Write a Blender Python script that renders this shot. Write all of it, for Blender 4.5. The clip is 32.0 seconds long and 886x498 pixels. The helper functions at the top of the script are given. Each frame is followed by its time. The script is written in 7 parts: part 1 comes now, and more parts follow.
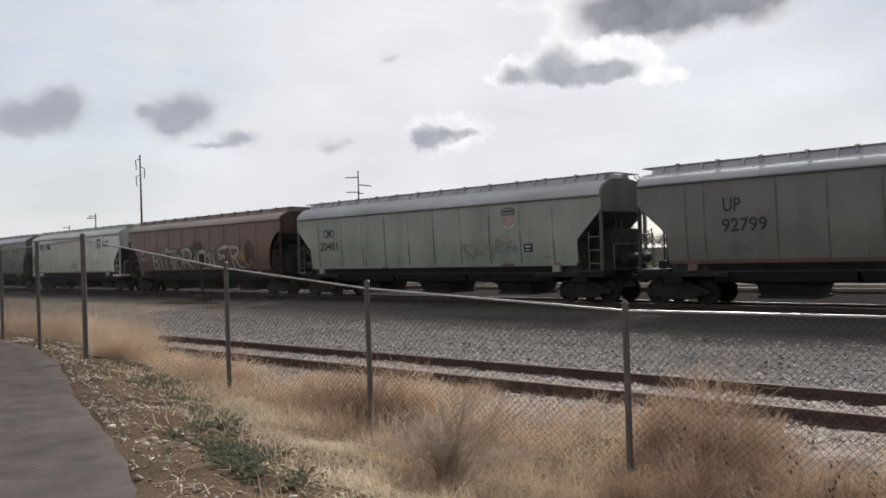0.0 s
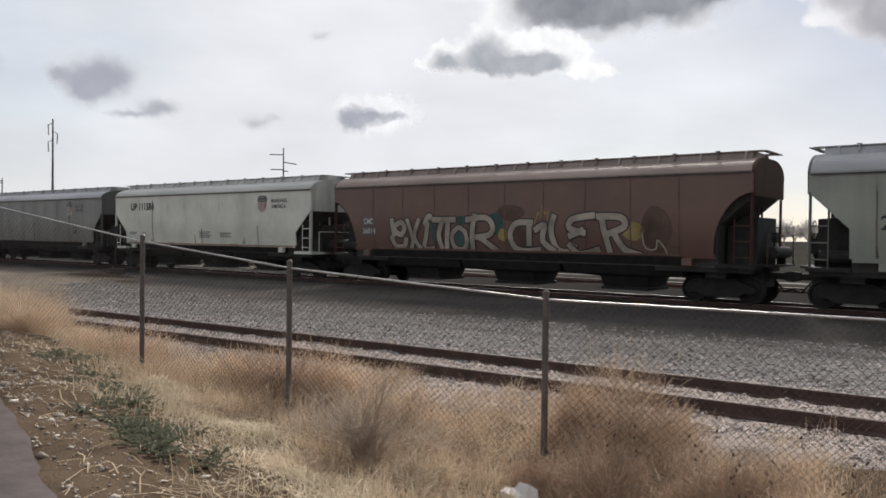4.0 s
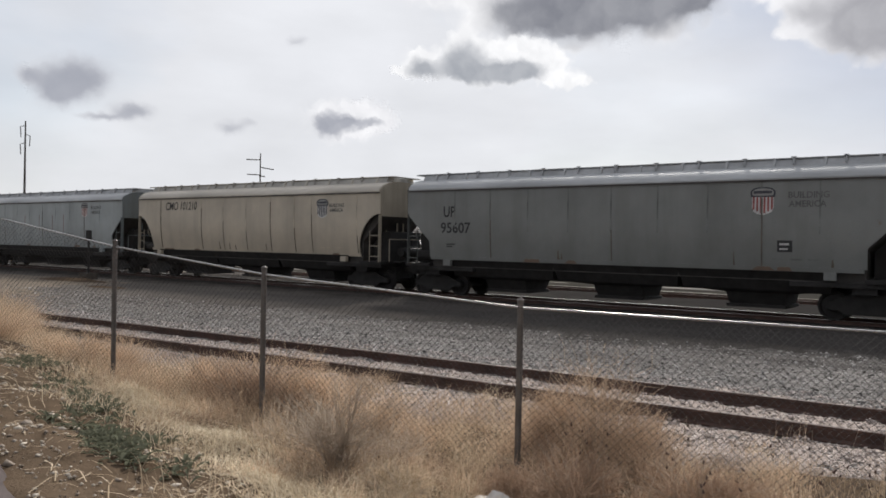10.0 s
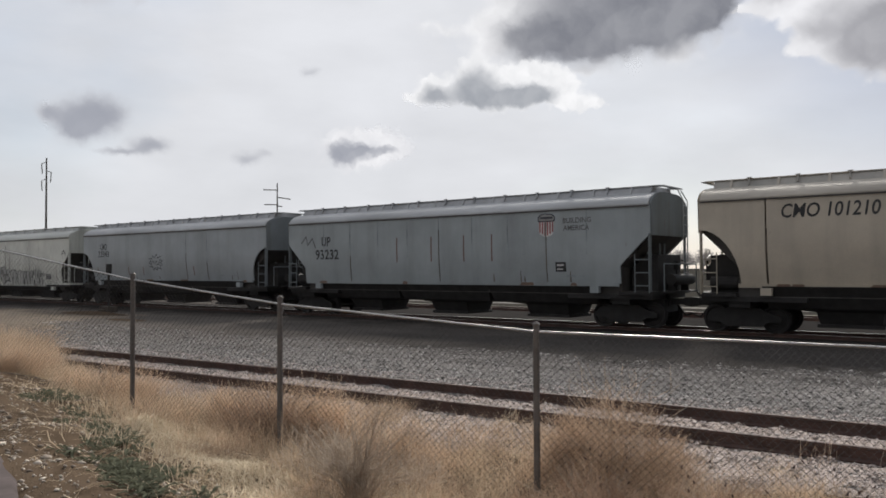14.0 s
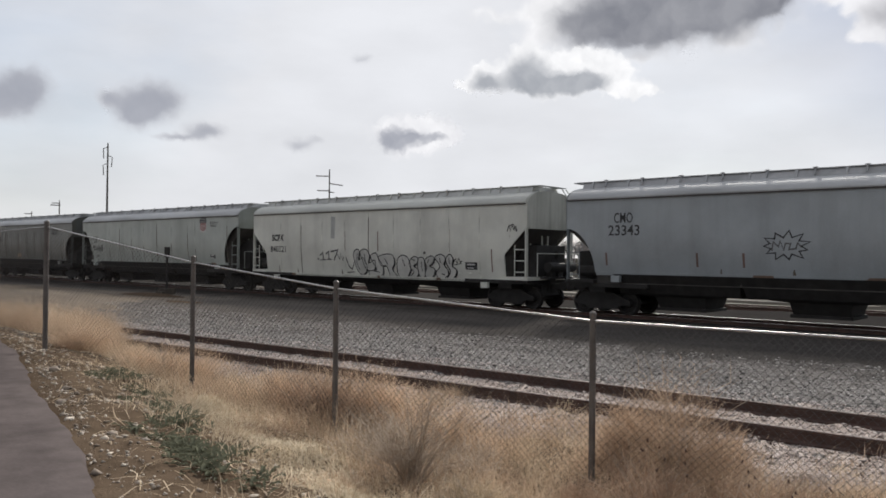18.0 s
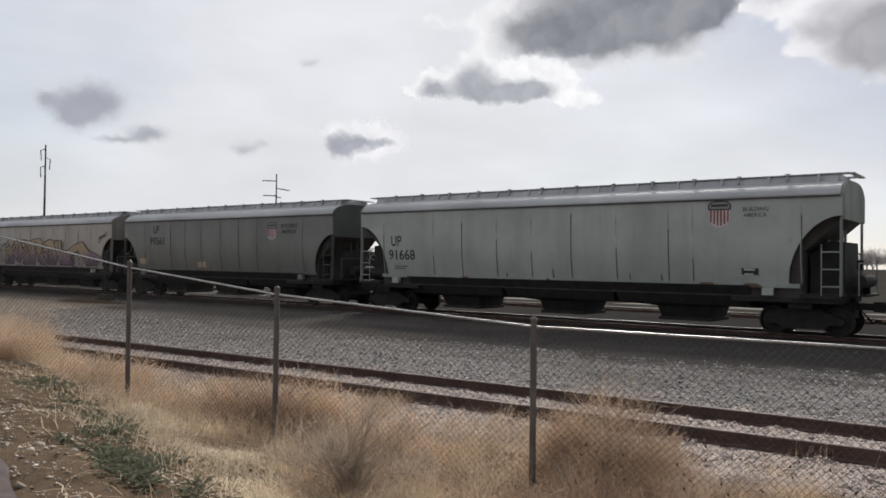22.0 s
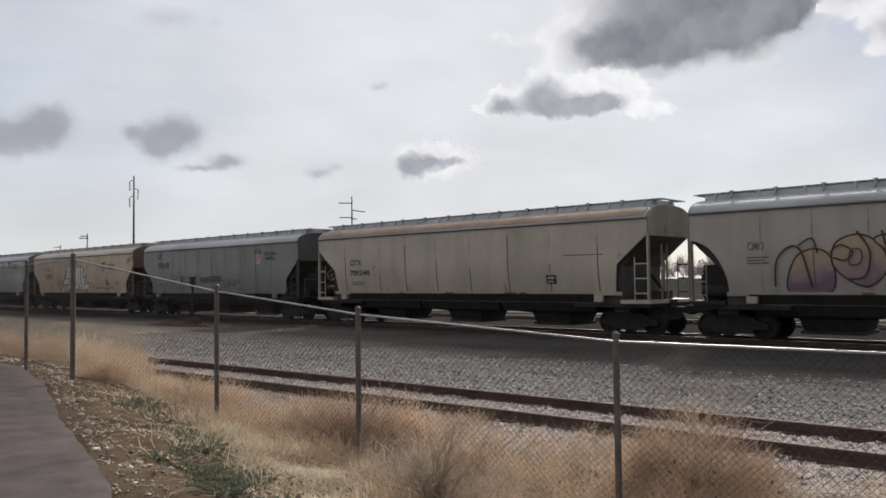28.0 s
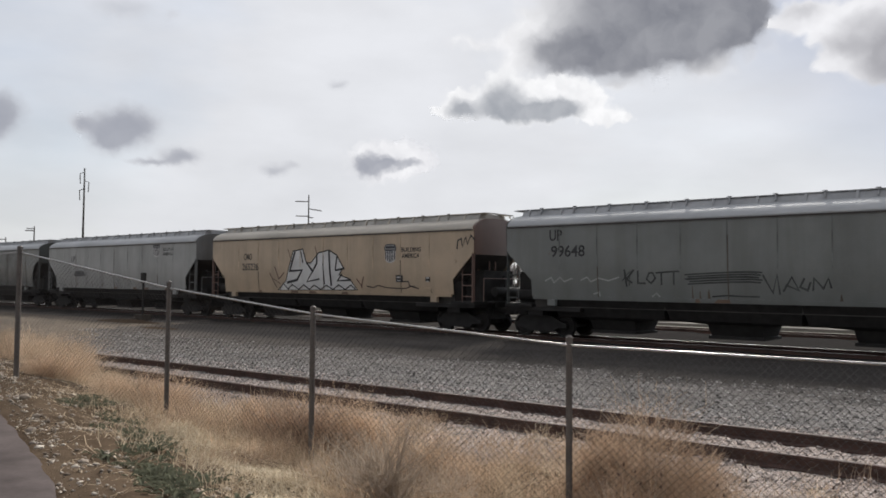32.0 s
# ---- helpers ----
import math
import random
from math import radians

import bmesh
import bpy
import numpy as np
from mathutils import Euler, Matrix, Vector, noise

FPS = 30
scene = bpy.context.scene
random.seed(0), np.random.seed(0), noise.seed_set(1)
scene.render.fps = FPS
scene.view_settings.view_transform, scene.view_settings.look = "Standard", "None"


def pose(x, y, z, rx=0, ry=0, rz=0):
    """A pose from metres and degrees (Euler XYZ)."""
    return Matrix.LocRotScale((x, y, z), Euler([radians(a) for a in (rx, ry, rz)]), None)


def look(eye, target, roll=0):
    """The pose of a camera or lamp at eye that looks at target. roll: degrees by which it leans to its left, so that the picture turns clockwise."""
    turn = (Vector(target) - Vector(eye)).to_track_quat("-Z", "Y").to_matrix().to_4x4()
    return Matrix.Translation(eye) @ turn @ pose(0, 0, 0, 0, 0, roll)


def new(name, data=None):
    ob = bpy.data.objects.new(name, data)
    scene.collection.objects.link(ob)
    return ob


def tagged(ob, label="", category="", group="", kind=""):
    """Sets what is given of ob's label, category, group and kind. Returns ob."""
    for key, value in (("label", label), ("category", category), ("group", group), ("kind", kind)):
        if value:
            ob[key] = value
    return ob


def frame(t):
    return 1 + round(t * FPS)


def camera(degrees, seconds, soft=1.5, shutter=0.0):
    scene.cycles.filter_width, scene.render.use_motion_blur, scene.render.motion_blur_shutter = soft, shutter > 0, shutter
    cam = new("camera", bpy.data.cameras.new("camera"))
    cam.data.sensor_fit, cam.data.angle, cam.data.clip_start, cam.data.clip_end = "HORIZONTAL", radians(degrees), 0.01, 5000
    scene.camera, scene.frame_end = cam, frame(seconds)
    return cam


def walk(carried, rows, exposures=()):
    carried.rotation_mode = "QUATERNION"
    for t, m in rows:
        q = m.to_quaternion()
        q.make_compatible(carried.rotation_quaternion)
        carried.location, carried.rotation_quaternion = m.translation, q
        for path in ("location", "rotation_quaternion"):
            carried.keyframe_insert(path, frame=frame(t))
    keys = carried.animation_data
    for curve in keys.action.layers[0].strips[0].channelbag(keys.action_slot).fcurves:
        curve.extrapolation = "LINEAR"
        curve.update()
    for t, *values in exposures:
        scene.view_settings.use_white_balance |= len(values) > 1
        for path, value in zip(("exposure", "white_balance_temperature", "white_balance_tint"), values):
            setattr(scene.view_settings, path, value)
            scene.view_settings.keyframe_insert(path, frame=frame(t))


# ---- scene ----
cam = camera(58.72, 32.0, soft=1.7)
PATH = [
    (0.0, pose(0.013, 0.010, 2.302, 90.32, 1.80, 40.17)),
    (0.5, pose(0.021, 0.013, 2.303, 90.39, 1.92, 39.44)),
    (1.0, pose(0.013, 0.018, 2.301, 90.29, 1.41, 38.81)),
    (1.5, pose(0.014, 0.010, 2.302, 90.26, 0.26, 37.97)),
    (2.0, pose(-0.014, 0.011, 2.300, 90.09, -0.45, 37.00)),
    (2.5, pose(-0.032, 0.019, 2.302, 89.65, -0.43, 37.02)),
    (3.0, pose(-0.021, 0.004, 2.303, 89.51, -0.49, 36.72)),
    (3.5, pose(-0.008, 0.004, 2.301, 89.34, -0.55, 35.83)),
    (5.5, pose(-0.001, 0.007, 2.301, 88.86, -1.07, 30.71)),
    (6.0, pose(0.004, 0.002, 2.302, 89.25, -1.11, 29.58)),
    (6.5, pose(0.005, -0.009, 2.304, 89.88, -1.28, 29.16)),
    (7.0, pose(0.005, -0.009, 2.309, 90.20, -1.29, 30.53)),
    (7.5, pose(0.004, -0.016, 2.311, 90.61, -1.14, 32.67)),
    (8.0, pose(-0.008, -0.004, 2.306, 90.34, -1.13, 34.94)),
    (8.5, pose(0.007, 0.002, 2.304, 89.90, -0.94, 35.36)),
    (9.0, pose(0.016, -0.002, 2.307, 89.70, -1.29, 34.07)),
    (9.5, pose(0.012, 0.007, 2.305, 89.63, -1.10, 33.35)),
    (10.0, pose(0.016, 0.006, 2.310, 89.62, -1.11, 33.00)),
    (10.5, pose(0.016, 0.011, 2.304, 89.63, -1.23, 32.75)),
    (11.0, pose(0.027, 0.021, 2.302, 89.63, -1.27, 32.55)),
    (11.5, pose(0.053, 0.018, 2.309, 89.87, -1.14, 32.31)),
    (12.0, pose(0.066, 0.013, 2.309, 90.37, -0.61, 32.43)),
    (12.5, pose(0.075, 0.012, 2.313, 91.41, 0.19, 33.32)),
    (13.0, pose(0.053, 0.023, 2.311, 91.56, 0.24, 33.49)),
    (13.5, pose(0.052, 0.019, 2.314, 91.40, 0.28, 34.52)),
    (15.5, pose(0.032, 0.016, 2.315, 91.73, 0.10, 32.93)),
    (16.0, pose(0.015, -0.008, 2.314, 91.59, -0.48, 35.19)),
    (16.5, pose(0.000, -0.008, 2.314, 91.73, 0.00, 38.34)),
    (17.0, pose(-0.004, -0.006, 2.313, 91.46, -0.10, 39.76)),
    (17.5, pose(-0.009, -0.009, 2.310, 91.01, -0.74, 38.96)),
    (18.0, pose(-0.011, -0.009, 2.309, 90.53, -0.60, 37.88)),
    (18.5, pose(-0.009, 0.003, 2.306, 90.34, -0.38, 37.03)),
    (19.0, pose(-0.008, 0.009, 2.307, 90.22, -0.26, 35.99)),
    (19.5, pose(-0.001, 0.030, 2.308, 90.34, -0.21, 35.16)),
    (20.0, pose(-0.000, 0.032, 2.305, 90.31, -0.05, 34.65)),
    (20.5, pose(-0.004, 0.035, 2.308, 90.29, 0.00, 34.33)),
    (21.0, pose(-0.003, 0.030, 2.306, 90.32, 0.00, 34.00)),
    (21.5, pose(0.003, 0.035, 2.308, 90.45, -0.20, 34.01)),
    (22.0, pose(0.025, 0.050, 2.305, 91.02, -0.75, 34.13)),
    (22.5, pose(0.032, 0.042, 2.301, 91.34, -1.02, 33.58)),
    (23.0, pose(-0.018, 0.033, 2.287, 90.55, -0.75, 32.87)),
    (23.5, pose(-0.095, -0.020, 2.274, 91.59, -0.18, 31.72)),
    (24.0, pose(-0.126, -0.055, 2.265, 91.14, -0.34, 30.83)),
    (24.5, pose(-0.163, -0.095, 2.278, 90.36, -2.03, 31.11)),
    (25.0, pose(-0.093, -0.078, 2.291, 91.10, -1.62, 31.23)),
    (25.5, pose(-0.018, -0.068, 2.294, 92.19, -1.58, 32.38)),
    (26.0, pose(0.013, -0.040, 2.293, 92.20, -1.10, 35.45)),
    (26.5, pose(0.013, -0.024, 2.305, 92.61, -0.26, 38.78)),
    (28.5, pose(0.024, 0.013, 2.301, 92.17, 0.76, 39.53)),
    (29.0, pose(0.034, 0.013, 2.301, 92.27, 0.93, 37.88)),
    (29.5, pose(0.034, 0.013, 2.303, 92.13, 1.37, 36.68)),
    (30.0, pose(0.033, 0.003, 2.301, 92.18, 0.38, 36.51)),
    (30.5, pose(0.038, 0.002, 2.301, 92.32, -0.31, 36.21)),
    (31.0, pose(0.040, 0.002, 2.309, 92.59, -0.35, 36.00)),
    (31.5, pose(0.035, -0.008, 2.302, 92.55, -0.54, 35.96)),
    (32.0, pose(0.024, -0.008, 2.303, 92.39, -0.49, 36.40)),
]
walk(cam, PATH, exposures=((0.0, 0.09), (6.0, 0.12), (9.0, 0.07), (12.0, 0.09), (13.0, -0.05), (16.0, 0.06), (20.0, 0.05), (23.5, 0.03), (26.0, 0.07), (28.5, -0.03), (32.0, 0.02)))

# ---- light: thin bright cloud veil, soft sun behind the train ----
SUN_AZ, SUN_EL = 20.0, 35.0          # degrees left of +y, degrees up
world = bpy.data.worlds.new("sky")
scene.world = world
world.use_nodes = True
wn, wl = world.node_tree.nodes, world.node_tree.links
wn.clear()
w_out = wn.new("ShaderNodeOutputWorld")
w_bg = wn.new("ShaderNodeBackground")
w_sky = wn.new("ShaderNodeTexSky")
w_sky.sky_type, w_sky.sun_disc = "NISHITA", False
w_sky.sun_elevation, w_sky.sun_rotation = radians(SUN_EL), radians(-SUN_AZ)
w_sky.air_density, w_sky.dust_density = 1.0, 0.6
w_scale = wn.new("ShaderNodeVectorMath")
w_scale.operation = "SCALE"
w_scale.inputs[3].default_value = 0.09
w_co = wn.new("ShaderNodeTexCoord")
w_map = wn.new("ShaderNodeMapping")
w_map.inputs["Scale"].default_value = (1.0, 1.0, 2.6)
w_map.inputs["Location"].default_value = (0.55, 0.2, 0.1)
w_noise = wn.new("ShaderNodeTexNoise")
w_noise.inputs["Scale"].default_value, w_noise.inputs["Detail"].default_value = 1.6, 6.0
w_ramp = wn.new("ShaderNodeMapRange")
w_ramp.inputs["From Min"].default_value, w_ramp.inputs["From Max"].default_value = 0.30, 0.58
w_ramp.inputs["To Min"].default_value, w_ramp.inputs["To Max"].default_value = 0.45, 0.97
w_veil = wn.new("ShaderNodeMix")
w_veil.data_type = "RGBA"
w_veil.inputs["B"].default_value = (0.755, 0.765, 0.80, 1.0)
w_fine = wn.new("ShaderNodeTexNoise")
w_fine.inputs["Scale"].default_value, w_fine.inputs["Detail"].default_value = 5.0, 5.0
w_shade = wn.new("ShaderNodeMapRange")
w_shade.inputs["From Min"].default_value, w_shade.inputs["From Max"].default_value = 0.3, 0.7
w_shade.inputs["To Min"].default_value, w_shade.inputs["To Max"].default_value = 0.90, 1.04
w_mul = wn.new("ShaderNodeVectorMath")
w_mul.operation = "SCALE"
wl.new(w_co.outputs["Generated"], w_map.inputs["Vector"])
wl.new(w_map.outputs["Vector"], w_noise.inputs["Vector"])
wl.new(w_map.outputs["Vector"], w_fine.inputs["Vector"])
wl.new(w_noise.outputs["Fac"], w_ramp.inputs["Value"])
wl.new(w_fine.outputs["Fac"], w_shade.inputs["Value"])
wl.new(w_sky.outputs["Color"], w_scale.inputs[0])
wl.new(w_scale.outputs[0], w_veil.inputs["A"])
# the veil thins out towards a blue gap high on the right
w_gap = wn.new("ShaderNodeVectorMath")
w_gap.operation = "DOT_PRODUCT"
w_gap.inputs[1].default_value = (math.sin(radians(2)) * math.cos(radians(25)), math.cos(radians(2)) * math.cos(radians(25)), math.sin(radians(25)))
w_thin = wn.new("ShaderNodeMapRange")
w_thin.interpolation_type = "SMOOTHSTEP"
w_thin.inputs["From Min"].default_value, w_thin.inputs["From Max"].default_value = 0.92, 1.0
w_thin.inputs["To Min"].default_value, w_thin.inputs["To Max"].default_value = 0.0, 1.0
w_veilf = wn.new("ShaderNodeMath")
w_veilf.operation = "MULTIPLY"
wl.new(w_co.outputs["Generated"], w_gap.inputs[0])
wl.new(w_gap.outputs["Value"], w_thin.inputs["Value"])
wl.new(w_thin.outputs["Result"], w_veilf.inputs[0])
w_part = wn.new("ShaderNodeMapRange")
w_part.inputs["From Min"].default_value, w_part.inputs["From Max"].default_value = 0.25, 0.6
w_part.inputs["To Min"].default_value, w_part.inputs["To Max"].default_value = 1.0, 0.6
wl.new(w_noise.outputs["Fac"], w_part.inputs["Value"])
wl.new(w_part.outputs["Result"], w_veilf.inputs[1])
wl.new(w_ramp.outputs["Result"], w_veil.inputs["Factor"])
# the veil scatters forwards: brighter towards the sun, dimmer away from it
w_dot = wn.new("ShaderNodeVectorMath")
w_dot.operation = "DOT_PRODUCT"
_a, _e = radians(SUN_AZ), radians(SUN_EL)
SUN_DIR = Vector((-math.sin(_a) * math.cos(_e), math.cos(_a) * math.cos(_e), math.sin(_e)))
w_dot.inputs[1].default_value = SUN_DIR
w_fwd = wn.new("ShaderNodeMapRange")
w_fwd.interpolation_type = "SMOOTHSTEP"
w_fwd.inputs["From Min"].default_value, w_fwd.inputs["From Max"].default_value = -0.5, 0.85
w_fwd.inputs["To Min"].default_value, w_fwd.inputs["To Max"].default_value = 0.58, 1.03
w_both = wn.new("ShaderNodeMath")
w_both.operation = "MULTIPLY"
wl.new(w_co.outputs["Generated"], w_dot.inputs[0])
wl.new(w_dot.outputs["Value"], w_fwd.inputs["Value"])
wl.new(w_fwd.outputs["Result"], w_both.inputs[0])
wl.new(w_shade.outputs["Result"], w_both.inputs[1])
wl.new(w_veil.outputs["Result"], w_mul.inputs[0])
wl.new(w_both.outputs[0], w_mul.inputs[3])
w_blue = wn.new("ShaderNodeMix")
w_blue.data_type = "RGBA"
w_blue.inputs["B"].default_value = (0.37, 0.43, 0.58, 1.0)
wl.new(w_veilf.outputs[0], w_blue.inputs["Factor"])
wl.new(w_mul.outputs[0], w_blue.inputs["A"])
wl.new(w_blue.outputs["Result"], w_bg.inputs["Color"])
w_bg.inputs["Strength"].default_value = 1.0
wl.new(w_bg.outputs[0], w_out.inputs["Surface"])

sun = new("sun", bpy.data.lights.new("sun", "SUN"))
sun.data.energy, sun.data.angle, sun.data.color = 4.2, radians(10.0), (1.0, 0.95, 0.88)
sun.matrix_world = look(SUN_DIR * 300, (0, 0, 0))
scene.view_settings.exposure = 0.0

# ---- materials ----
def shader(name):
    m = bpy.data.materials.new(name)
    m.use_nodes = True
    nt = m.node_tree
    return m, nt, nt.nodes["Principled BSDF"]


def add_node(nt, kind, **values):
    n = nt.nodes.new(kind)
    for k, v in values.items():
        n.inputs[k.replace("_", " ")].default_value = v
    return n


def noise_tex(nt, scale, detail=5.0, stretch=(1, 1, 1), coords="Object", rough=0.55):
    co = nt.nodes.new("ShaderNodeTexCoord")
    mp = add_node(nt, "ShaderNodeMapping", Scale=stretch)
    nt.links.new(co.outputs[coords], mp.inputs["Vector"])
    n = add_node(nt, "ShaderNodeTexNoise", Scale=scale, Detail=detail, Roughness=rough)
    nt.links.new(mp.outputs["Vector"], n.inputs["Vector"])
    return n.outputs["Fac"]


def remap(nt, value, a, b, lo=0.0, hi=1.0):
    n = add_node(nt, "ShaderNodeMapRange", From_Min=a, From_Max=b, To_Min=lo, To_Max=hi)
    nt.links.new(value, n.inputs["Value"])
    return n.outputs["Result"]


def mix_rgb(nt, fac, a, b, how="MIX"):
    n = nt.nodes.new("ShaderNodeMix")
    n.data_type, n.blend_type = "RGBA", how
    for key, v in (("Factor", fac), ("A", a), ("B", b)):
        if isinstance(v, (int, float)):
            n.inputs[key].default_value = v
        elif isinstance(v, (tuple, list)):
            n.inputs[key].default_value = (*v[:3], 1.0)
        else:
            nt.links.new(v, n.inputs[key])
    return n.outputs["Result"]


def bump(nt, bsdf, height, strength, distance=0.01):
    b = add_node(nt, "ShaderNodeBump", Strength=strength, Distance=distance)
    nt.links.new(height, b.inputs["Height"])
    nt.links.new(b.outputs["Normal"], bsdf.inputs["Normal"])


def plain(name, color, rough=0.6, metal=0.0, vary=0.25, scale=6.0, relief=0.2, stretch=(1, 1, 1)):
    m, nt, b = shader(name)
    big = noise_tex(nt, scale, 4.0, stretch)
    fine = noise_tex(nt, scale * 9, 3.0, stretch)
    dark = tuple(c * (1 - vary) for c in color)
    light = tuple(min(1, c * (1 + vary)) for c in color)
    c = mix_rgb(nt, remap(nt, big, 0.3, 0.7), dark, light)
    c = mix_rgb(nt, remap(nt, fine, 0.35, 0.75, 0.0, 0.35), c, dark)
    nt.links.new(c, b.inputs["Base Color"])
    b.inputs["Roughness"].default_value, b.inputs["Metallic"].default_value = rough, metal
    bump(nt, b, fine, relief, 0.004)
    return m


def car_paint(name, color, rust=0.3, dirt=0.4, rust_color=(0.17, 0.085, 0.045), rough=0.3):
    """Old rail-car paint: chalky, with streaks running down, road dirt and rust patches."""
    m, nt, b = shader(name)
    blot = noise_tex(nt, 0.5, 6.0)
    streak = noise_tex(nt, 1.3, 5.0, (1.3, 1.3, 0.13), rough=0.6)
    spots = noise_tex(nt, 1.5, 9.0, (1, 1, 0.6), rough=0.7)
    fine = noise_tex(nt, 30, 3.0)
    dull = tuple(c * 0.72 for c in color)
    grime = tuple(0.35 * c + 0.65 * g for c, g in zip(color, (0.10, 0.095, 0.075)))
    c = mix_rgb(nt, remap(nt, blot, 0.35, 0.68), color, dull)
    c = mix_rgb(nt, remap(nt, streak, 0.46, 0.78, 0.0, min(1.0, dirt * 1.1)), c, grime)
    c = mix_rgb(nt, remap(nt, spots, 0.70 - 0.12 * rust, 0.78 - 0.08 * rust, 0.0, 0.8), c, rust_color)
    c = mix_rgb(nt, remap(nt, fine, 0.3, 0.8, 0.0, 0.14), c, (0.05, 0.05, 0.045))
    nt.links.new(c, b.inputs["Base Color"])
    nt.links.new(remap(nt, streak, 0.4, 0.8, rough, rough + 0.25), b.inputs["Roughness"])
    b.inputs["Specular IOR Level"].default_value = 0.75
    bump(nt, b, noise_tex(nt, 1.1, 3.0), 0.25, 0.03)
    return m


def stones_mat(name, tones, scale=22.0, relief=0.9, rough=0.9, patches=(0.10, 0.09, 0.075), amount=0.5):
    m, nt, b = shader(name)
    co = nt.nodes.new("ShaderNodeTexCoord")
    v = add_node(nt, "ShaderNodeTexVoronoi", Scale=scale, Randomness=1.0)
    jit = add_node(nt, "ShaderNodeTexNoise", Scale=scale * 0.45, Detail=3.0)
    nt.links.new(co.outputs["Object"], jit.inputs["Vector"])
    shift = nt.nodes.new("ShaderNodeVectorMath")
    shift.operation = "MULTIPLY_ADD"
    nt.links.new(jit.outputs["Color"], shift.inputs[0])
    shift.inputs[1].default_value = (1.6 / scale,) * 3
    nt.links.new(co.outputs["Object"], shift.inputs[2])
    v2 = add_node(nt, "ShaderNodeTexVoronoi", Scale=scale * 2.6, Randomness=1.0)
    nt.links.new(shift.outputs[0], v.inputs["Vector"])
    nt.links.new(shift.outputs[0], v2.inputs["Vector"])
    ramp = nt.nodes.new("ShaderNodeValToRGB")
    sep = nt.nodes.new("ShaderNodeSeparateColor")
    nt.links.new(mix_rgb(nt, remap(nt, noise_tex(nt, scale * 0.22, 3.0), 0.40, 0.60, 0.15, 0.85), v.outputs["Color"], v2.outputs["Color"]), sep.inputs["Color"])
    nt.links.new(sep.outputs["Red"], ramp.inputs["Fac"])
    ramp.color_ramp.elements[0].color = (*tones[0], 1)
    ramp.color_ramp.elements[1].color = (*tones[-1], 1)
    for i, t in enumerate(tones[1:-1]):
        ramp.color_ramp.elements.new((i + 1) / (len(tones) - 1)).color = (*t, 1)
    big = noise_tex(nt, 0.35, 5.0, (0.5, 1, 1))
    c = mix_rgb(nt, remap(nt, v.outputs["Distance"], 0.35, 0.80, 0.0, 0.45), ramp.outputs["Color"], tuple(t * 0.4 for t in tones[0]))
    c = mix_rgb(nt, remap(nt, big, 0.48, 0.68, 0.0, amount), c, patches)
    nt.links.new(c, b.inputs["Base Color"])
    b.inputs["Roughness"].default_value = rough
    inv = add_node(nt, "ShaderNodeMath")
    inv.operation, inv.inputs[0].default_value = "SUBTRACT", 1.0
    nt.links.new(v.outputs["Distance"], inv.inputs[1])
    bump(nt, b, inv.outputs[0], relief, 0.03)
    return m


def soil_mat(name, tones, scale=1.2, relief=0.6):
    m, nt, b = shader(name)
    big = noise_tex(nt, scale * 0.25, 6.0)
    mid = noise_tex(nt, scale * 3, 6.0)
    fine = noise_tex(nt, scale * 40, 4.0)
    c = mix_rgb(nt, remap(nt, big, 0.35, 0.65), tones[0], tones[1])
    c = mix_rgb(nt, remap(nt, mid, 0.45, 0.7, 0.0, 0.7), c, tones[2])
    c = mix_rgb(nt, remap(nt, fine, 0.5, 0.8, 0.0, 0.4), c, tuple(t * 1.6 for t in tones[1]))
    nt.links.new(c, b.inputs["Base Color"])
    b.inputs["Roughness"].default_value = 0.95
    bump(nt, b, fine, relief, 0.02)
    return m


def leafy(name, a, b_, through_light=0.35, rough=0.8):
    """Blades and leaves: tone varies from piece to piece, light comes through them."""
    m = bpy.data.materials.new(name)
    m.use_nodes = True
    nt = m.node_tree
    nt.nodes.clear()
    out = nt.nodes.new("ShaderNodeOutputMaterial")
    geo = nt.nodes.new("ShaderNodeNewGeometry")
    ramp = nt.nodes.new("ShaderNodeValToRGB")
    ramp.color_ramp.elements[0].color, ramp.color_ramp.elements[1].color = (*a, 1), (*b_, 1)
    nt.links.new(geo.outputs["Random Per Island"], ramp.inputs["Fac"])
    big = noise_tex(nt, 1.4, 4.0)
    c = mix_rgb(nt, remap(nt, big, 0.4, 0.65, 0.0, 0.55), ramp.outputs["Color"], tuple(0.72 * x for x in a))
    d = nt.nodes.new("ShaderNodeBsdfDiffuse")
    t = nt.nodes.new("ShaderNodeBsdfTranslucent")
    mx = nt.nodes.new("ShaderNodeMixShader")
    mx.inputs[0].default_value = through_light
    for s in (d, t):
        nt.links.new(c, s.inputs["Color"])
    nt.links.new(d.outputs[0], mx.inputs[1])
    nt.links.new(t.outputs[0], mx.inputs[2])
    nt.links.new(mx.outputs[0], out.inputs["Surface"])
    return m


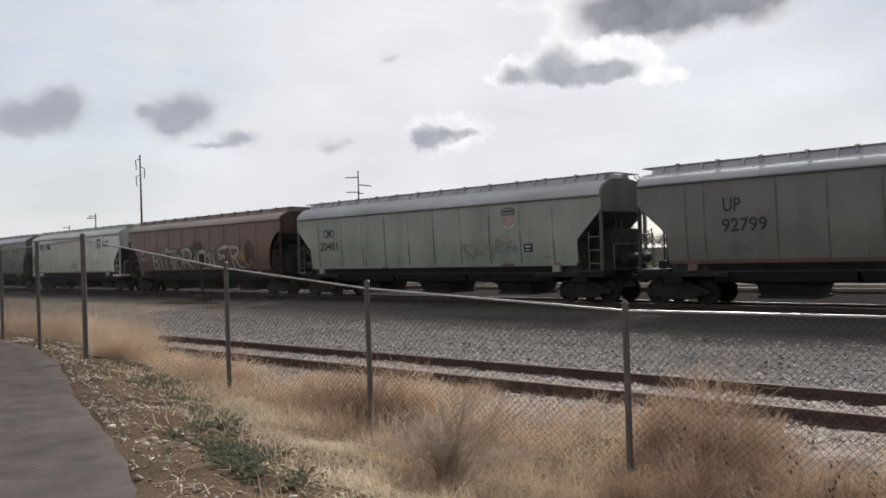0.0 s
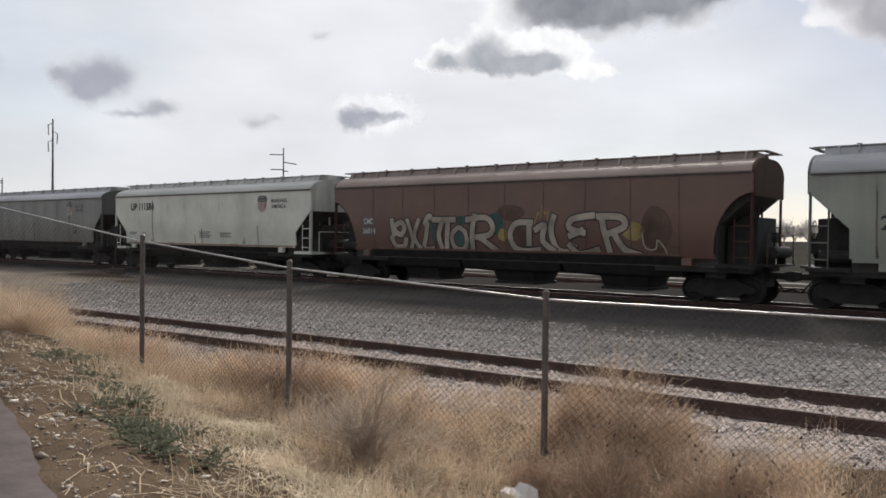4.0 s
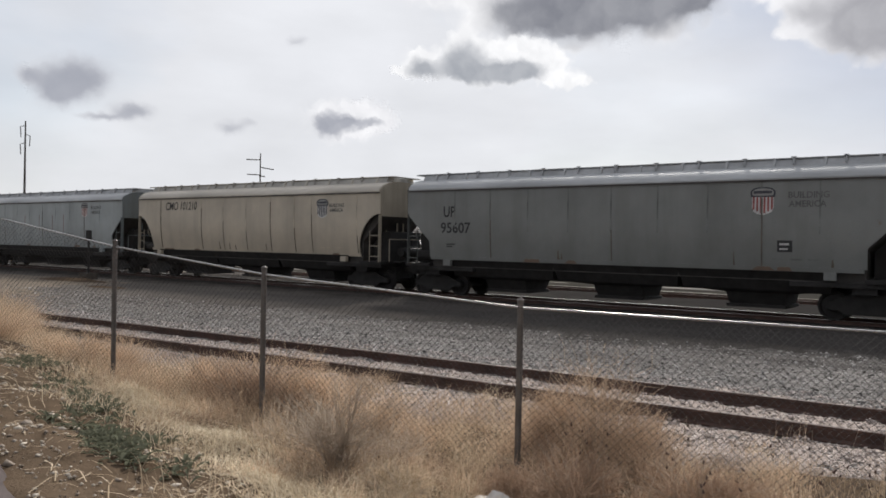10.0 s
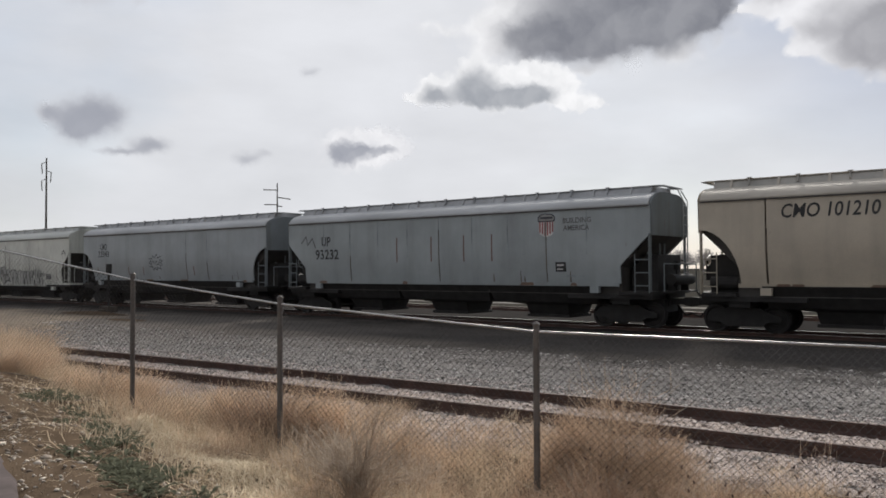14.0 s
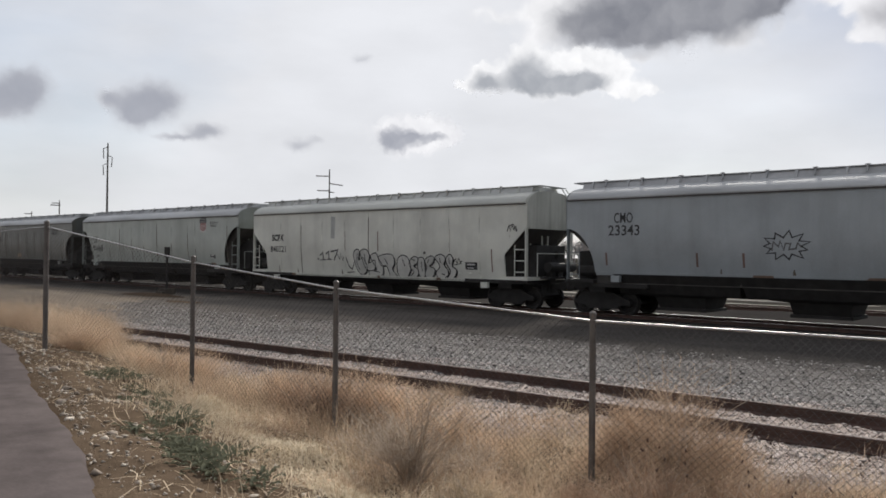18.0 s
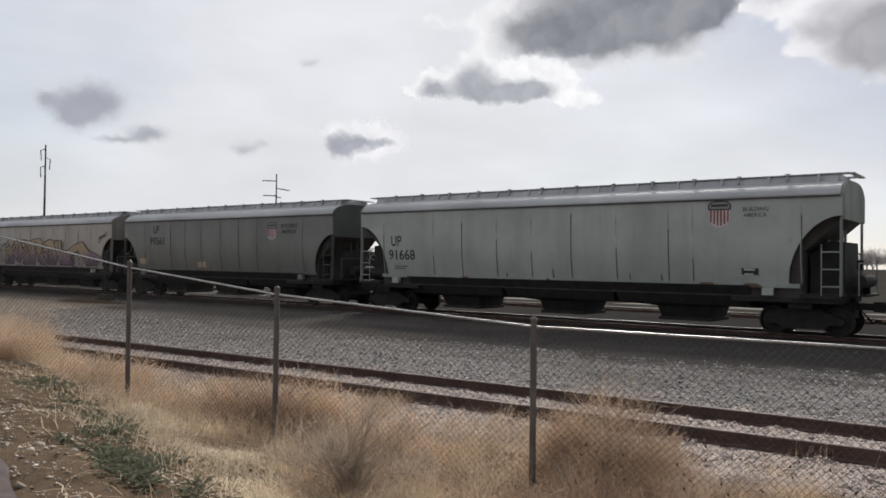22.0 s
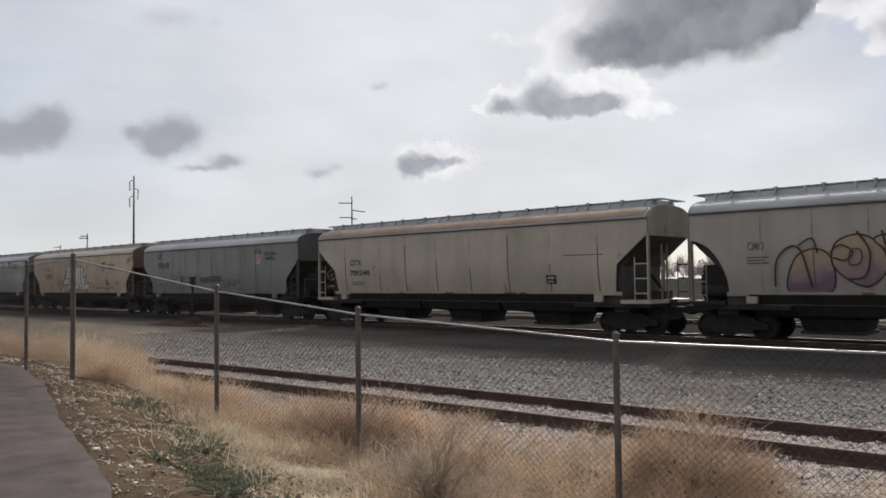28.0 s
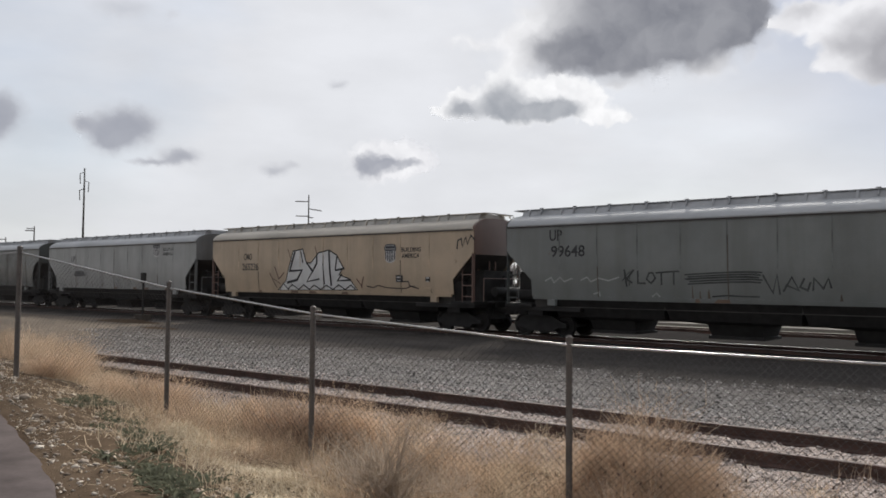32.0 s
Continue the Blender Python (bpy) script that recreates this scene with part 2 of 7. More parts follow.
M_SOIL = soil_mat("bare_soil", ((0.090, 0.065, 0.046), (0.132, 0.097, 0.068), (0.055, 0.040, 0.028)))
M_FAR = soil_mat("pale_ground", ((0.25, 0.235, 0.215), (0.29, 0.275, 0.25), (0.19, 0.175, 0.155)), 0.3)
M_FIELD = soil_mat("far_field", ((0.044, 0.042, 0.038), (0.058, 0.054, 0.047), (0.034, 0.032, 0.028)), 0.2)
M_YARD = stones_mat("yard_gravel", ((0.125, 0.116, 0.111), (0.19, 0.178, 0.170), (0.265, 0.250, 0.24), (0.50, 0.48, 0.465)), 21.0, 0.9, 0.9, (0.10, 0.092, 0.085), 0.45)
nt = M_YARD.node_tree      # the train's shadow is painted in: gravel darkens towards the main track
co_ = nt.nodes.new("ShaderNodeTexCoord")
sep_ = nt.nodes.new("ShaderNodeSeparateXYZ")
nt.links.new(co_.outputs["Object"], sep_.inputs[0])
mess = nt.nodes.new("ShaderNodeMath")
nt.links.new(sep_.outputs["Y"], mess.inputs[0])
nt.links.new(remap(nt, noise_tex(nt, 0.55, 7.0, (0.45, 1, 1), rough=0.65), 0.3, 0.7, -3.2, 3.2), mess.inputs[1])
bs_ = nt.nodes["Principled BSDF"]
gravel_col = bs_.inputs["Base Color"].links[0].from_socket
shadow_tone = mix_rgb(nt, remap(nt, noise_tex(nt, 26.0, 3.0), 0.42, 0.68), (0.058, 0.054, 0.052), (0.118, 0.110, 0.105))
nt.links.new(mix_rgb(nt, remap(nt, mess.outputs[0], 14.2, 19.0, 0.0, 0.95), gravel_col, shadow_tone), bs_.inputs["Base Color"])
M_BALLAST = stones_mat("dark_ballast", ((0.047, 0.043, 0.041), (0.074, 0.069, 0.065), (0.118, 0.110, 0.104)), 36.0, 0.6, 0.9, (0.062, 0.056, 0.052), 0.4)
M_STONE = stones_mat("track_stones", ((0.32, 0.265, 0.235), (0.50, 0.425, 0.385), (0.72, 0.64, 0.59)), 40.0, 1.0, 0.9, (0.3, 0.24, 0.2), 0.4)
M_ROAD = soil_mat("dirt_road", ((0.165, 0.14, 0.115), (0.205, 0.175, 0.145), (0.115, 0.095, 0.078)), 0.8, 0.3)
M_PATH = plain("asphalt", (0.107, 0.091, 0.088), 0.9, 0.0, 0.22, 3.1, 0.9)
M_RUST = plain("rusty_rail", (0.080, 0.043, 0.034), 0.75, 0.0, 0.35, 3.0, 0.4)
M_RAILTOP = plain("polished_rail", (0.40, 0.39, 0.38), 0.3, 1.0, 0.15, 2.0, 0.1)
M_TIE = plain("old_timber", (0.075, 0.062, 0.050), 0.9, 0.0, 0.4, 2.5, 0.6, (0.3, 3, 1))
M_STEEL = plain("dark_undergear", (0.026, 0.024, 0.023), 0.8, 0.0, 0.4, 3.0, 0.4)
M_WHEEL = plain("wheel_steel", (0.030, 0.027, 0.026), 0.6, 0.3, 0.3, 4.0, 0.2)
M_GALV = plain("weathered_galvanised", (0.150, 0.134, 0.124), 0.6, 0.35, 0.25, 5.0, 0.2)
M_GALVB = plain("galvanised_rail", (0.50, 0.49, 0.48), 0.38, 0.8, 0.2, 5.0, 0.2)
M_WIRE = plain("fence_wire", (0.070, 0.063, 0.060), 0.8, 0.0, 0.25, 8.0, 0.1)
M_GHOST = plain("worn_scrawl", (0.235, 0.245, 0.21), 0.7, 0.0, 0.3, 1.5, 0.1)
M_BLACK = plain("black_lettering", (0.045, 0.045, 0.047), 0.7, 0.0, 0.3, 4.0, 0.1)
M_FADED = plain("faded_lettering", (0.14, 0.14, 0.14), 0.7, 0.0, 0.3, 4.0, 0.1)
M_RED = plain("emblem_red", (0.33, 0.10, 0.095), 0.6, 0.0, 0.3, 4.0, 0.1)
M_NAVY = plain("emblem_dark", (0.06, 0.062, 0.075), 0.6, 0.0, 0.3, 4.0, 0.1)
M_WHITE = plain("emblem_white", (0.62, 0.61, 0.60), 0.6, 0.0, 0.15, 4.0, 0.1)
M_PANEL = plain("emblem_grey", (0.30, 0.30, 0.29), 0.6, 0.0, 0.15, 4.0, 0.1)
M_SILVER = plain("spray_cream", (0.41, 0.365, 0.30), 0.6, 0.0, 0.4, 1.5, 0.1)
M_SPRAYW = plain("spray_white", (0.72, 0.72, 0.71), 0.6, 0.0, 0.12, 1.5, 0.1)
M_UMBER = plain("spray_umber", (0.125, 0.078, 0.060), 0.7, 0.0, 0.4, 1.0, 0.1)
M_OCHRE = plain("spray_ochre", (0.36, 0.27, 0.10), 0.6, 0.0, 0.4, 1.0, 0.1)
M_TEAL = plain("spray_teal", (0.055, 0.12, 0.11), 0.6, 0.0, 0.4, 1.0, 0.1)
M_POLE = plain("pole_timber", (0.10, 0.09, 0.08), 0.9, 0.0, 0.3, 2.0, 0.3)
M_STRAW = leafy("dry_grass", (0.46, 0.325, 0.22), (0.93, 0.745, 0.565), 0.40)
M_STRAW2 = leafy("pale_straw", (0.42, 0.325, 0.22), (0.95, 0.81, 0.62), 0.30)
M_MAT = leafy("matted_straw", (0.44, 0.36, 0.255), (0.86, 0.75, 0.57), 0.30)
M_TUMBLE = leafy("red_brown_twigs", (0.300, 0.205, 0.150), (0.66, 0.50, 0.375), 0.25)
M_TANTWIG = leafy("tan_twigs", (0.36, 0.255, 0.18), (0.78, 0.61, 0.455), 0.28)
M_GREYTWIG = leafy("grey_twigs", (0.32, 0.255, 0.20), (0.74, 0.64, 0.53), 0.30)
M_WEED = leafy("weed_leaf", (0.060, 0.064, 0.043), (0.255, 0.26, 0.185), 0.3)
# distance haze is put into the branch colour as pale grey
M_HAZED = leafy("hazed_branches", (0.34, 0.32, 0.31), (0.48, 0.45, 0.44), 0.3)
for _m in (M_YARD, M_BALLAST):      # pale dust blown over the stones near the service road
    nt, bs_ = _m.node_tree, _m.node_tree.nodes["Principled BSDF"]
    sep_ = nt.nodes.new("ShaderNodeSeparateXYZ")
    nt.links.new(nt.nodes.new("ShaderNodeTexCoord").outputs["Object"], sep_.inputs[0])
    mess = nt.nodes.new("ShaderNodeMath")
    nt.links.new(sep_.outputs["X"], mess.inputs[0])
    nt.links.new(remap(nt, noise_tex(nt, 0.35, 6.0, (0.6, 1, 1), rough=0.6), 0.3, 0.7, -7.0, 7.0), mess.inputs[1])
    dust = remap(nt, mess.outputs[0], -9.0, -30.0, 0.0, 0.75)
    nt.links.new(mix_rgb(nt, dust, bs_.inputs["Base Color"].links[0].from_socket, (0.165, 0.148, 0.134)), bs_.inputs["Base Color"])
nt, bs_ = M_BALLAST.node_tree, M_BALLAST.node_tree.nodes["Principled BSDF"]      # darker stones between the main track and the next
sep_ = nt.nodes.new("ShaderNodeSeparateXYZ")
nt.links.new(nt.nodes.new("ShaderNodeTexCoord").outputs["Object"], sep_.inputs[0])
mess = nt.nodes.new("ShaderNodeMath")
nt.links.new(sep_.outputs["Y"], mess.inputs[0])
nt.links.new(remap(nt, noise_tex(nt, 0.8, 5.0), 0.3, 0.7, -1.0, 1.0), mess.inputs[1])
nt.links.new(mix_rgb(nt, remap(nt, mess.outputs[0], 24.0, 26.5, 0.0, 0.85), bs_.inputs["Base Color"].links[0].from_socket, (0.034, 0.032, 0.031)), bs_.inputs["Base Color"])
for _m in (M_SOIL, M_PATH, M_YARD, M_BALLAST, M_STONE, M_ROAD, M_FAR, M_FIELD):      # dusty ground hardly shines
    _m.node_tree.nodes["Principled BSDF"].inputs["Specular IOR Level"].default_value = 0.0
M_LITTER = plain("pale_stone", (0.30, 0.25, 0.20), 0.9, 0.0, 0.3, 8.0, 0.4)


def spray_fade():
    """Spray paint that runs from violet at the bottom to orange and cream above."""
    m, nt, b = shader("spray_fade")
    co = nt.nodes.new("ShaderNodeTexCoord")
    sep = nt.nodes.new("ShaderNodeSeparateXYZ")
    nt.links.new(co.outputs["Object"], sep.inputs[0])
    n = noise_tex(nt, 0.9, 4.0)
    add = add_node(nt, "ShaderNodeMath")
    nt.links.new(sep.outputs["Z"], add.inputs[0])
    nt.links.new(remap(nt, n, 0.3, 0.7, -0.45, 0.45), add.inputs[1])
    ramp = nt.nodes.new("ShaderNodeValToRGB")
    el = ramp.color_ramp.elements
    el[0].position, el[0].color = 0.0, (0.20, 0.14, 0.20, 1)
    el[1].position, el[1].color = 1.0, (0.47, 0.37, 0.26, 1)
    e = el.new(0.35)
    e.color = (0.36, 0.27, 0.28, 1)
    e = el.new(0.6)
    e.color = (0.44, 0.33, 0.23, 1)
    nt.links.new(remap(nt, add.outputs[0], 1.6, 3.2), ramp.inputs["Fac"])
    nt.links.new(ramp.outputs["Color"], b.inputs["Base Color"])
    b.inputs["Roughness"].default_value = 0.6
    return m


M_FADE = spray_fade()


# ---- mesh helpers ----
class Geo:
    """Collects vertices and faces of one mesh."""

    def __init__(self):
        self.v, self.f = [], []

    def add(self, verts, faces):
        n = len(self.v)
        self.v += [tuple(p) for p in verts]
        self.f += [tuple(i + n for i in f) for f in faces]
        return self

    def box(self, x0, x1, y0, y1, z0, z1):
        vs = [(x, y, z) for z in (z0, z1) for y in (y0, y1) for x in (x0, x1)]
        return self.add(vs, [(0, 2, 3, 1), (4, 5, 7, 6), (0, 1, 5, 4), (2, 6, 7, 3), (0, 4, 6, 2), (1, 3, 7, 5)])

    def tube(self, p, q, r, n=6, r2=None, caps=True):
        p, q = Vector(p), Vector(q)
        d = (q - p).normalized()
        a = d.orthogonal().normalized()
        b = d.cross(a)
        r2 = r if r2 is None else r2
        vs = []
        for c, rr in ((p, r), (q, r2)):
            vs += [c + (a * math.cos(2 * math.pi * i / n) + b * math.sin(2 * math.pi * i / n)) * rr for i in range(n)]
        fs = [(i, (i + 1) % n, n + (i + 1) % n, n + i) for i in range(n)]
        if caps and n > 2:
            fs += [tuple(range(n - 1, -1, -1)), tuple(range(n, 2 * n))]
        return self.add(vs, fs)

    def slab(self, pts, y0, y1):
        """A plate: outline of (x, z) points, from y0 to y1."""
        n = len(pts)
        vs = [(x, y0, z) for x, z in pts] + [(x, y1, z) for x, z in pts]
        fs = [tuple(range(n)), tuple(range(2 * n - 1, n - 1, -1))]
        fs += [(i, n + i, n + (i + 1) % n, (i + 1) % n) for i in range(n)]
        return self.add(vs, fs)

    def run(self, pts, x0, x1):
        """A profile of (y, z) points drawn along x."""
        n = len(pts)
        vs = [(x0, y, z) for y, z in pts] + [(x1, y, z) for y, z in pts]
        fs = [tuple(range(n - 1, -1, -1)), tuple(range(n, 2 * n))]
        fs += [(i, (i + 1) % n, n + (i + 1) % n, n + i) for i in range(n)]
        return self.add(vs, fs)

    def mesh(self, name, smooth=False):
        me = bpy.data.meshes.new(name)
        me.from_pydata(self.v, [], self.f)
        if smooth:
            me.shade_smooth()
        return me


def link_mesh(name, me, material, parent=None, label="", m=None):
    if material is not None and not me.materials:
        me.materials.append(material)
    ob = new(name, me)
    if material is not None and me.materials[0] != material:
        ob.material_slots[0].link = "OBJECT"
        ob.material_slots[0].material = material
    if parent is not None:
        ob.parent = parent
    if m is not None:
        ob.matrix_basis = m
    if label:
        ob["label"] = label
    return ob


def part(name, g, material, parent, label="", smooth=False, m=None):
    return link_mesh(name, g.mesh(name, smooth), material, parent, label, m)


def thing(name, label, category, group="", m=None):
    ob = tagged(new(name), label, category, group)
    ob.empty_display_size = 0.2
    if m is not None:
        ob.matrix_basis = m
    return ob


def big_mesh(name, verts, faces, material, smooth=False):
    """A mesh from numpy arrays; faces all have the same number of corners."""
    verts, faces = np.asarray(verts, dtype=np.float32), np.asarray(faces, dtype=np.int32)
    me = bpy.data.meshes.new(name)
    me.vertices.add(len(verts))
    me.vertices.foreach_set("co", verts.ravel())
    k = faces.shape[1]
    me.loops.add(faces.size)
    me.loops.foreach_set("vertex_index", faces.ravel())
    me.polygons.add(len(faces))
    me.polygons.foreach_set("loop_start", np.arange(0, faces.size, k, dtype=np.int32))
    me.update(calc_edges=True)
    if smooth:
        me.shade_smooth()
    me.materials.append(material)
    return new(name, me)

# ---- the ground ----
EDGE_X = [-80, -40, -18.5, -15.3, -12.4, -8.6, -6.8, -5.0, 0.0, 20.0, 60.0]
EDGE_Y = [9.5, 7.7, 6.62, 6.27, 5.44, 3.97, 3.40, 2.67, 0.75, -6.9, -22.0]
SLOPE_D = [-3, -0.25, 0, 0.4, 1.0, 1.9, 2.9, 4.4, 6.0, 7.5]
SLOPE_Z = [0.66, 0.68, 0.78, 0.80, 0.64, 0.42, 0.15, -0.04, 0.0, 0.08]


def edge_y(x):
    return np.interp(x, EDGE_X, EDGE_Y)


def ground_z(x, y):
    """Height of the bare ground: the path's level, the bank below it, the flat yard."""
    d = (np.asarray(y, dtype=float) - edge_y(x)) * 0.93
    z = np.interp(d, SLOPE_D, SLOPE_Z)
    near = np.exp(-((np.asarray(x) + 5) / 30.0) ** 2)
    return z + near * 0.02 * (np.sin(x * 3.1 + y * 1.3) + np.sin(x * 1.7 - y * 4.1) + np.sin(x * 6.3 + 1.0) * np.sin(y * 5.7))


def grid_sheet(name, xs, ys, zfun, material):
    X, Y = np.meshgrid(xs, ys)
    Z = zfun(X, Y)
    n, k = len(xs), len(ys)
    v = np.stack([X.ravel(), Y.ravel(), Z.ravel()], 1)
    i = (np.arange(k - 1)[:, None] * n + np.arange(n - 1)[None, :]).ravel()
    return big_mesh(name, v, np.stack([i, i + 1, i + n + 1, i + n], 1), material, True)


def spaced(lo, fine_lo, fine_hi, hi, step):
    mid = np.arange(fine_lo, fine_hi + step / 2, step)
    out_hi = fine_hi + np.cumsum(step * 1.28 ** np.arange(1, 60))
    out_lo = fine_lo - np.cumsum(step * 1.28 ** np.arange(1, 60))
    out_hi, out_lo = np.append(out_hi[out_hi < hi], hi), np.append(out_lo[out_lo > lo], lo)
    return np.concatenate([out_lo[::-1], mid, out_hi])


def base_z(X, Y):
    far = np.clip((np.hypot(X, Y) - 60) / 400, 0, 1)
    return ground_z(X, Y) - 0.22 * np.clip((Y - 10.0) / 1.5, 0, 1) * (X > -60) - 0.3 * far


ground = grid_sheet("ground", spaced(-2500, -22, 4, 2500, 0.2), spaced(-2500, 1, 11, 2500, 0.2), base_z, M_SOIL)
tagged(ground, "bare brown soil with straw and small stones", "ground", kind="structure")


def yard_z(X, Y):
    wob = 0.35 * np.sin(X * 0.9) + 0.25 * np.sin(X * 2.3 + 1)
    rise = np.clip((Y - 8.5 - wob) / 0.9, 0, 1)
    bumps = 0.012 * (np.sin(X * 7 + Y * 3) + np.sin(Y * 9 - X * 4) + np.sin(X * 13) * np.sin(Y * 11))
    return -0.25 + 0.35 * rise + bumps + 0.05 * np.sin(X * 0.11) * np.sin(Y * 0.4)


yard = grid_sheet("yard", np.concatenate([np.arange(-300, -30, 2.0), np.arange(-30, 6, 0.15), np.arange(6, 150, 2.0)]),
                  np.concatenate([np.arange(7.4, 16, 0.12), np.arange(16, 38.6, 0.4)]), yard_z, M_YARD)
tagged(yard, "grey crushed stone of the rail yard", "gravel", kind="structure")


def road_z(X, Y):
    lim = -27.5 + 0.45 * (Y - 14) * -1.0 + 1.2 * np.sin(Y * 0.9) + 0.6 * np.sin(Y * 2.7)
    inside = np.clip((lim - X) / 3.0, -1, 1) * np.clip((25.0 - Y) / 1.5, -1, 1)
    return 0.06 + 0.10 * np.clip(inside, -1, 1) + 0.01 * np.sin(X * 2) * np.sin(Y * 3)


dirt_road = grid_sheet("dirt_road", np.arange(-120, -22, 0.5), np.arange(8.0, 26.5, 0.3), road_z, M_ROAD)
tagged(dirt_road, "pale packed dirt service road", "road", kind="structure")

# darker ballast under and behind the train; its near part paints the train's shadow
ballast = grid_sheet("main_ballast", np.arange(-150, 90, 1.0), np.arange(14.0, 50.0, 0.35),
                     lambda X, Y: 0.14 + 0.05 * np.exp(-((Y - 26.1 + 0.06 * X) / 2.0) ** 2) - 0.25 * np.clip((np.where(Y > 26, Y - 34.5 + 0.06 * X, np.interp(X, [-60, -30, -18, -12, -8, -4, 0, 30], [16.8, 17.8, 19.4, 19.4, 18.4, 18.5, 17.4, 16.0]) - Y) - 0.5 * np.sin(X * 0.8) - 0.35 * np.sin(X * 2.1 + Y * 0.6) - 0.25 * np.sin(X * 5.3)) / 2.2, 0, 1) - 0.05 * np.clip((21.5 - Y) / 2.5, 0, 1) + 0.012 * np.sin(X * 3) * np.sin(Y * 7), M_BALLAST)
tagged(ballast, "dark ballast of the main track and painted shadow of the train", "gravel", kind="structure")
far_field = grid_sheet("far_ground", spaced(-2400, -60, 40, 2400, 4.0), np.concatenate([np.arange(38.0, 60, 1.0), np.array([70, 90, 120, 200, 400, 900, 2400.0])]),
                       lambda X, Y: 0.05 + 0.0 * X - 0.15 * np.clip((Y - 60) / 400, 0, 1), M_FIELD)
tagged(far_field, "dull brown open ground beyond the tracks", "ground", kind="structure")
far_road = grid_sheet("far_road", np.arange(-220, 140, 2.0), np.arange(24.0, 62.0, 0.25),
                      lambda X, Y: 0.12 - 0.5 * np.clip((np.minimum(np.abs(Y - 38.4 + 0.06 * X) - 0.8, np.abs(Y - 43.5 + 0.06 * X) - 0.1) - 0.1 * np.sin(X * 0.4)) / 0.5, 0, 1), M_FAR)
tagged(far_road, "pale dirt track beyond the rails", "road", kind="structure")

# asphalt path with a thick crumbled edge
xs = np.concatenate([np.arange(-78, -20, 1.5), np.arange(-20, 3, 0.15), np.arange(3, 40, 1.5)])
ye = edge_y(xs) + 0.016 * np.sin(xs * 2.9) + 0.012 * np.sin(xs * 8.3)
rows_ = [(ye + 0.05, 0.745), (ye, 0.805), (ye - 0.25, 0.815), (ye - 1.3, 0.835), (ye - 2.7, 0.815), (ye - 2.75, 0.70)]
v = np.concatenate([np.stack([xs, y, np.full_like(xs, z)], 1) for y, z in rows_])
n = len(xs)
i = (np.arange(len(rows_) - 1)[:, None] * n + np.arange(n - 1)[None, :]).ravel()
path = big_mesh("path", v, np.stack([i, i + n, i + n + 1, i + 1], 1), M_PATH, True)
tagged(path, "grey asphalt footpath with a crumbling edge", "path", kind="structure")

# ---- tracks ----
RAIL_Z = 0.30
THETA = math.atan(-0.06)
TRACK = Matrix.Translation((0, 26.1, RAIL_Z)) @ Matrix.Rotation(THETA, 4, "Z")   # the train's track: x along it, 0 at rail top
RAIL = [(-0.07, -0.18), (0.07, -0.18), (0.07, -0.165), (0.012, -0.14), (0.010, -0.045), (0.036, -0.035), (0.036, -0.004),
        (0.028, 0.0), (-0.028, 0.0), (-0.036, -0.004), (-0.036, -0.035), (-0.010, -0.045), (-0.012, -0.14), (-0.07, -0.165)]


def railway(name, label, m, x0, x1, ties, top, base=0.0):
    root = tagged(new(name), label, "railway track", kind="structure")
    root.matrix_basis = m
    for y in (-0.752, 0.752):
        part("rail", Geo().run([(y + a, b) for a, b in RAIL], x0, x1), M_RUST, root, "rust-brown steel rail")
        if top:
            part("rail_head", Geo().box(x0, x1, y - 0.027, y + 0.027, 0.0005, 0.003), M_RAILTOP, root, "bright worn rail head")
    me = Geo().box(-0.115, 0.115, -1.28, 1.28, -0.36, -0.185).mesh("tie")
    for k, x in enumerate(ties):
        link_mesh("tie", me, M_TIE, root, m=pose(x, 0, 0.006 * math.sin(k * 7.3) + base, 0, 0, 1.2 * math.sin(k * 3.7)))
    return root


railway("main_track", "busy railway track with worn bright rails", TRACK, -220, 120, [-70 + 0.53 * k for k in range(160)], True)
railway("side_track", "disused rusty side track sunk in pale stones", pose(0, 10.78, RAIL_Z), -62, 45, [-16 + 0.55 * k for k in range(34)], False, -0.01)
railway("back_track", "railway track behind the train", Matrix.Translation((0, 35.5, 0.26)) @ Matrix.Rotation(THETA, 4, "Z"), -260, 160, [], False)

# pale stones round the side track
sx = np.arange(-40, 20, 0.16)
sy = np.arange(8.0, 13.6, 0.08)


def bed_z(X, Y):
    c = np.abs(Y - 10.78)
    z = 0.155 - 0.035 * np.clip((c - 0.85) / 0.75, 0, 1.2) - 0.25 * np.clip((c - np.where(Y < 10.78, 2.15, 1.95) - 0.2 * np.sin(X * 1.7) - 0.12 * np.sin(X * 4.1)) / 0.4, 0, 1)
    return z + 0.014 * (np.sin(X * 9 + Y * 13) + np.sin(X * 17 - Y * 7) + np.sin(X * 5.1) * np.sin(Y * 19)) - 0.055 * (np.abs(c - 0.752) < 0.22)


bed = grid_sheet("track_bed", sx, sy, bed_z, M_STONE)
tagged(bed, "pale crushed stone bed of the side track", "gravel", kind="structure")

# ---- the train ----
SIDE = 1.60            # half width of a car
FONT = bpy.data.curves.new("lettering", "FONT")


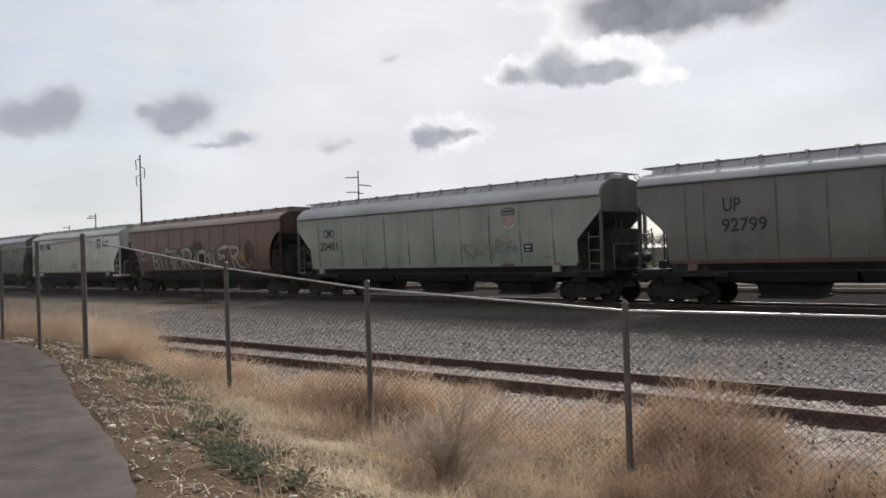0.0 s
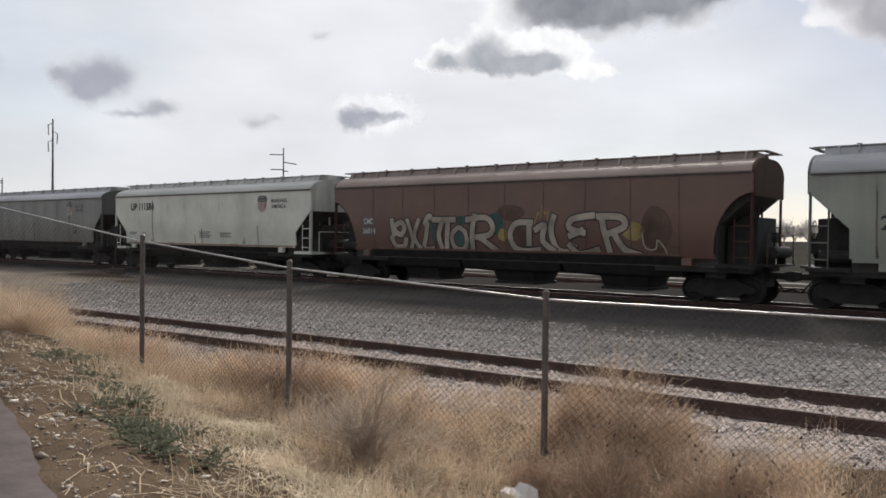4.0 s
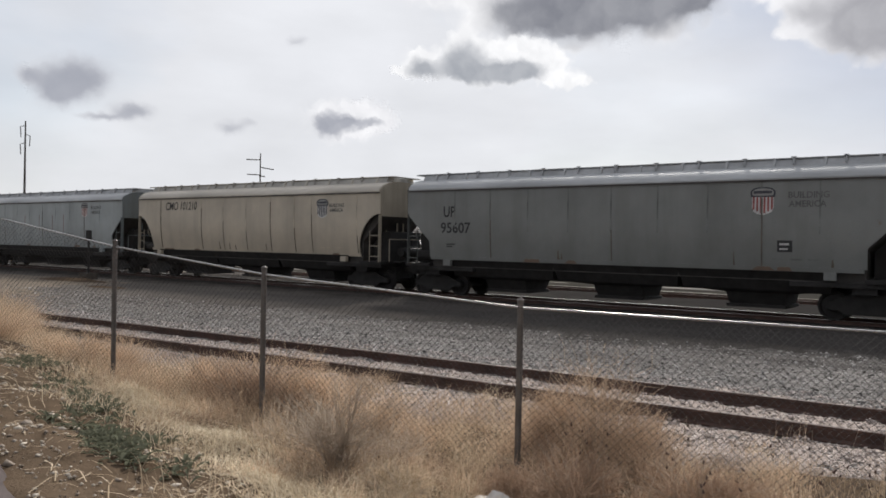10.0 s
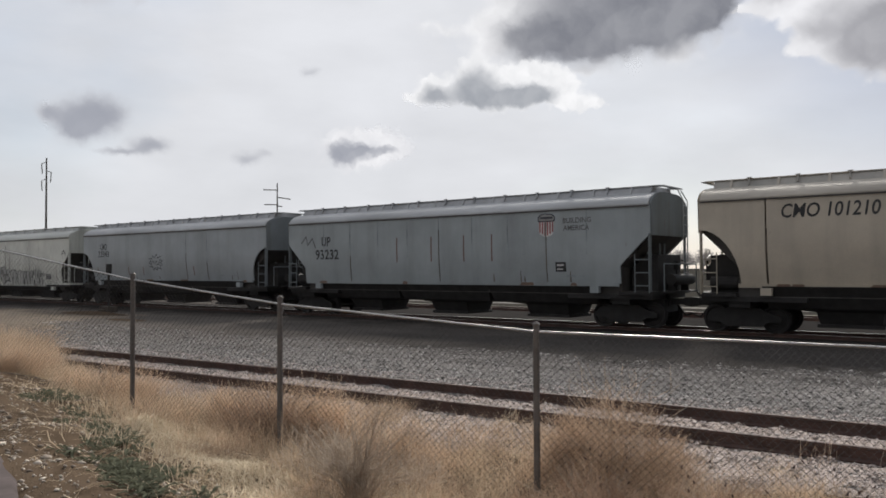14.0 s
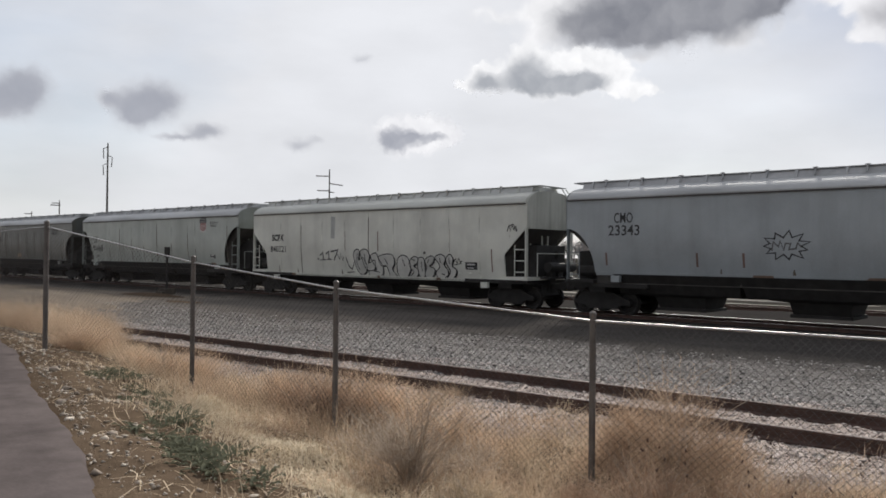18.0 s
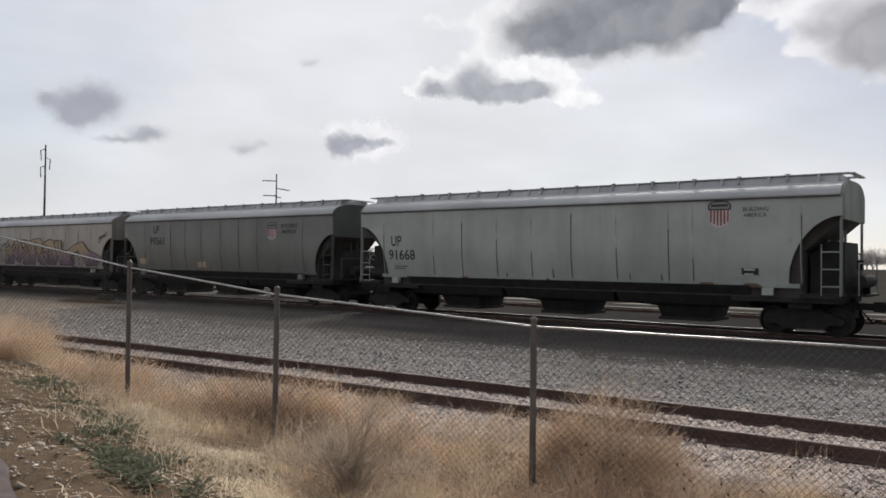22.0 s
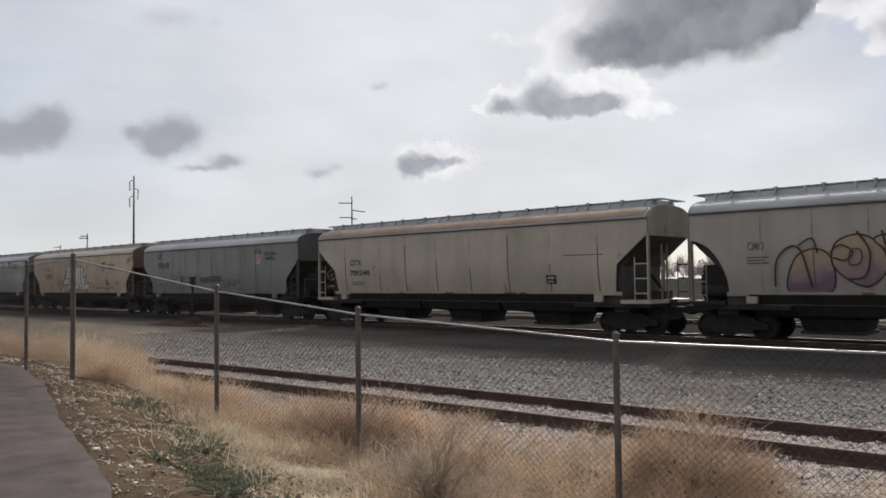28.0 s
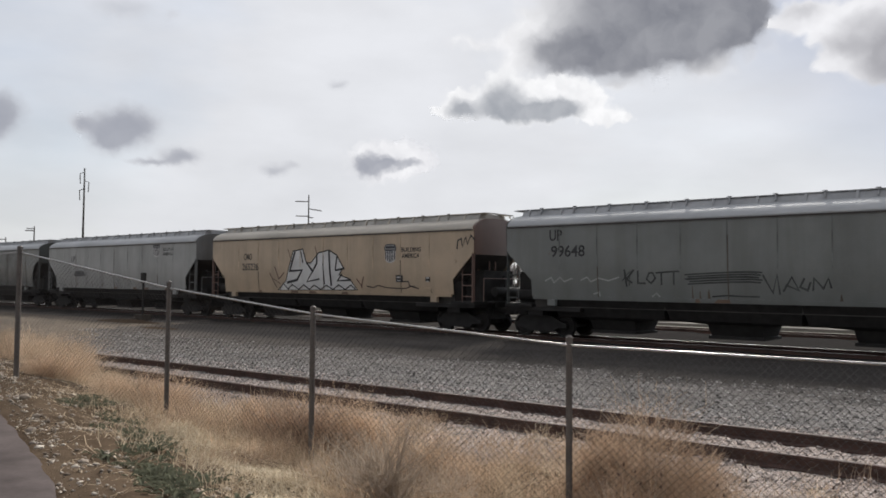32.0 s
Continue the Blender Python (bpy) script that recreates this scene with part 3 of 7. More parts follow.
def text_mesh(body, x0, x1, z0, z1, y, weight=0.0, shear=0.0):
    """Letters of the built-in font as a thin mesh that fills the box on a car's side."""
    FONT.body, FONT.size, FONT.extrude, FONT.offset, FONT.shear = body, 1.0, 0.0, weight, shear
    FONT.resolution_u = 3
    ob = bpy.data.objects.new("lettering", FONT)
    me = bpy.data.meshes.new_from_object(ob)
    bpy.data.objects.remove(ob)
    me.materials.clear()
    co = np.array([v.co[:] for v in me.vertices])
    lo, hi = co.min(0), co.max(0)
    for v in me.vertices:
        u, w = (v.co.x - lo[0]) / (hi[0] - lo[0]), (v.co.y - lo[1]) / (hi[1] - lo[1])
        v.co = (x0 + u * (x1 - x0), y, z0 + w * (z1 - z0))
    return me


def letters(body, cx, cz, height, parent, material=None, weight=0.018, aspect=0.66, label="", y=-SIDE - 0.006, shear=0.0):
    w = aspect * height * len(body)
    return link_mesh("lettering", text_mesh(body, cx - w / 2, cx + w / 2, cz - height / 2, cz + height / 2, y, weight, shear), material or M_BLACK, parent, label)


def smooth_loop(pts, k=5):
    out, n = [], len(pts)
    for i in range(n):
        p0, p1, p2, p3 = (Vector((*pts[(i + j) % n], 0)) for j in (-1, 0, 1, 2))
        for s in range(k):
            t = s / k
            q = 0.5 * (2 * p1 + (p2 - p0) * t + (2 * p0 - 5 * p1 + 4 * p2 - p3) * t * t + (3 * p1 - p0 - 3 * p2 + p3) * t ** 3)
            out.append((q.x, q.y))
    return out


def ribbon(pts, width, y, closed=False):
    """A flat painted line of even width through (x, z) points, in one piece."""
    p = [Vector(q) for i, q in enumerate(pts) if i == 0 or (Vector(q) - Vector(pts[i - 1])).length > 1e-4]
    if closed and (p[0] - p[-1]).length < 1e-4:
        p.pop()
    n, rows = len(p), []
    for i in range(n):
        a = (p[i] - p[i - 1]) if i or closed else (p[1] - p[0])
        b = (p[(i + 1) % n] - p[i]) if i < n - 1 or closed else (p[-1] - p[-2])
        a, b = a.normalized(), b.normalized()
        m = Vector((-(a.y + b.y), a.x + b.x))
        m = m.normalized() if m.length > 0.3 else Vector((-a.y, a.x))
        k = min(1.6, 1.0 / max(0.5, m.dot(Vector((-a.y, a.x)))))
        e = Vector((0, 0)) if closed or 0 < i < n - 1 else (a if i else -b) * width * 0.35
        rows += [p[i] + e + m * k * width / 2, p[i] + e - m * k * width / 2]
    g = Geo()
    ring = range(n) if closed else range(n - 1)
    return g.add([(q.x, y, q.y) for q in rows], [(2 * i, 2 * i + 1, 2 * ((i + 1) % n) + 1, 2 * ((i + 1) % n)) for i in ring])


def sprayed(pts, parent, fill, line=None, width=0.05, y=-SIDE - 0.006, round_=True, name="sprayed_shape"):
    """A sprayed shape with a thick outline, flat on the car's side."""
    loop = smooth_loop(pts) if round_ else pts
    if fill is not None:
        part(name, Geo().add([(a, y, b) for a, b in loop], [tuple(range(len(loop)))]), fill, parent)
    if line is not None:
        part("outline", ribbon(loop, width, y - 0.004, True), line, parent)


def stroke(pts, parent, material, width=0.06, y=-SIDE - 0.008, name="spray_line"):
    return part(name, ribbon(pts, width, y), material, parent)


def curved(pts, k=4):
    """The same line with its corners rounded."""
    if len(pts) < 3:
        return pts
    full, out = [pts[0]] + list(pts) + [pts[-1]], []
    for i in range(1, len(full) - 2):
        p0, p1, p2, p3 = (Vector((*full[i + j], 0)) for j in (-1, 0, 1, 2))
        for q in range(k):
            t = q / k
            v = 0.5 * (2 * p1 + (p2 - p0) * t + (2 * p0 - 5 * p1 + 4 * p2 - p3) * t * t + (3 * p1 - p0 - 3 * p2 + p3) * t ** 3)
            out.append((v.x, v.y))
    return out + [tuple(pts[-1])]


def fat_letter(lines, parent, fill, line, width, y, bend=True):
    """A graffiti letter: thick strokes of spray paint with a dark edge."""
    root = None
    for k, pts in enumerate(lines):
        c = curved(pts) if bend else pts
        edge = part("letter_edge", ribbon(c, width + 0.09, y - 0.0008 * k), line, parent)
        part("letter_stroke", ribbon(c, width, y - 0.006 - 0.0008 * k), fill, edge)


def emblem(cx, cz, parent, red=M_RED, size=0.72):
    """A plain striped shield under a wider dark header frame."""
    w, h = size * 0.50, size * 0.56
    y = -SIDE - 0.006

    def sheet(name, pts, k, material, root):
        return part(name, Geo().add([(cx + a * w, y - 0.004 * k, cz + b * h) for a, b in pts], [tuple(range(len(pts)))]), material, root)

    body = [(-0.86, 0.34), (0.86, 0.34), (0.86, -0.45), (0.74, -0.78), (0.4, -0.95), (0, -1.02), (-0.4, -0.95), (-0.74, -0.78), (-0.86, -0.45)]
    root = sheet("emblem", body, 0, M_WHITE, parent)
    tagged(root, "striped shield emblem")
    head = [(-0.92, 0.30), (0.92, 0.30), (0.99, 0.48), (0.99, 0.72), (0.72, 0.96), (0.3, 1.03), (-0.3, 1.03), (-0.72, 0.96), (-0.99, 0.72), (-0.99, 0.48)]
    sheet("band", head, 1, M_NAVY, root)
    sheet("band_panel", [(0.86 * a, 0.67 + (b - 0.67) * 0.72) for a, b in head], 2, M_PANEL, root)
    sheet("band_bar", [(-0.72, 0.56), (0.72, 0.56), (0.72, 0.76), (-0.72, 0.76)], 3, M_NAVY, root)
    for k in range(6):
        a = -0.80 + k * 0.288
        drop = -0.62 - 0.34 * (1 - abs(k - 2.5) / 2.5)
        sheet("stripe", [(a, 0.30), (a + 0.155, 0.30), (a + 0.155, drop), (a, drop)], 1, red, root)
    return root


def slogan(cx, cz, parent, material=M_BLACK, k=1.0):
    letters("BUILDING", cx, cz + 0.13 * k, 0.19 * k, parent, material, 0.02, 0.72)
    letters("AMERICA", cx - 0.03 * k, cz - 0.13 * k, 0.19 * k, parent, material, 0.02, 0.76)


def make_wheel_mesh():
    g, n = Geo(), 28
    for y, s in ((-0.752, -1), (0.752, 1)):
        prof = [(0.10, y - 0.09), (0.16, y - 0.09), (0.18, y - 0.02), (0.33, y + 0.01 * s), (0.36, y - 0.065), (0.42, y - 0.065), (0.425, y + 0.045), (0.45, y + 0.05) if s < 0 else (0.42, y + 0.045),
                (0.45, y + 0.075) if s < 0 else (0.42, y + 0.065), (0.36, y + 0.075), (0.33, y + 0.03), (0.18, y + 0.03), (0.10, y + 0.09)]
        if s > 0:
            prof = [(r, 2 * y - yy) for r, yy in [(0.10, y - 0.09), (0.16, y - 0.09), (0.18, y - 0.02), (0.33, y), (0.36, y - 0.065), (0.42, y - 0.065), (0.425, y + 0.045), (0.45, y + 0.05), (0.45, y + 0.075), (0.36, y + 0.075), (0.33, y + 0.03), (0.18, y + 0.03), (0.10, y + 0.09)]]
        k = len(prof)
        vs = [(r * math.cos(2 * math.pi * i / n), yy, r * math.sin(2 * math.pi * i / n)) for i in range(n) for r, yy in prof]
        g.add(vs, [(i * k + j, i * k + j + 1, ((i + 1) % n) * k + j + 1, ((i + 1) % n) * k + j) for i in range(n) for j in range(k - 1)])
    g.tube((0, -0.98, 0), (0, 0.98, 0), 0.085, 12)
    for a in range(3):      # bolts of the bearing cap
        for y in (-0.99, 0.99):
            g.tube((0.05 * math.cos(a * 2.09), y * 0.98, 0.05 * math.sin(a * 2.09)), (0.05 * math.cos(a * 2.09), y * 1.02, 0.05 * math.sin(a * 2.09)), 0.018, 6)
    return g.mesh("wheelset")


ME_WHEEL = make_wheel_mesh()
ME_FRAME = Geo().slab([(-1.12, 0.50), (-1.12, 0.36), (-0.72, 0.33), (-0.55, 0.20), (0.55, 0.20), (0.72, 0.33), (1.12, 0.36), (1.12, 0.50), (0.78, 0.62),
                       (0.45, 0.78), (-0.45, 0.78), (-0.78, 0.62)], -0.07, 0.07).mesh("side_frame")
ME_BOLSTER = Geo().box(-0.20, 0.20, -1.05, 1.05, 0.42, 0.72).mesh("bolster")
g = Geo()
for sx_ in (-0.24, -0.08, 0.08, 0.24):
    g.tube((sx_, 0, 0.24), (sx_, 0, 0.46), 0.065, 8)
ME_SPRING = g.mesh("springs")
g = Geo()
g.box(0.0, 0.62, -0.10, 0.10, 0.66, 0.86)
g.slab([(0.55, 0.64), (0.80, 0.60), (0.86, 0.72), (0.80, 0.92), (0.55, 0.90)], -0.16, 0.14)
ME_COUPLER = g.mesh("coupler")
ME_HOSE = Geo().tube((0.1, 0.3, 0.75), (0.45, 0.25, 0.35), 0.03, 6).tube((0.45, 0.25, 0.35), (0.75, 0.12, 0.45), 0.03, 6).mesh("brake_hose")
g = Geo()
g.tube((-0.26, 0, 0), (-0.26, 0, 0.66), 0.018, 6).tube((0.24, 0, 0), (0.24, 0, 1), 0.028, 6)
for k in range(3):
    g.tube((-0.26, 0, 0.12 + 0.22 * k), (0.24, 0, 0.12 + 0.22 * k), 0.010, 6)
ME_LADDER = g.mesh("ladder")
ME_POST = Geo().tube((0, 0, 0), (0, 0, 1), 0.035, 8).mesh("end_post")
ME_CORNER = Geo().box(-0.035, 0.035, -0.035, 0.035, 0, 1).mesh("corner_post")
g = Geo()
for sy_ in (1.08, 1.46):
    g.tube((0, sy_, 1.25), (0, sy_, 4.40), 0.022, 6).tube((0, sy_, 4.40), (-0.07, sy_ * 0.72, 4.74), 0.022, 6)
for k in range(9):
    g.tube((0, 1.08, 1.5 + 0.34 * k), (0, 1.46, 1.5 + 0.34 * k), 0.013, 6)
ME_ENDLADDER = g.mesh("end_ladder")
ME_LATCH = Geo().run([(-0.99, 4.60), (-0.90, 4.80), (-0.84, 4.80), (-0.93, 4.58)], -0.022, 0.022).box(-0.07, 0.07, -0.93, -0.86, 4.80, 4.825).mesh("hatch_latch")
ME_BRACKET = Geo().run([(-1.03, 4.48), (-0.86, 4.78), (-0.80, 4.78), (-0.97, 4.46)], -0.04, 0.04).mesh("walkway_bracket")
g = Geo()
for k in range(16):
    a, b = 2 * math.pi * k / 16, 2 * math.pi * (k + 1) / 16
    g.tube((0, 0.26 * math.cos(a), 0.26 * math.sin(a)), (0, 0.26 * math.cos(b), 0.26 * math.sin(b)), 0.018, 6)
for k in range(4):
    a = math.pi * k / 2 + 0.4
    g.tube((0, 0, 0), (0, 0.26 * math.cos(a), 0.26 * math.sin(a)), 0.014, 5)
ME_BRAKEWHEEL = g.mesh("brake_wheel")
ME_TANK = Geo().tube((-0.5, 0, 0), (0.5, 0, 0), 0.22, 14).mesh("air_tank")
ROOF_HALF = [(1.63, 4.00), (1.64, 4.05), (1.62, 4.10), (1.58, 4.17), (1.52, 4.245), (1.43, 4.325), (1.31, 4.40), (1.16, 4.465), (0.98, 4.52), (0.75, 4.565), (0.45, 4.59)]
ROOF_PROFILE = [(-y, z) for y, z in ROOF_HALF] + [(y, z) for y, z in reversed(ROOF_HALF)]
WHEELS = []


def scaled(x, y, z, s, rz=0.0):
    return Matrix.Translation((x, y, z)) @ Matrix.Rotation(radians(rz), 4, "Z") @ Matrix.Diagonal((1, 1, s, 1))


def even(n, a, b):
    return [a + (b - a) * i / (n - 1) for i in range(n)]


LEVELS = [1.0 + 0.15 * k for k in range(14)]      # heights at which the curved sides bend


def tuck(z, belly):
    """How far a car's side lies inside its greatest width at the height z."""
    z = min(max(z, LEVELS[0]), LEVELS[-1])
    k = min(int((z - LEVELS[0]) / 0.15), len(LEVELS) - 2)
    a, b = (belly * (max(0.0, (2.95 - q) / 1.45)) ** 2 for q in (LEVELS[k], LEVELS[k + 1]))
    return a + (b - a) * (z - LEVELS[k]) / 0.15


def follow_side(car):
    """Lays all that is painted or fixed on a car's flank onto its curve."""
    belly = car["belly"]
    del car["belly"]
    for ob in car.children_recursive:
        if ob.type != "MESH" or ob.name.split(".")[0] in ("side_sheet", "roof", "walkway", "eave_angle", "rust_band") or ob.matrix_basis != Matrix():
            continue
        me = ob.data
        ys = [v.co.y for v in me.vertices]
        if not ys or not (max(ys) < -1.5 or min(ys) > 1.5):
            continue
        zs = [v.co.z for v in me.vertices]
        cuts = [z for z in LEVELS if min(zs) + 0.01 < z < max(zs) - 0.01]
        if cuts:
            bm = bmesh.new()
            bm.from_mesh(me)
            for z in cuts:
                bmesh.ops.bisect_plane(bm, geom=bm.verts[:] + bm.edges[:] + bm.faces[:], plane_co=(0, 0, z), plane_no=(0, 0, 1))
            bm.to_mesh(me)
            bm.free()
        for v in me.vertices:
            v.co.y += tuck(v.co.z, belly) * (1 if v.co.y < 0 else -1)


def hopper_car(left, right, label, paint, roof_paint=None, ends="slope", sill=1.50, ribs=(), gear=None, end_paint=None, trim=None, boards=True, eave=4.10, light_ends=False, cut_z=(3.15, 2.1), clear=(), open_end=False, arch=1.22):
    """A covered hopper car. left, right: its corners along the track at the start."""
    h, mid = (right - left) / 2, (right + left) / 2
    car = thing("hopper_car", label, "freight car", "cars of the freight train", TRACK @ Matrix.Translation((mid, 0, 0)))
    roof_paint, gear, end_paint, trim = roof_paint or paint, gear or M_STEEL, end_paint or END_SHADED[paint.name], trim or paint
    low = 0.0 if boards else 0.10
    # hull with its sloping slope sheets and low bulkheads, their shade put into the colour
    ct, ck = cut_z
    half = [(h - 1.12, 1.12), (h - 1.12, ck - 0.06), (h - 0.05, ct - 0.06), (h - 0.05, eave)]
    part("hull", Geo().slab(half + [(-x, z) for x, z in reversed(half)], -1.34, 1.34), M_SHADED, car, "grimy slope sheets under the car's ends")
    top_edge = [(y, eave - 0.02 + (z - 4.0) * (4.58 - eave) / 0.56 - 0.01) for y, z in ROOF_PROFILE]
    # end sheets and posts use the side paint darkened for their shade
    for s in (-1, 1):
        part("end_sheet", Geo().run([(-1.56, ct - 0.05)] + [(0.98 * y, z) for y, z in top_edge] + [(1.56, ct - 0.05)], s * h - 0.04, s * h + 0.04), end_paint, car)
    # side sheets with their cut-away ends
    if ends == "round":
        cut = [(h - arch, sill)] + [(h - arch + arch * (1 - math.cos(math.pi / 2 * k / 8)) ** 0.9, sill + 0.15 + (ct - 0.1 - sill) * math.sin(math.pi / 2 * k / 8)) for k in range(9)]
    elif ends == "bevel":
        cut = [(h - 1.40, sill), (h - 1.27, ck), (h - 0.46, ct - 0.34), (h - 0.05, ct)]
    else:
        cut = [(h - 1.08, sill), (h - 1.08, ck), (h, ct)]
    belly = 0.10 if ends == "slope" else 0.17
    car["belly"] = belly
    levels = sorted({sill, ct, eave, *[z for x, z in cut], *[z for z in LEVELS if sill < z < eave]})
    reach = [float(np.interp(z, [q[1] for q in cut], [q[0] for q in cut])) if z > sill else cut[0][0] for z in levels]
    for s in (-1, 1):
        g = Geo()
        for k in (0.0, 0.05):      # outer and inner skin, curved in towards the sill
            g.add([(e * x, s * (SIDE - k - tuck(z, belly)), z) for x, z in zip(reach, levels) for e in (-1, 1)],
                  [(2 * i, 2 * i + 1, 2 * i + 3, 2 * i + 2) for i in range(len(levels) - 1)])
        n = 2 * len(levels)
        g.f += [(i, i + 2, n + i + 2, n + i) for i in range(n - 2)] + [(0, 1, n + 1, n), (n - 2, n - 1, 2 * n - 1, 2 * n - 2)]
        part("side_sheet", g, paint, car, smooth=True).data.set_sharp_from_angle(angle=radians(40))
        part("side_sill", Geo().box(-(h - 1.15), h - 1.15, s * (SIDE + 0.025) - 0.03, s * (SIDE + 0.025) + 0.03, sill - 0.10, sill + 0.03), trim, car)
    zs_ = [sill + 0.03] + [z for z in LEVELS if sill + 0.1 < z < eave - 0.1] + [eave - 0.06]
    seam_me = Geo().add([(x, -SIDE + tuck(z, belly) - d, z) for z in zs_ for x, d in ((-0.018, 0.0), (-0.018, 0.010), (0.018, 0.010), (0.018, 0.0))],
                        [(4 * k + a, 4 * k + a + 1, 4 * k + a + 5, 4 * k + a + 4) for k in range(len(zs_) - 1) for a in range(3)]).mesh("seam")
    for j, x in enumerate(ribs or even(9, -h + 2.3, h - 2.3)):
        tall = (0.9, 0.42, 0.66, 0.30, 0.8, 0.55, 0.36)[(j + int(abs(left))) % 7]
        for a, b in clear:      # seams stand clear of the lettering
            if a < x < b:
                x = a if x - a < b - x else b
        for s in (-1, 1):
            link_mesh("seam", seam_me, SEAM[paint.name], car, m=pose(x, 0, 0, 0, 0, 0 if s < 0 else 180))
        if ribs or j % 3 == 1:
            part("rib", Geo().box(x + 0.006, x + 0.034, -SIDE - 0.016, -SIDE, sill + 0.03, sill + 0.03 + (eave - 0.09 - sill) * tall), M_SEAM, car)
    part("roof", Geo().run([(y, eave - 0.02 + (z - 4.0) * (4.58 - eave) / 0.56) for y, z in ROOF_PROFILE], -h + 0.045, h - 0.045), roof_paint, car)
    # thin dark strips draw the shadow line below the eaves
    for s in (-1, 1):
        part("eave_angle", Geo().box(-h + 0.05, h - 0.05, s * 1.615 - 0.03, s * 1.615 + 0.03, eave - 0.06, eave - 0.015), M_SHADED, car, "dark strip for the shadow under the roof's edge")
    part("hatch_trough", Geo().run([(-1.00, 4.46), (-0.82, 4.75), (-0.30, 4.78), (0.30, 4.78), (0.82, 4.75), (1.00, 4.46)] if boards else
                                   [(-0.86, 4.45), (-0.84, 4.66), (-0.30, 4.67), (0.30, 4.67), (0.84, 4.66), (0.86, 4.45)], -h + 0.25, h - 0.25), TROUGH[roof_paint.name], car, "dull hatch trough under the walkways")
    for s in (-1, 1):
        part("walkway", Geo().box(-h - 0.05, h + 0.05, min(s * 0.44, s * 0.86), max(s * 0.44, s * 0.86), 4.765 - low, 4.795 - low), roof_paint, car, "roof walkway grating")
        part("end_walkway", Geo().box(min(s * h, s * (h + 0.18)), max(s * h, s * (h + 0.18)), -0.86, 0.86, 4.755 - low, 4.785 - low), TROUGH[roof_paint.name], car)
        # most platforms take the dark gear colour for the shade they stand in
        part("end_platform", Geo().box(min(s * (h - 1.12), s * (h + 0.06)), max(s * (h - 1.12), s * (h + 0.06)), -1.60, 1.60, 1.12, 1.24), trim if light_ends else gear, car)
        # dark plate that closes the space above the truck
        part("shear_plate", Geo().box(min(s * (h - 3.1), s * (h - 0.02)), max(s * (h - 3.1), s * (h - 0.02)), -1.50, 1.50, 0.98, 1.12), gear, car)
        part("body_bolster", Geo().box(s * (h - 1.15) - 0.32, s * (h - 1.15) + 0.32, -1.4, 1.4, 0.80, 0.98), gear, car)
        link_mesh("coupler", ME_COUPLER, gear, car, m=pose(s * (h + 0.02), 0, 0.12, 0, 0, 0 if s > 0 else 180))
        link_mesh("brake_hose", ME_HOSE, gear, car, m=pose(s * (h + 0.02), 0, 0.05, 0, 0, 0 if s > 0 else 180))
        for t in (-1, 1):
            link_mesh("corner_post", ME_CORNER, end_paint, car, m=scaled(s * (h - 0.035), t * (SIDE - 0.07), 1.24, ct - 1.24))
            # far-side ladders are coloured dark, as seen against the light
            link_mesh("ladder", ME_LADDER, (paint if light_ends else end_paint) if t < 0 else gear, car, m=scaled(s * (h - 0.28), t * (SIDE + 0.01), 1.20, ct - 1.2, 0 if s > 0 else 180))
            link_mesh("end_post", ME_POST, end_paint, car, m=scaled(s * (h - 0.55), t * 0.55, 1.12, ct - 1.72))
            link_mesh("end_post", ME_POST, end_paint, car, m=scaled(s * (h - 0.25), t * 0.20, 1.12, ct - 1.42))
        truck = new("truck")
        truck.matrix_basis = pose(s * (h - 1.15), 0, 0)
        truck.parent = car
        for t in (-1, 1):
            link_mesh("side_frame", ME_FRAME, gear, truck, m=pose(0, t * 0.99, 0))
            link_mesh("spring_set", ME_SPRING, gear, truck, m=pose(0, t * 1.0, 0))
        link_mesh("bolster", ME_BOLSTER, gear, truck)
        for t in (-1, 1):
            w = link_mesh("wheelset", ME_WHEEL, M_WHEEL, truck, "pair of solid steel wheels on an axle", m=pose(t * 0.89, 0, 0.42))
            WHEELS.append((w, t * 0.89))
    if boards:
        step = 1.42
        k = int((2 * h - 0.8) // step)
        for i in range(k + 1):
            link_mesh("walkway_bracket", ME_BRACKET, roof_paint, car, m=pose((i - k / 2) * step, 0, 0))
            if i < k:
                link_mesh("hatch_latch", ME_LATCH, TROUGH[roof_paint.name], car, m=pose((i - k / 2) * step + 0.55, 0, 0))
    if ends == "slope":
        link_mesh("end_ladder", ME_ENDLADDER, roof_paint, car, m=pose(h + 0.10, 0, 0))
    wear = np.random.default_rng(int(abs(left)) + 3)
    for s in (-1, 1):
        part("jacking_pad", Geo().box(s * (h - 2.0) - 0.16, s * (h - 2.0) + 0.16, -SIDE - 0.06, -SIDE + 0.1, sill - 0.32, sill - 0.10), trim, car, "pale jacking pad under the sill")
    for k in range(4):      # rust breaking through along the sill and above it
        x, w = wear.uniform(-h + 1.3, h - 1.8), wear.uniform(0.15, 0.7)
        part("rust_patch", Geo().add([(x, -SIDE - 0.058, sill - 0.09), (x + w, -SIDE - 0.058, sill - 0.09), (x + w * wear.uniform(0.7, 1.0), -SIDE - 0.058, sill + 0.02), (x + w * wear.uniform(0, 0.3), -SIDE - 0.058, sill + 0.02)], [(0, 1, 2, 3)]), P_RUST, car, "orange rust on the side sill")
    for k in range(4):
        x, z = wear.uniform(-h + 1.3, h - 1.8), sill + 0.04
        w, t = wear.uniform(0.05, 0.11), wear.uniform(0.15, 0.45)
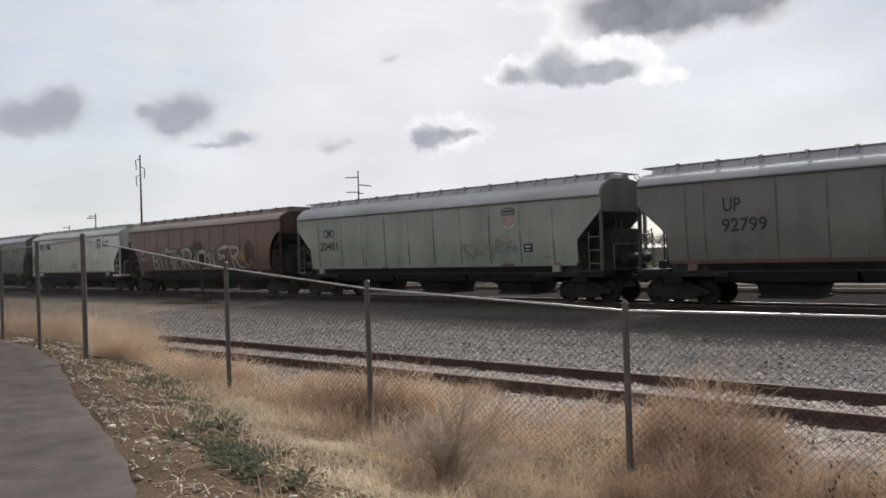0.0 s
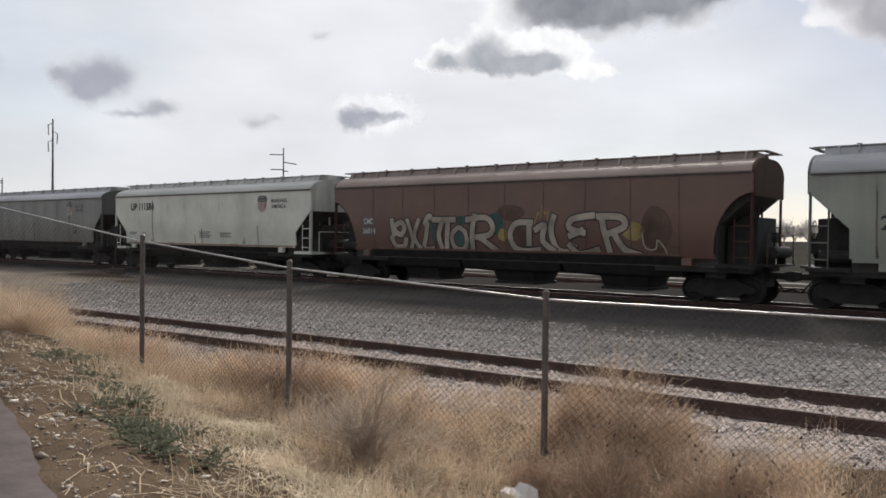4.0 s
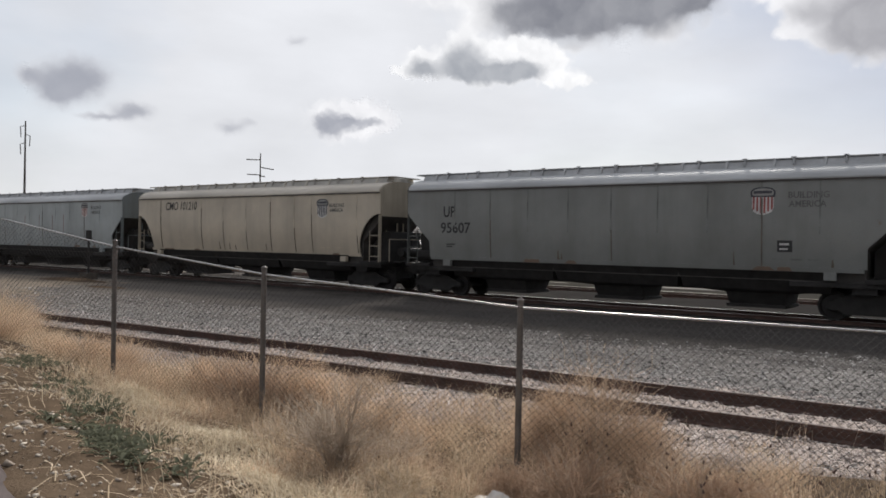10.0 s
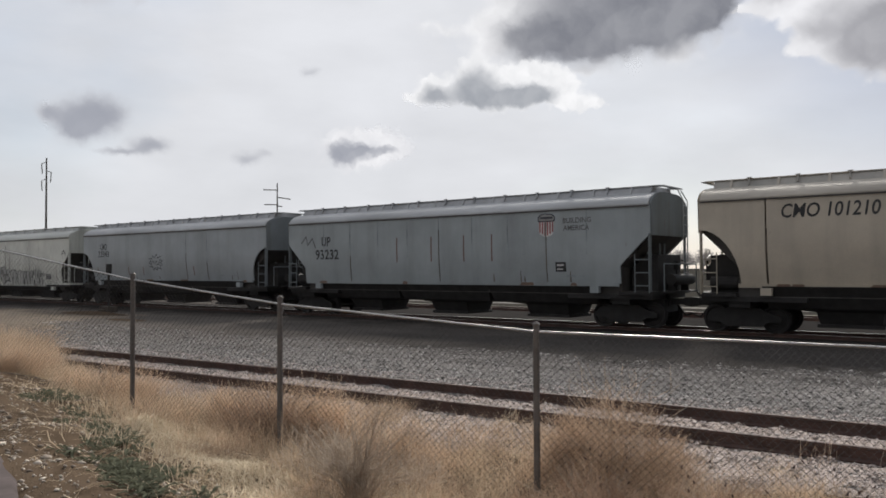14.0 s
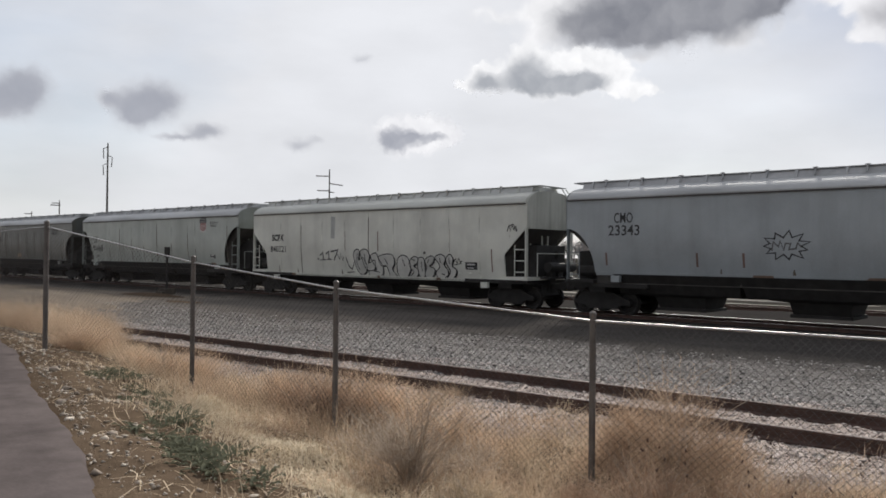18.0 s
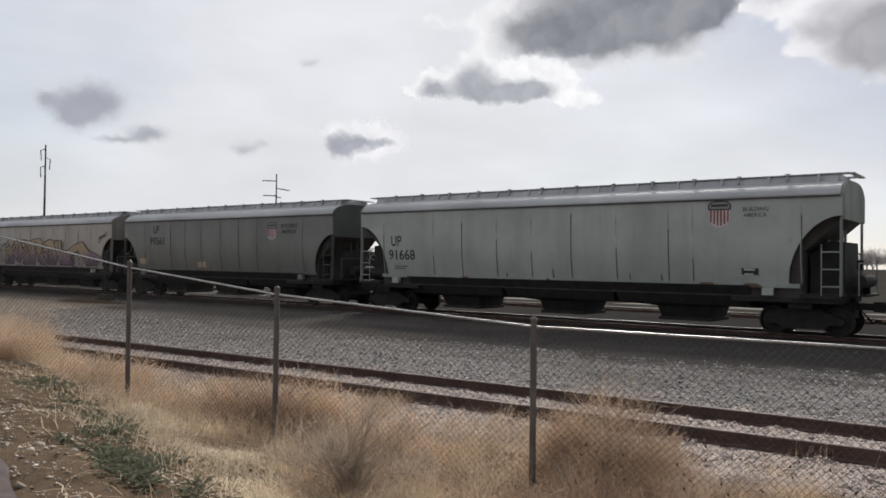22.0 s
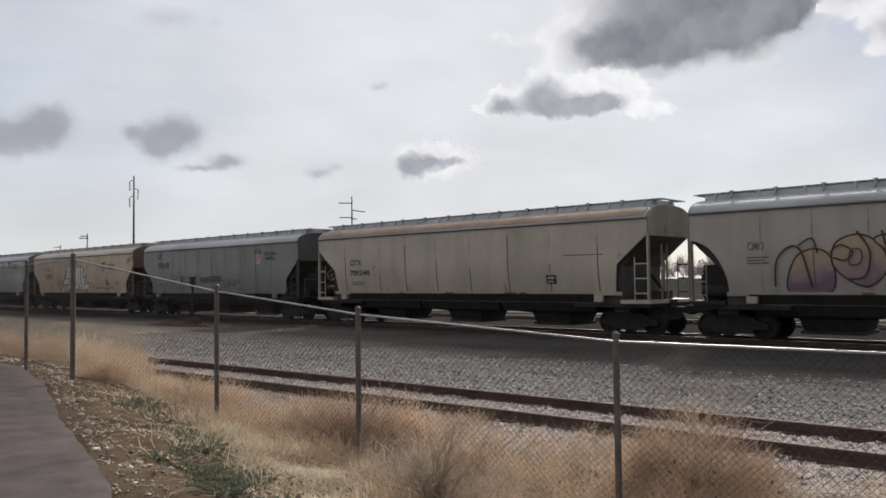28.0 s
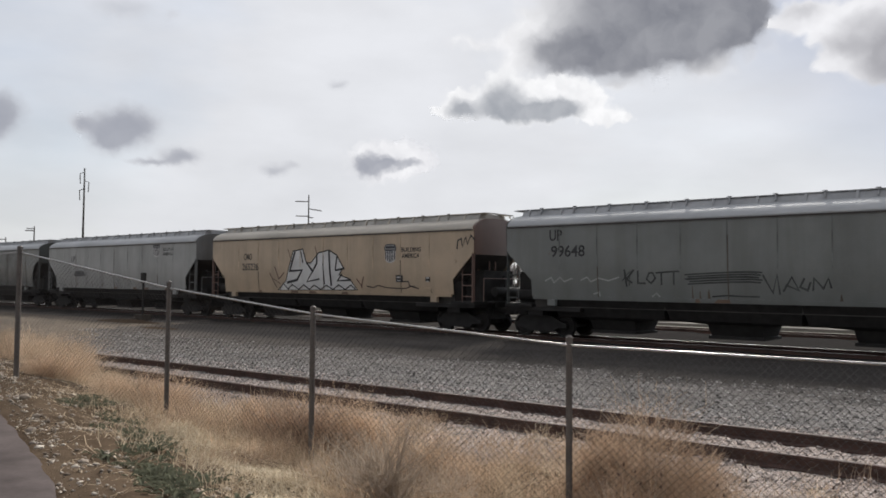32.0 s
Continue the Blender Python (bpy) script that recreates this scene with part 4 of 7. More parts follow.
        part("rust_stain", Geo().add([(x, -SIDE - 0.003, z), (x + w, -SIDE - 0.003, z), (x + w * 0.7, -SIDE - 0.003, z + t * 0.6), (x + w * 0.6, -SIDE - 0.003, z + t), (x + w * 0.2, -SIDE - 0.003, z + t * 0.8)], [(0, 1, 2, 3, 4)]), M_SEAM, car)
    for k in range(3):      # small stencilled lines, too small to read
        x = h - 2.6 - 0.5 * k
        part("data_line", Geo().box(x, x + 0.34, -SIDE - 0.005, -SIDE - 0.001, sill + 0.22, sill + 0.27), SEAM[paint.name], car)
    part("center_sill", Geo().box(-h - 0.1, h + 0.1, -0.27, 0.27, 0.72, 1.25), gear, car)
    # three hopper bays with their outlet gates
    pitch = min(4.5, (h - 1.15 - 1.3 - 1.6) * 1.0)
    fs = [(3, 2, 1, 0), (12, 13, 14, 15)] + [(4 * k + i, 4 * k + (i + 1) % 4, 4 * k + 4 + (i + 1) % 4, 4 * k + 4 + i) for k in (0, 1, 2) for i in range(4)]
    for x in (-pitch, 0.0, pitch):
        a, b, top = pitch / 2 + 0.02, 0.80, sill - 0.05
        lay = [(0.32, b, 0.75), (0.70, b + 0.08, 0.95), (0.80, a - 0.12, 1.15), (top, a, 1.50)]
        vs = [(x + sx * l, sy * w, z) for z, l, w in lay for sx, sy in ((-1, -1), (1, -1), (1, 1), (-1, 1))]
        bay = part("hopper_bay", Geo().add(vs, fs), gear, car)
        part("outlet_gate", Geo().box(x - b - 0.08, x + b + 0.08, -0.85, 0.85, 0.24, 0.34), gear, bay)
    # plain dark blocks stand in for the dark mass at the car's ends
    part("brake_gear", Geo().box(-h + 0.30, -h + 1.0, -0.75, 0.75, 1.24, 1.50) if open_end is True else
         Geo().slab([(-h + 1.0, 1.24), (-h + 0.10, 1.24), (-h + 0.10, ct - 0.75), (-h + 0.55, ct - 0.72), (-h + 1.0, ck - 0.10)], -0.85, 1.15).tube((-h + 0.2, -1.05, 1.55), (-h + 1.05, -1.05, 1.55), 0.2, 12), gear, car, "dark block and brake cylinder at the car's end")
    for s in (-1, 1):
        part("draft_box", Geo().box(s * (h - 0.52) - 0.58, s * (h - 0.52) + 0.58, -0.62, 0.62, 0.52, 0.97), gear, car)
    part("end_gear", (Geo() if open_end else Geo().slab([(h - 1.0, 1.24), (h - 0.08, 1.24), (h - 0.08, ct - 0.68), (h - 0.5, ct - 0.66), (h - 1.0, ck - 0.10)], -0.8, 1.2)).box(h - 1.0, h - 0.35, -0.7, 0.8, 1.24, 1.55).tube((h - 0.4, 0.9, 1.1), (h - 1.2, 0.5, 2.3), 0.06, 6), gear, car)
    link_mesh("air_tank", ME_TANK, gear, car, m=pose(-h + 2.3, -0.3, 1.45, 0, 0, 0))
    if not open_end:
        part("brake_stand", Geo().box(-h - 0.30, -h - 0.06, -0.15, 0.55, 1.60, 2.25).tube((-h - 0.18, 0.2, 1.24), (-h - 0.18, 0.2, 1.62), 0.05, 8).tube((-h - 0.22, 0.75, 1.55), (-h - 0.22, 1.40, 1.55), 0.17, 12)
             .box(-h - 0.40, -h + 0.06, -0.75, 1.45, 1.18, 1.24), gear, car, "dark brake housing on the car's end")
        part("reservoir", Geo().tube((h + 0.26, -0.55, 1.62), (h + 0.26, 1.25, 1.62), 0.19, 14), gear, car, "dark air reservoir on the car's end")
        part("reservoir_bracket", Geo().box(h + 0.04, h + 0.30, -0.30, -0.22, 1.24, 1.46).box(h + 0.04, h + 0.30, 0.90, 0.98, 1.24, 1.46).box(h + 0.04, h + 0.48, -0.75, 1.40, 1.18, 1.24), gear, car)
        part("retainer_valve", Geo().box(h + 0.05, h + 0.20, 0.25, 0.50, 1.95, 2.25).tube((h + 0.10, 0.37, 1.24), (h + 0.10, 0.37, 1.95), 0.03, 8), gear, car)
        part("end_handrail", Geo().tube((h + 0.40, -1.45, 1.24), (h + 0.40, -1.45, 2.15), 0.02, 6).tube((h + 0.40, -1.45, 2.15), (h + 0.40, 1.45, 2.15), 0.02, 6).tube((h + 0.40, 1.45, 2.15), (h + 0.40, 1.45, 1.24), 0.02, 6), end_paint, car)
    link_mesh("brake_wheel", ME_BRAKEWHEEL, trim, car, m=pose(-h - 0.02, -0.75, 2.35))
    return car


def bars(cx, cz, parent, n=3, w=0.7, material=M_FADED):
    """Small stencilled data lines, too small to read."""
    for k in range(n):
        part("data_line", Geo().box(cx - w / 2, cx + w / 2 - 0.12 * (k % 2), -SIDE - 0.006, -SIDE - 0.002, cz - 0.09 * k - 0.022, cz - 0.09 * k + 0.022), material, parent)


def data_box(cx, cz, parent, w=0.42, h=0.34):
    b = part("data_panel", Geo().box(cx - w / 2, cx + w / 2, -SIDE - 0.006, -SIDE - 0.002, cz - h / 2, cz + h / 2), M_BLACK, parent, "black stencilled data panel")
    part("panel_line", Geo().box(cx - w * 0.35, cx + w * 0.3, -SIDE - 0.010, -SIDE - 0.007, cz + 0.03, cz + 0.09), M_WHITE, b)
    part("panel_line", Geo().box(cx - w * 0.35, cx + w * 0.2, -SIDE - 0.010, -SIDE - 0.007, cz - 0.10, cz - 0.06), M_WHITE, b)


SEAM, END_SHADED = {}, {}


def paint(name, color, rust=0.3, dirt=0.4):
    m = car_paint(name, color, rust, dirt)
    SEAM[m.name] = plain(name + "_seam", tuple((0.74 + 0.12 * (sum(color) > 1.4)) * c for c in color), 0.6, 0.0, 0.4, 1.5, 0.1)
    pale = min(1.0, max(0.0, (sum(color) / 3 - 0.40) / 0.18))        # end paint is rustier and darkened for shade, less so on pale cars
    END_SHADED[m.name] = car_paint(name + "_end", tuple((0.50 + 0.28 * pale) * c for c in color), 0.6, 0.9, rough=0.75)
    END_SHADED[m.name].node_tree.nodes["Principled BSDF"].inputs["Specular IOR Level"].default_value = 0.15
    return m


P_GREEN = paint("paint_grey_green", (0.215, 0.21, 0.185), 0.45, 0.6)
P_SAGE = paint("paint_sage_grey", (0.39, 0.415, 0.36), 0.3, 0.45)
P_BROWN = paint("paint_red_brown", (0.19, 0.105, 0.082), 0.3, 0.5)
P_WHITE = paint("paint_white", (0.84, 0.86, 0.78), 0.1, 0.2)
P_GREY = paint("paint_mid_grey", (0.245, 0.255, 0.248), 0.3, 0.45)
P_TAN = paint("paint_tan", (0.63, 0.555, 0.445), 0.25, 0.35)
P_RUST = car_paint("rusty_paint", (0.24, 0.155, 0.11), 0.8, 0.4)
P_RUSTBAND = car_paint("rusty_roof_edge", (0.47, 0.335, 0.245), 0.7, 0.5, rough=0.7)
M_SEAM = plain("stained_seam", (0.15, 0.125, 0.10), 0.7, 0.0, 0.4, 2.0, 0.2)
# dark tone that stands for shade on slope sheets and under the eaves
M_SHADED = plain("shaded_steel", (0.075, 0.069, 0.064), 0.8, 0.0, 0.4, 1.2, 0.2)
P_BLUE = paint("paint_pale_blue_grey", (0.40, 0.445, 0.46), 0.2, 0.4)
P_SLATE = paint("paint_blue_grey", (0.415, 0.455, 0.48), 0.15, 0.35)
P_OFFWHITE = paint("paint_off_white", (0.80, 0.81, 0.745), 0.2, 0.25)
P_LIGHT = paint("paint_light_green_grey", (0.50, 0.54, 0.51), 0.25, 0.35)
P_DARK = paint("paint_dark_grey", (0.225, 0.232, 0.222), 0.4, 0.5)
P_BEIGE = paint("paint_beige", (0.50, 0.46, 0.415), 0.2, 0.35)
P_CREAM = paint("paint_cream", (0.59, 0.53, 0.435), 0.45, 0.4)
P_DKGREEN = paint("paint_dark_green_grey", (0.235, 0.25, 0.242), 0.35, 0.5)
P_ORANGE = paint("paint_orange_tan", (0.62, 0.485, 0.345), 0.4, 0.4)
P_PALE = paint("paint_pale_grey", (0.43, 0.44, 0.435), 0.25, 0.5)
R_GREY = plain("roof_galvanised", (0.44, 0.45, 0.46), 0.65, 0.2, 0.25, 0.8, 0.2, (0.3, 1, 1))
R_BROWN = plain("roof_brown", (0.34, 0.27, 0.235), 0.65, 0.1, 0.25, 0.8, 0.2, (0.3, 1, 1))
R_WHITE = plain("roof_white", (0.50, 0.51, 0.48), 0.6, 0.1, 0.2, 0.8, 0.2, (0.3, 1, 1))
R_TAN = plain("roof_tan", (0.50, 0.46, 0.40), 0.65, 0.1, 0.25, 0.8, 0.2, (0.3, 1, 1))
M_SCRAWL = plain("worn_black_scrawl", (0.075, 0.08, 0.078), 0.7, 0.0, 0.4, 1.5, 0.1)
M_LINE = plain("faded_outline", (0.075, 0.058, 0.055), 0.7, 0.0, 0.4, 3.0, 0.1)
M_GREYSMEAR = plain("rubbed_grey", (0.42, 0.43, 0.42), 0.7, 0.0, 0.2, 2.0, 0.1)
M_BUBBLE = plain("spray_pale_grey", (0.55, 0.55, 0.52), 0.6, 0.0, 0.2, 1.5, 0.1)
TROUGH = {m.name: plain("trough_" + m.name, c, 0.75, 0.0, 0.3, 0.9, 0.2) for m, c in ((R_GREY, (0.43, 0.44, 0.455)), (R_BROWN, (0.26, 0.215, 0.195)), (R_WHITE, (0.52, 0.53, 0.52)), (R_TAN, (0.43, 0.415, 0.385)))}
CARS = []


# car ahead of the first one in view, added for its shadow on the yard
CARS.append(hopper_car(7.5, 25.6, "grey ribbed covered hopper car", P_GREEN, R_GREY, ribs=even(10, -7, 7)))

c = hopper_car(-12.35, 6.0, "grey-green ribbed covered hopper car with rust along its sill", P_GREEN, R_GREY, ribs=even(11, -7.4, 7.4), trim=P_BROWN, cut_z=(3.4, 2.4), open_end=True, clear=((-6.75, -4.5), (4.3, 5.3)))
letters("UP", -5.82, 3.27, 0.44, c)
letters("92799", -5.44, 2.62, 0.44, c)
bars(-5.6, 2.0, c)
emblem(4.8, 3.4, c)
CARS.append(c)

c = hopper_car(-32.10, -13.81, "pale sage-grey ribbed covered hopper car", P_SAGE, R_GREY, ribs=even(10, -7.2, 7.0), eave=3.95, cut_z=(3.4, 2.35), clear=((-7.4, -5.7), (4.4, 5.4)))
letters("CMO", -6.53, 3.14, 0.42, c)
letters("20481", -6.59, 2.52, 0.42, c)
emblem(4.88, 3.32, c)
data_box(5.81, 2.11, c)
random.seed(21)
for k in range(16):      # a blotchy dark scrawl, worn away
    a, b = random.uniform(2.0, 4.8), random.uniform(1.75, 2.3)
    stroke([(a, b), (a + random.uniform(-0.2, 0.3), b + random.uniform(0.1, 0.4)), (a + random.uniform(0.1, 0.5), b + random.uniform(-0.1, 0.2)), (a + random.uniform(0.2, 0.6), b + random.uniform(0.0, 0.3))], c, M_GHOST, random.uniform(0.03, 0.07), y=-SIDE - 0.006 - 0.001 * k)
CARS.append(c)

c = hopper_car(-51.60, -33.66, "red-brown covered hopper car with large silver graffiti letters", P_BROWN, R_BROWN, ends="round", gear=M_STEEL, cut_z=(3.4, 2.5))
part("patch", Geo().box(-7.35, -6.5, -SIDE - 0.005, -SIDE - 0.001, 2.45, 2.80), M_FADED, c, "grey repainted patch")
part("patch", Geo().box(-7.35, -6.5, -SIDE - 0.005, -SIDE - 0.001, 2.05, 2.40), M_FADED, c, "grey repainted patch")
letters("CMO", -6.93, 2.62, 0.24, c, M_WHITE, 0.015, 0.8, y=-SIDE - 0.009)
letters("26014", -6.93, 2.22, 0.24, c, M_WHITE, 0.015, 0.62, y=-SIDE - 0.009)
sprayed([(-0.39, 2.91), (-0.01, 3.2), (0.64, 3.14), (0.89, 2.88), (0.46, 2.62), (-0.12, 2.68)], c, M_UMBER, y=-SIDE - 0.004, name="spray_cloud")
sprayed([(0.16, 2.1), (0.48, 2.61), (1.03, 2.51), (1.26, 2.07), (0.89, 1.61), (0.39, 1.69)], c, M_UMBER, y=-SIDE - 0.0045, name="spray_cloud")
sprayed([(-3.54, 2.17), (-3.41, 2.64), (-3.16, 2.55), (-3.05, 2.13), (-3.21, 1.71), (-3.43, 1.8)], c, M_TEAL, y=-SIDE - 0.004, name="spray_cloud")
sprayed([(-2.32, 1.92), (-2.2, 2.23), (-2.01, 2.17), (-1.92, 1.89), (-2.05, 1.62), (-2.23, 1.67)], c, M_TEAL, y=-SIDE - 0.004, name="spray_cloud")
sprayed([(-0.72, 2.52), (-0.52, 2.91), (-0.19, 2.83), (-0.05, 2.48), (-0.27, 2.13), (-0.57, 2.21)], c, M_TEAL, y=-SIDE - 0.005, name="spray_cloud")
sprayed([(-0.31, 2.09), (-0.18, 2.32), (0.05, 2.27), (0.14, 2.07), (-0.01, 1.87), (-0.22, 1.91)], c, M_OCHRE, y=-SIDE - 0.006, name="spray_cloud")
sprayed([(4.7, 2.25), (4.94, 2.56), (5.34, 2.49), (5.51, 2.22), (5.23, 1.95), (4.86, 2.01)], c, M_OCHRE, y=-SIDE - 0.004, name="spray_cloud")
sprayed([(5.36, 2.31), (5.68, 3.05), (6.23, 2.9), (6.46, 2.23), (6.09, 1.57), (5.59, 1.71)], c, M_UMBER, y=-SIDE - 0.004, name="spray_cloud")
sprayed([(-2.33, 2.64), (-2.12, 2.81), (-1.76, 2.77), (-1.62, 2.63), (-1.86, 2.48), (-2.19, 2.51)], c, M_TEAL, y=-SIDE - 0.0055, name="spray_cloud")
fat_letter([[(-5.6, 2.66), (-5.51, 2.05)], [(-5.41, 2.44), (-5.08, 2.56), (-4.9, 2.32), (-5.14, 2.06), (-5.41, 2.21)], [(-5.65, 1.95), (-5.42, 1.59), (-5, 1.6), (-4.85, 1.89)]], c, M_SILVER, M_BLACK, 0.22, -SIDE - 0.010)
fat_letter([[(-4.74, 2.66), (-4.49, 1.92), (-4.62, 1.49)], [(-4.13, 2.66), (-4.41, 1.97), (-4.08, 1.5)]], c, M_SILVER, M_BLACK, 0.19, -SIDE - 0.024)
fat_letter([[(-3.83, 2.51), (-3.64, 2.81), (-3.45, 2.73)], [(-3.69, 2.5), (-3.82, 1.93), (-3.95, 1.5), (-3.46, 1.51)]], c, M_SILVER, M_BLACK, 0.22, -SIDE - 0.010)
fat_letter([[(-3.35, 2.67), (-2.33, 2.67)], [(-2.93, 2.58), (-3.13, 2.04), (-3, 1.47)], [(-2.65, 2.5), (-2.78, 1.48)]], c, M_SILVER, M_BLACK, 0.22, -SIDE - 0.024)
fat_letter([[(-1.83, 2.2), (-2.15, 2.36), (-2.48, 2.05), (-2.38, 1.6), (-1.99, 1.52), (-1.78, 1.81), (-1.83, 2.2)]], c, M_SILVER, M_BLACK, 0.19, -SIDE - 0.010)
fat_letter([[(-1.36, 2.82), (-1.5, 2.07), (-1.5, 1.46)], [(-1.71, 2.67), (-0.85, 2.74), (-0.52, 2.43), (-0.68, 2.1), (-1.3, 2)], [(-1.1, 1.96), (-0.38, 1.5)]], c, M_SILVER, M_BLACK, 0.22, -SIDE - 0.024)
fat_letter([[(1.17, 2.55), (0.55, 2.53), (0.24, 2.14), (0.41, 1.63), (0.89, 1.5), (1.44, 1.56)], [(1.08, 2.53), (1.04, 1.78)]], c, M_SILVER, M_BLACK, 0.22, -SIDE - 0.010)
fat_letter([[(1.35, 2.3), (1.72, 2.45), (1.63, 1.89), (2.07, 1.54)]], c, M_SILVER, M_BLACK, 0.22, -SIDE - 0.024)
fat_letter([[(2.11, 2.77), (1.98, 2.25), (2.18, 1.63), (2.62, 1.51), (2.88, 1.74)]], c, M_SILVER, M_BLACK, 0.22, -SIDE - 0.010)
fat_letter([[(3.66, 2.79), (2.87, 2.67), (2.73, 2.36), (3.29, 2.19)], [(3.23, 2.28), (2.74, 2.08)], [(2.71, 1.76), (3.08, 1.44), (3.81, 1.61)]], c, M_SILVER, M_BLACK, 0.22, -SIDE - 0.024)
fat_letter([[(3.96, 2.79), (4.07, 2.19), (4.24, 1.51)], [(3.8, 2.75), (4.67, 2.72), (4.8, 2.41), (4.23, 2.17)], [(4.4, 2.2), (4.76, 1.65), (5.27, 1.47)]], c, M_SILVER, M_BLACK, 0.22, -SIDE - 0.010)
stroke([(1.31, 2.53), (1.47, 2.93), (1.58, 2.74), (1.61, 3.15), (1.74, 2.85), (1.88, 2.95), (1.85, 2.58)], c, M_OCHRE, 0.05)
stroke(curved([(5.42, 2.2), (5.51, 1.72), (5.86, 1.67), (5.95, 1.97), (6.2, 1.67), (6.25, 1.46)]), c, M_SILVER, 0.05)
CARS.append(c)

c = hopper_car(-69.85, -53.15, "clean white covered hopper car", P_WHITE, R_WHITE, trim=P_WHITE, light_ends=True)
letters("UP 111584", -5.53, 3.48, 0.42, c, M_BLACK, 0.04, 0.62)
part("rust_sill", Geo().box(-7.1, 7.1, -SIDE - 0.075, -SIDE - 0.058, 1.42, 1.50), P_RUSTBAND, c, "orange-brown rust along the sill")
emblem(4.94, 3.46, c)
slogan(6.15, 3.48, c)
bars(-6.5, 2.05, c, 2, 0.8)
bars(-5.4, 2.02, c, 2, 0.35)
bars(0.3, 2.1, c, 4, 1.0)
bars(2.0, 2.05, c, 3, 0.9)
CARS.append(c)

c = hopper_car(-88.86, -71.45, "mid-grey smooth-sided covered hopper car", P_GREY, R_GREY)
letters("UP", -6.65, 3.24, 0.42, c)
letters("95607", -6.36, 2.63, 0.42, c)
emblem(4.84, 3.46, c)
slogan(6.1, 3.5, c, M_FADED)
data_box(5.47, 2.13, c)
bars(-6.6, 2.0, c, 2, 0.4, M_BLACK)
CARS.append(c)

c = hopper_car(-107.53, -90.32, "tan ribbed covered hopper car", P_TAN, R_TAN, ends="round", ribs=(-6.6, -5.2, -3.3, -1.5, 0.2, 1.9, 3.5, 5.0, 6.3), trim=P_TAN, clear=((-6.6, -3.2), (4.6, 7.3)))
letters("CMO 101210", -4.85, 3.68, 0.42, c, M_BLACK, 0.015, 0.62, shear=0.18)
emblem(5.28, 3.44, c, M_NAVY)
slogan(6.14, 3.47, c, M_FADED, 0.80)
CARS.append(c)

c = hopper_car(-126.68, -109.14, "pale blue-grey covered hopper car", P_BLUE, R_GREY, ribs=())
letters("UP", -6.32, 3.24, 0.42, c)
letters("93232", -6.26, 2.67, 0.44, c)
emblem(4.89, 3.55, c)
slogan(6.1, 3.56, c, M_FADED)
data_box(5.44, 2.07, c)
stroke([(-7.9, 3.2), (-7.6, 3.5), (-7.5, 3.1), (-7.2, 3.4), (-7.0, 3.0)], c, M_FADED, 0.06)
for x in (-2.2, -0.4, 1.2, 2.5):
    part("rust_streak", Geo().box(x, x + 0.06, -SIDE - 0.004, -SIDE - 0.001, 2.3, 3.3), P_BROWN, c)
CARS.append(c)

c = hopper_car(-145.20, -128.30, "blue-grey covered hopper car with a dark scribble", P_SLATE, R_GREY, ends="round", ribs=(2.0, 3.8), arch=1.08, cut_z=(3.0, 2.1))
letters("CMO", -6.18, 3.40, 0.36, c, M_BLACK, 0.01)
letters("23343", -6.16, 2.97, 0.36, c, M_BLACK, 0.01)
random.seed(5)
star = []
for k in range(22):      # a spiky burst round a scribble
    a = 2 * math.pi * k / 22
    rr = random.uniform(0.92, 1.15) if k % 2 else random.uniform(0.60, 0.70)
    star.append((-0.80 + 0.68 * rr * math.cos(a), 2.42 + 0.42 * rr * math.sin(a)))
stroke(star + star[:1], c, M_BLACK, 0.045)
stroke([(-1.2, 2.3), (-1.15, 2.55), (-1.0, 2.4), (-0.95, 2.58), (-0.85, 2.3), (-0.8, 2.5), (-0.65, 2.5), (-0.7, 2.32), (-0.5, 2.34), (-0.45, 2.52), (-0.35, 2.4)], c, M_FADED, 0.05)
for x in (-6.9, -3.6, -2.1, 2.6):
    part("rust_streak", Geo().box(x, x + 0.07, -SIDE - 0.004, -SIDE - 0.001, 1.75, 2.2), P_BROWN, c)
CARS.append(c)

c = hopper_car(-164.42, -146.98, "off-white covered hopper car with black outlined graffiti", P_OFFWHITE, R_WHITE, sill=1.10, trim=P_OFFWHITE, ribs=(), eave=4.08, light_ends=True)
letters("SCFX", -6.63, 2.86, 0.34, c, M_BLACK, 0.05, 0.72, y=-SIDE - 0.009)
letters("840321", -6.64, 2.29, 0.32, c, M_BLACK, 0.02, 0.66)
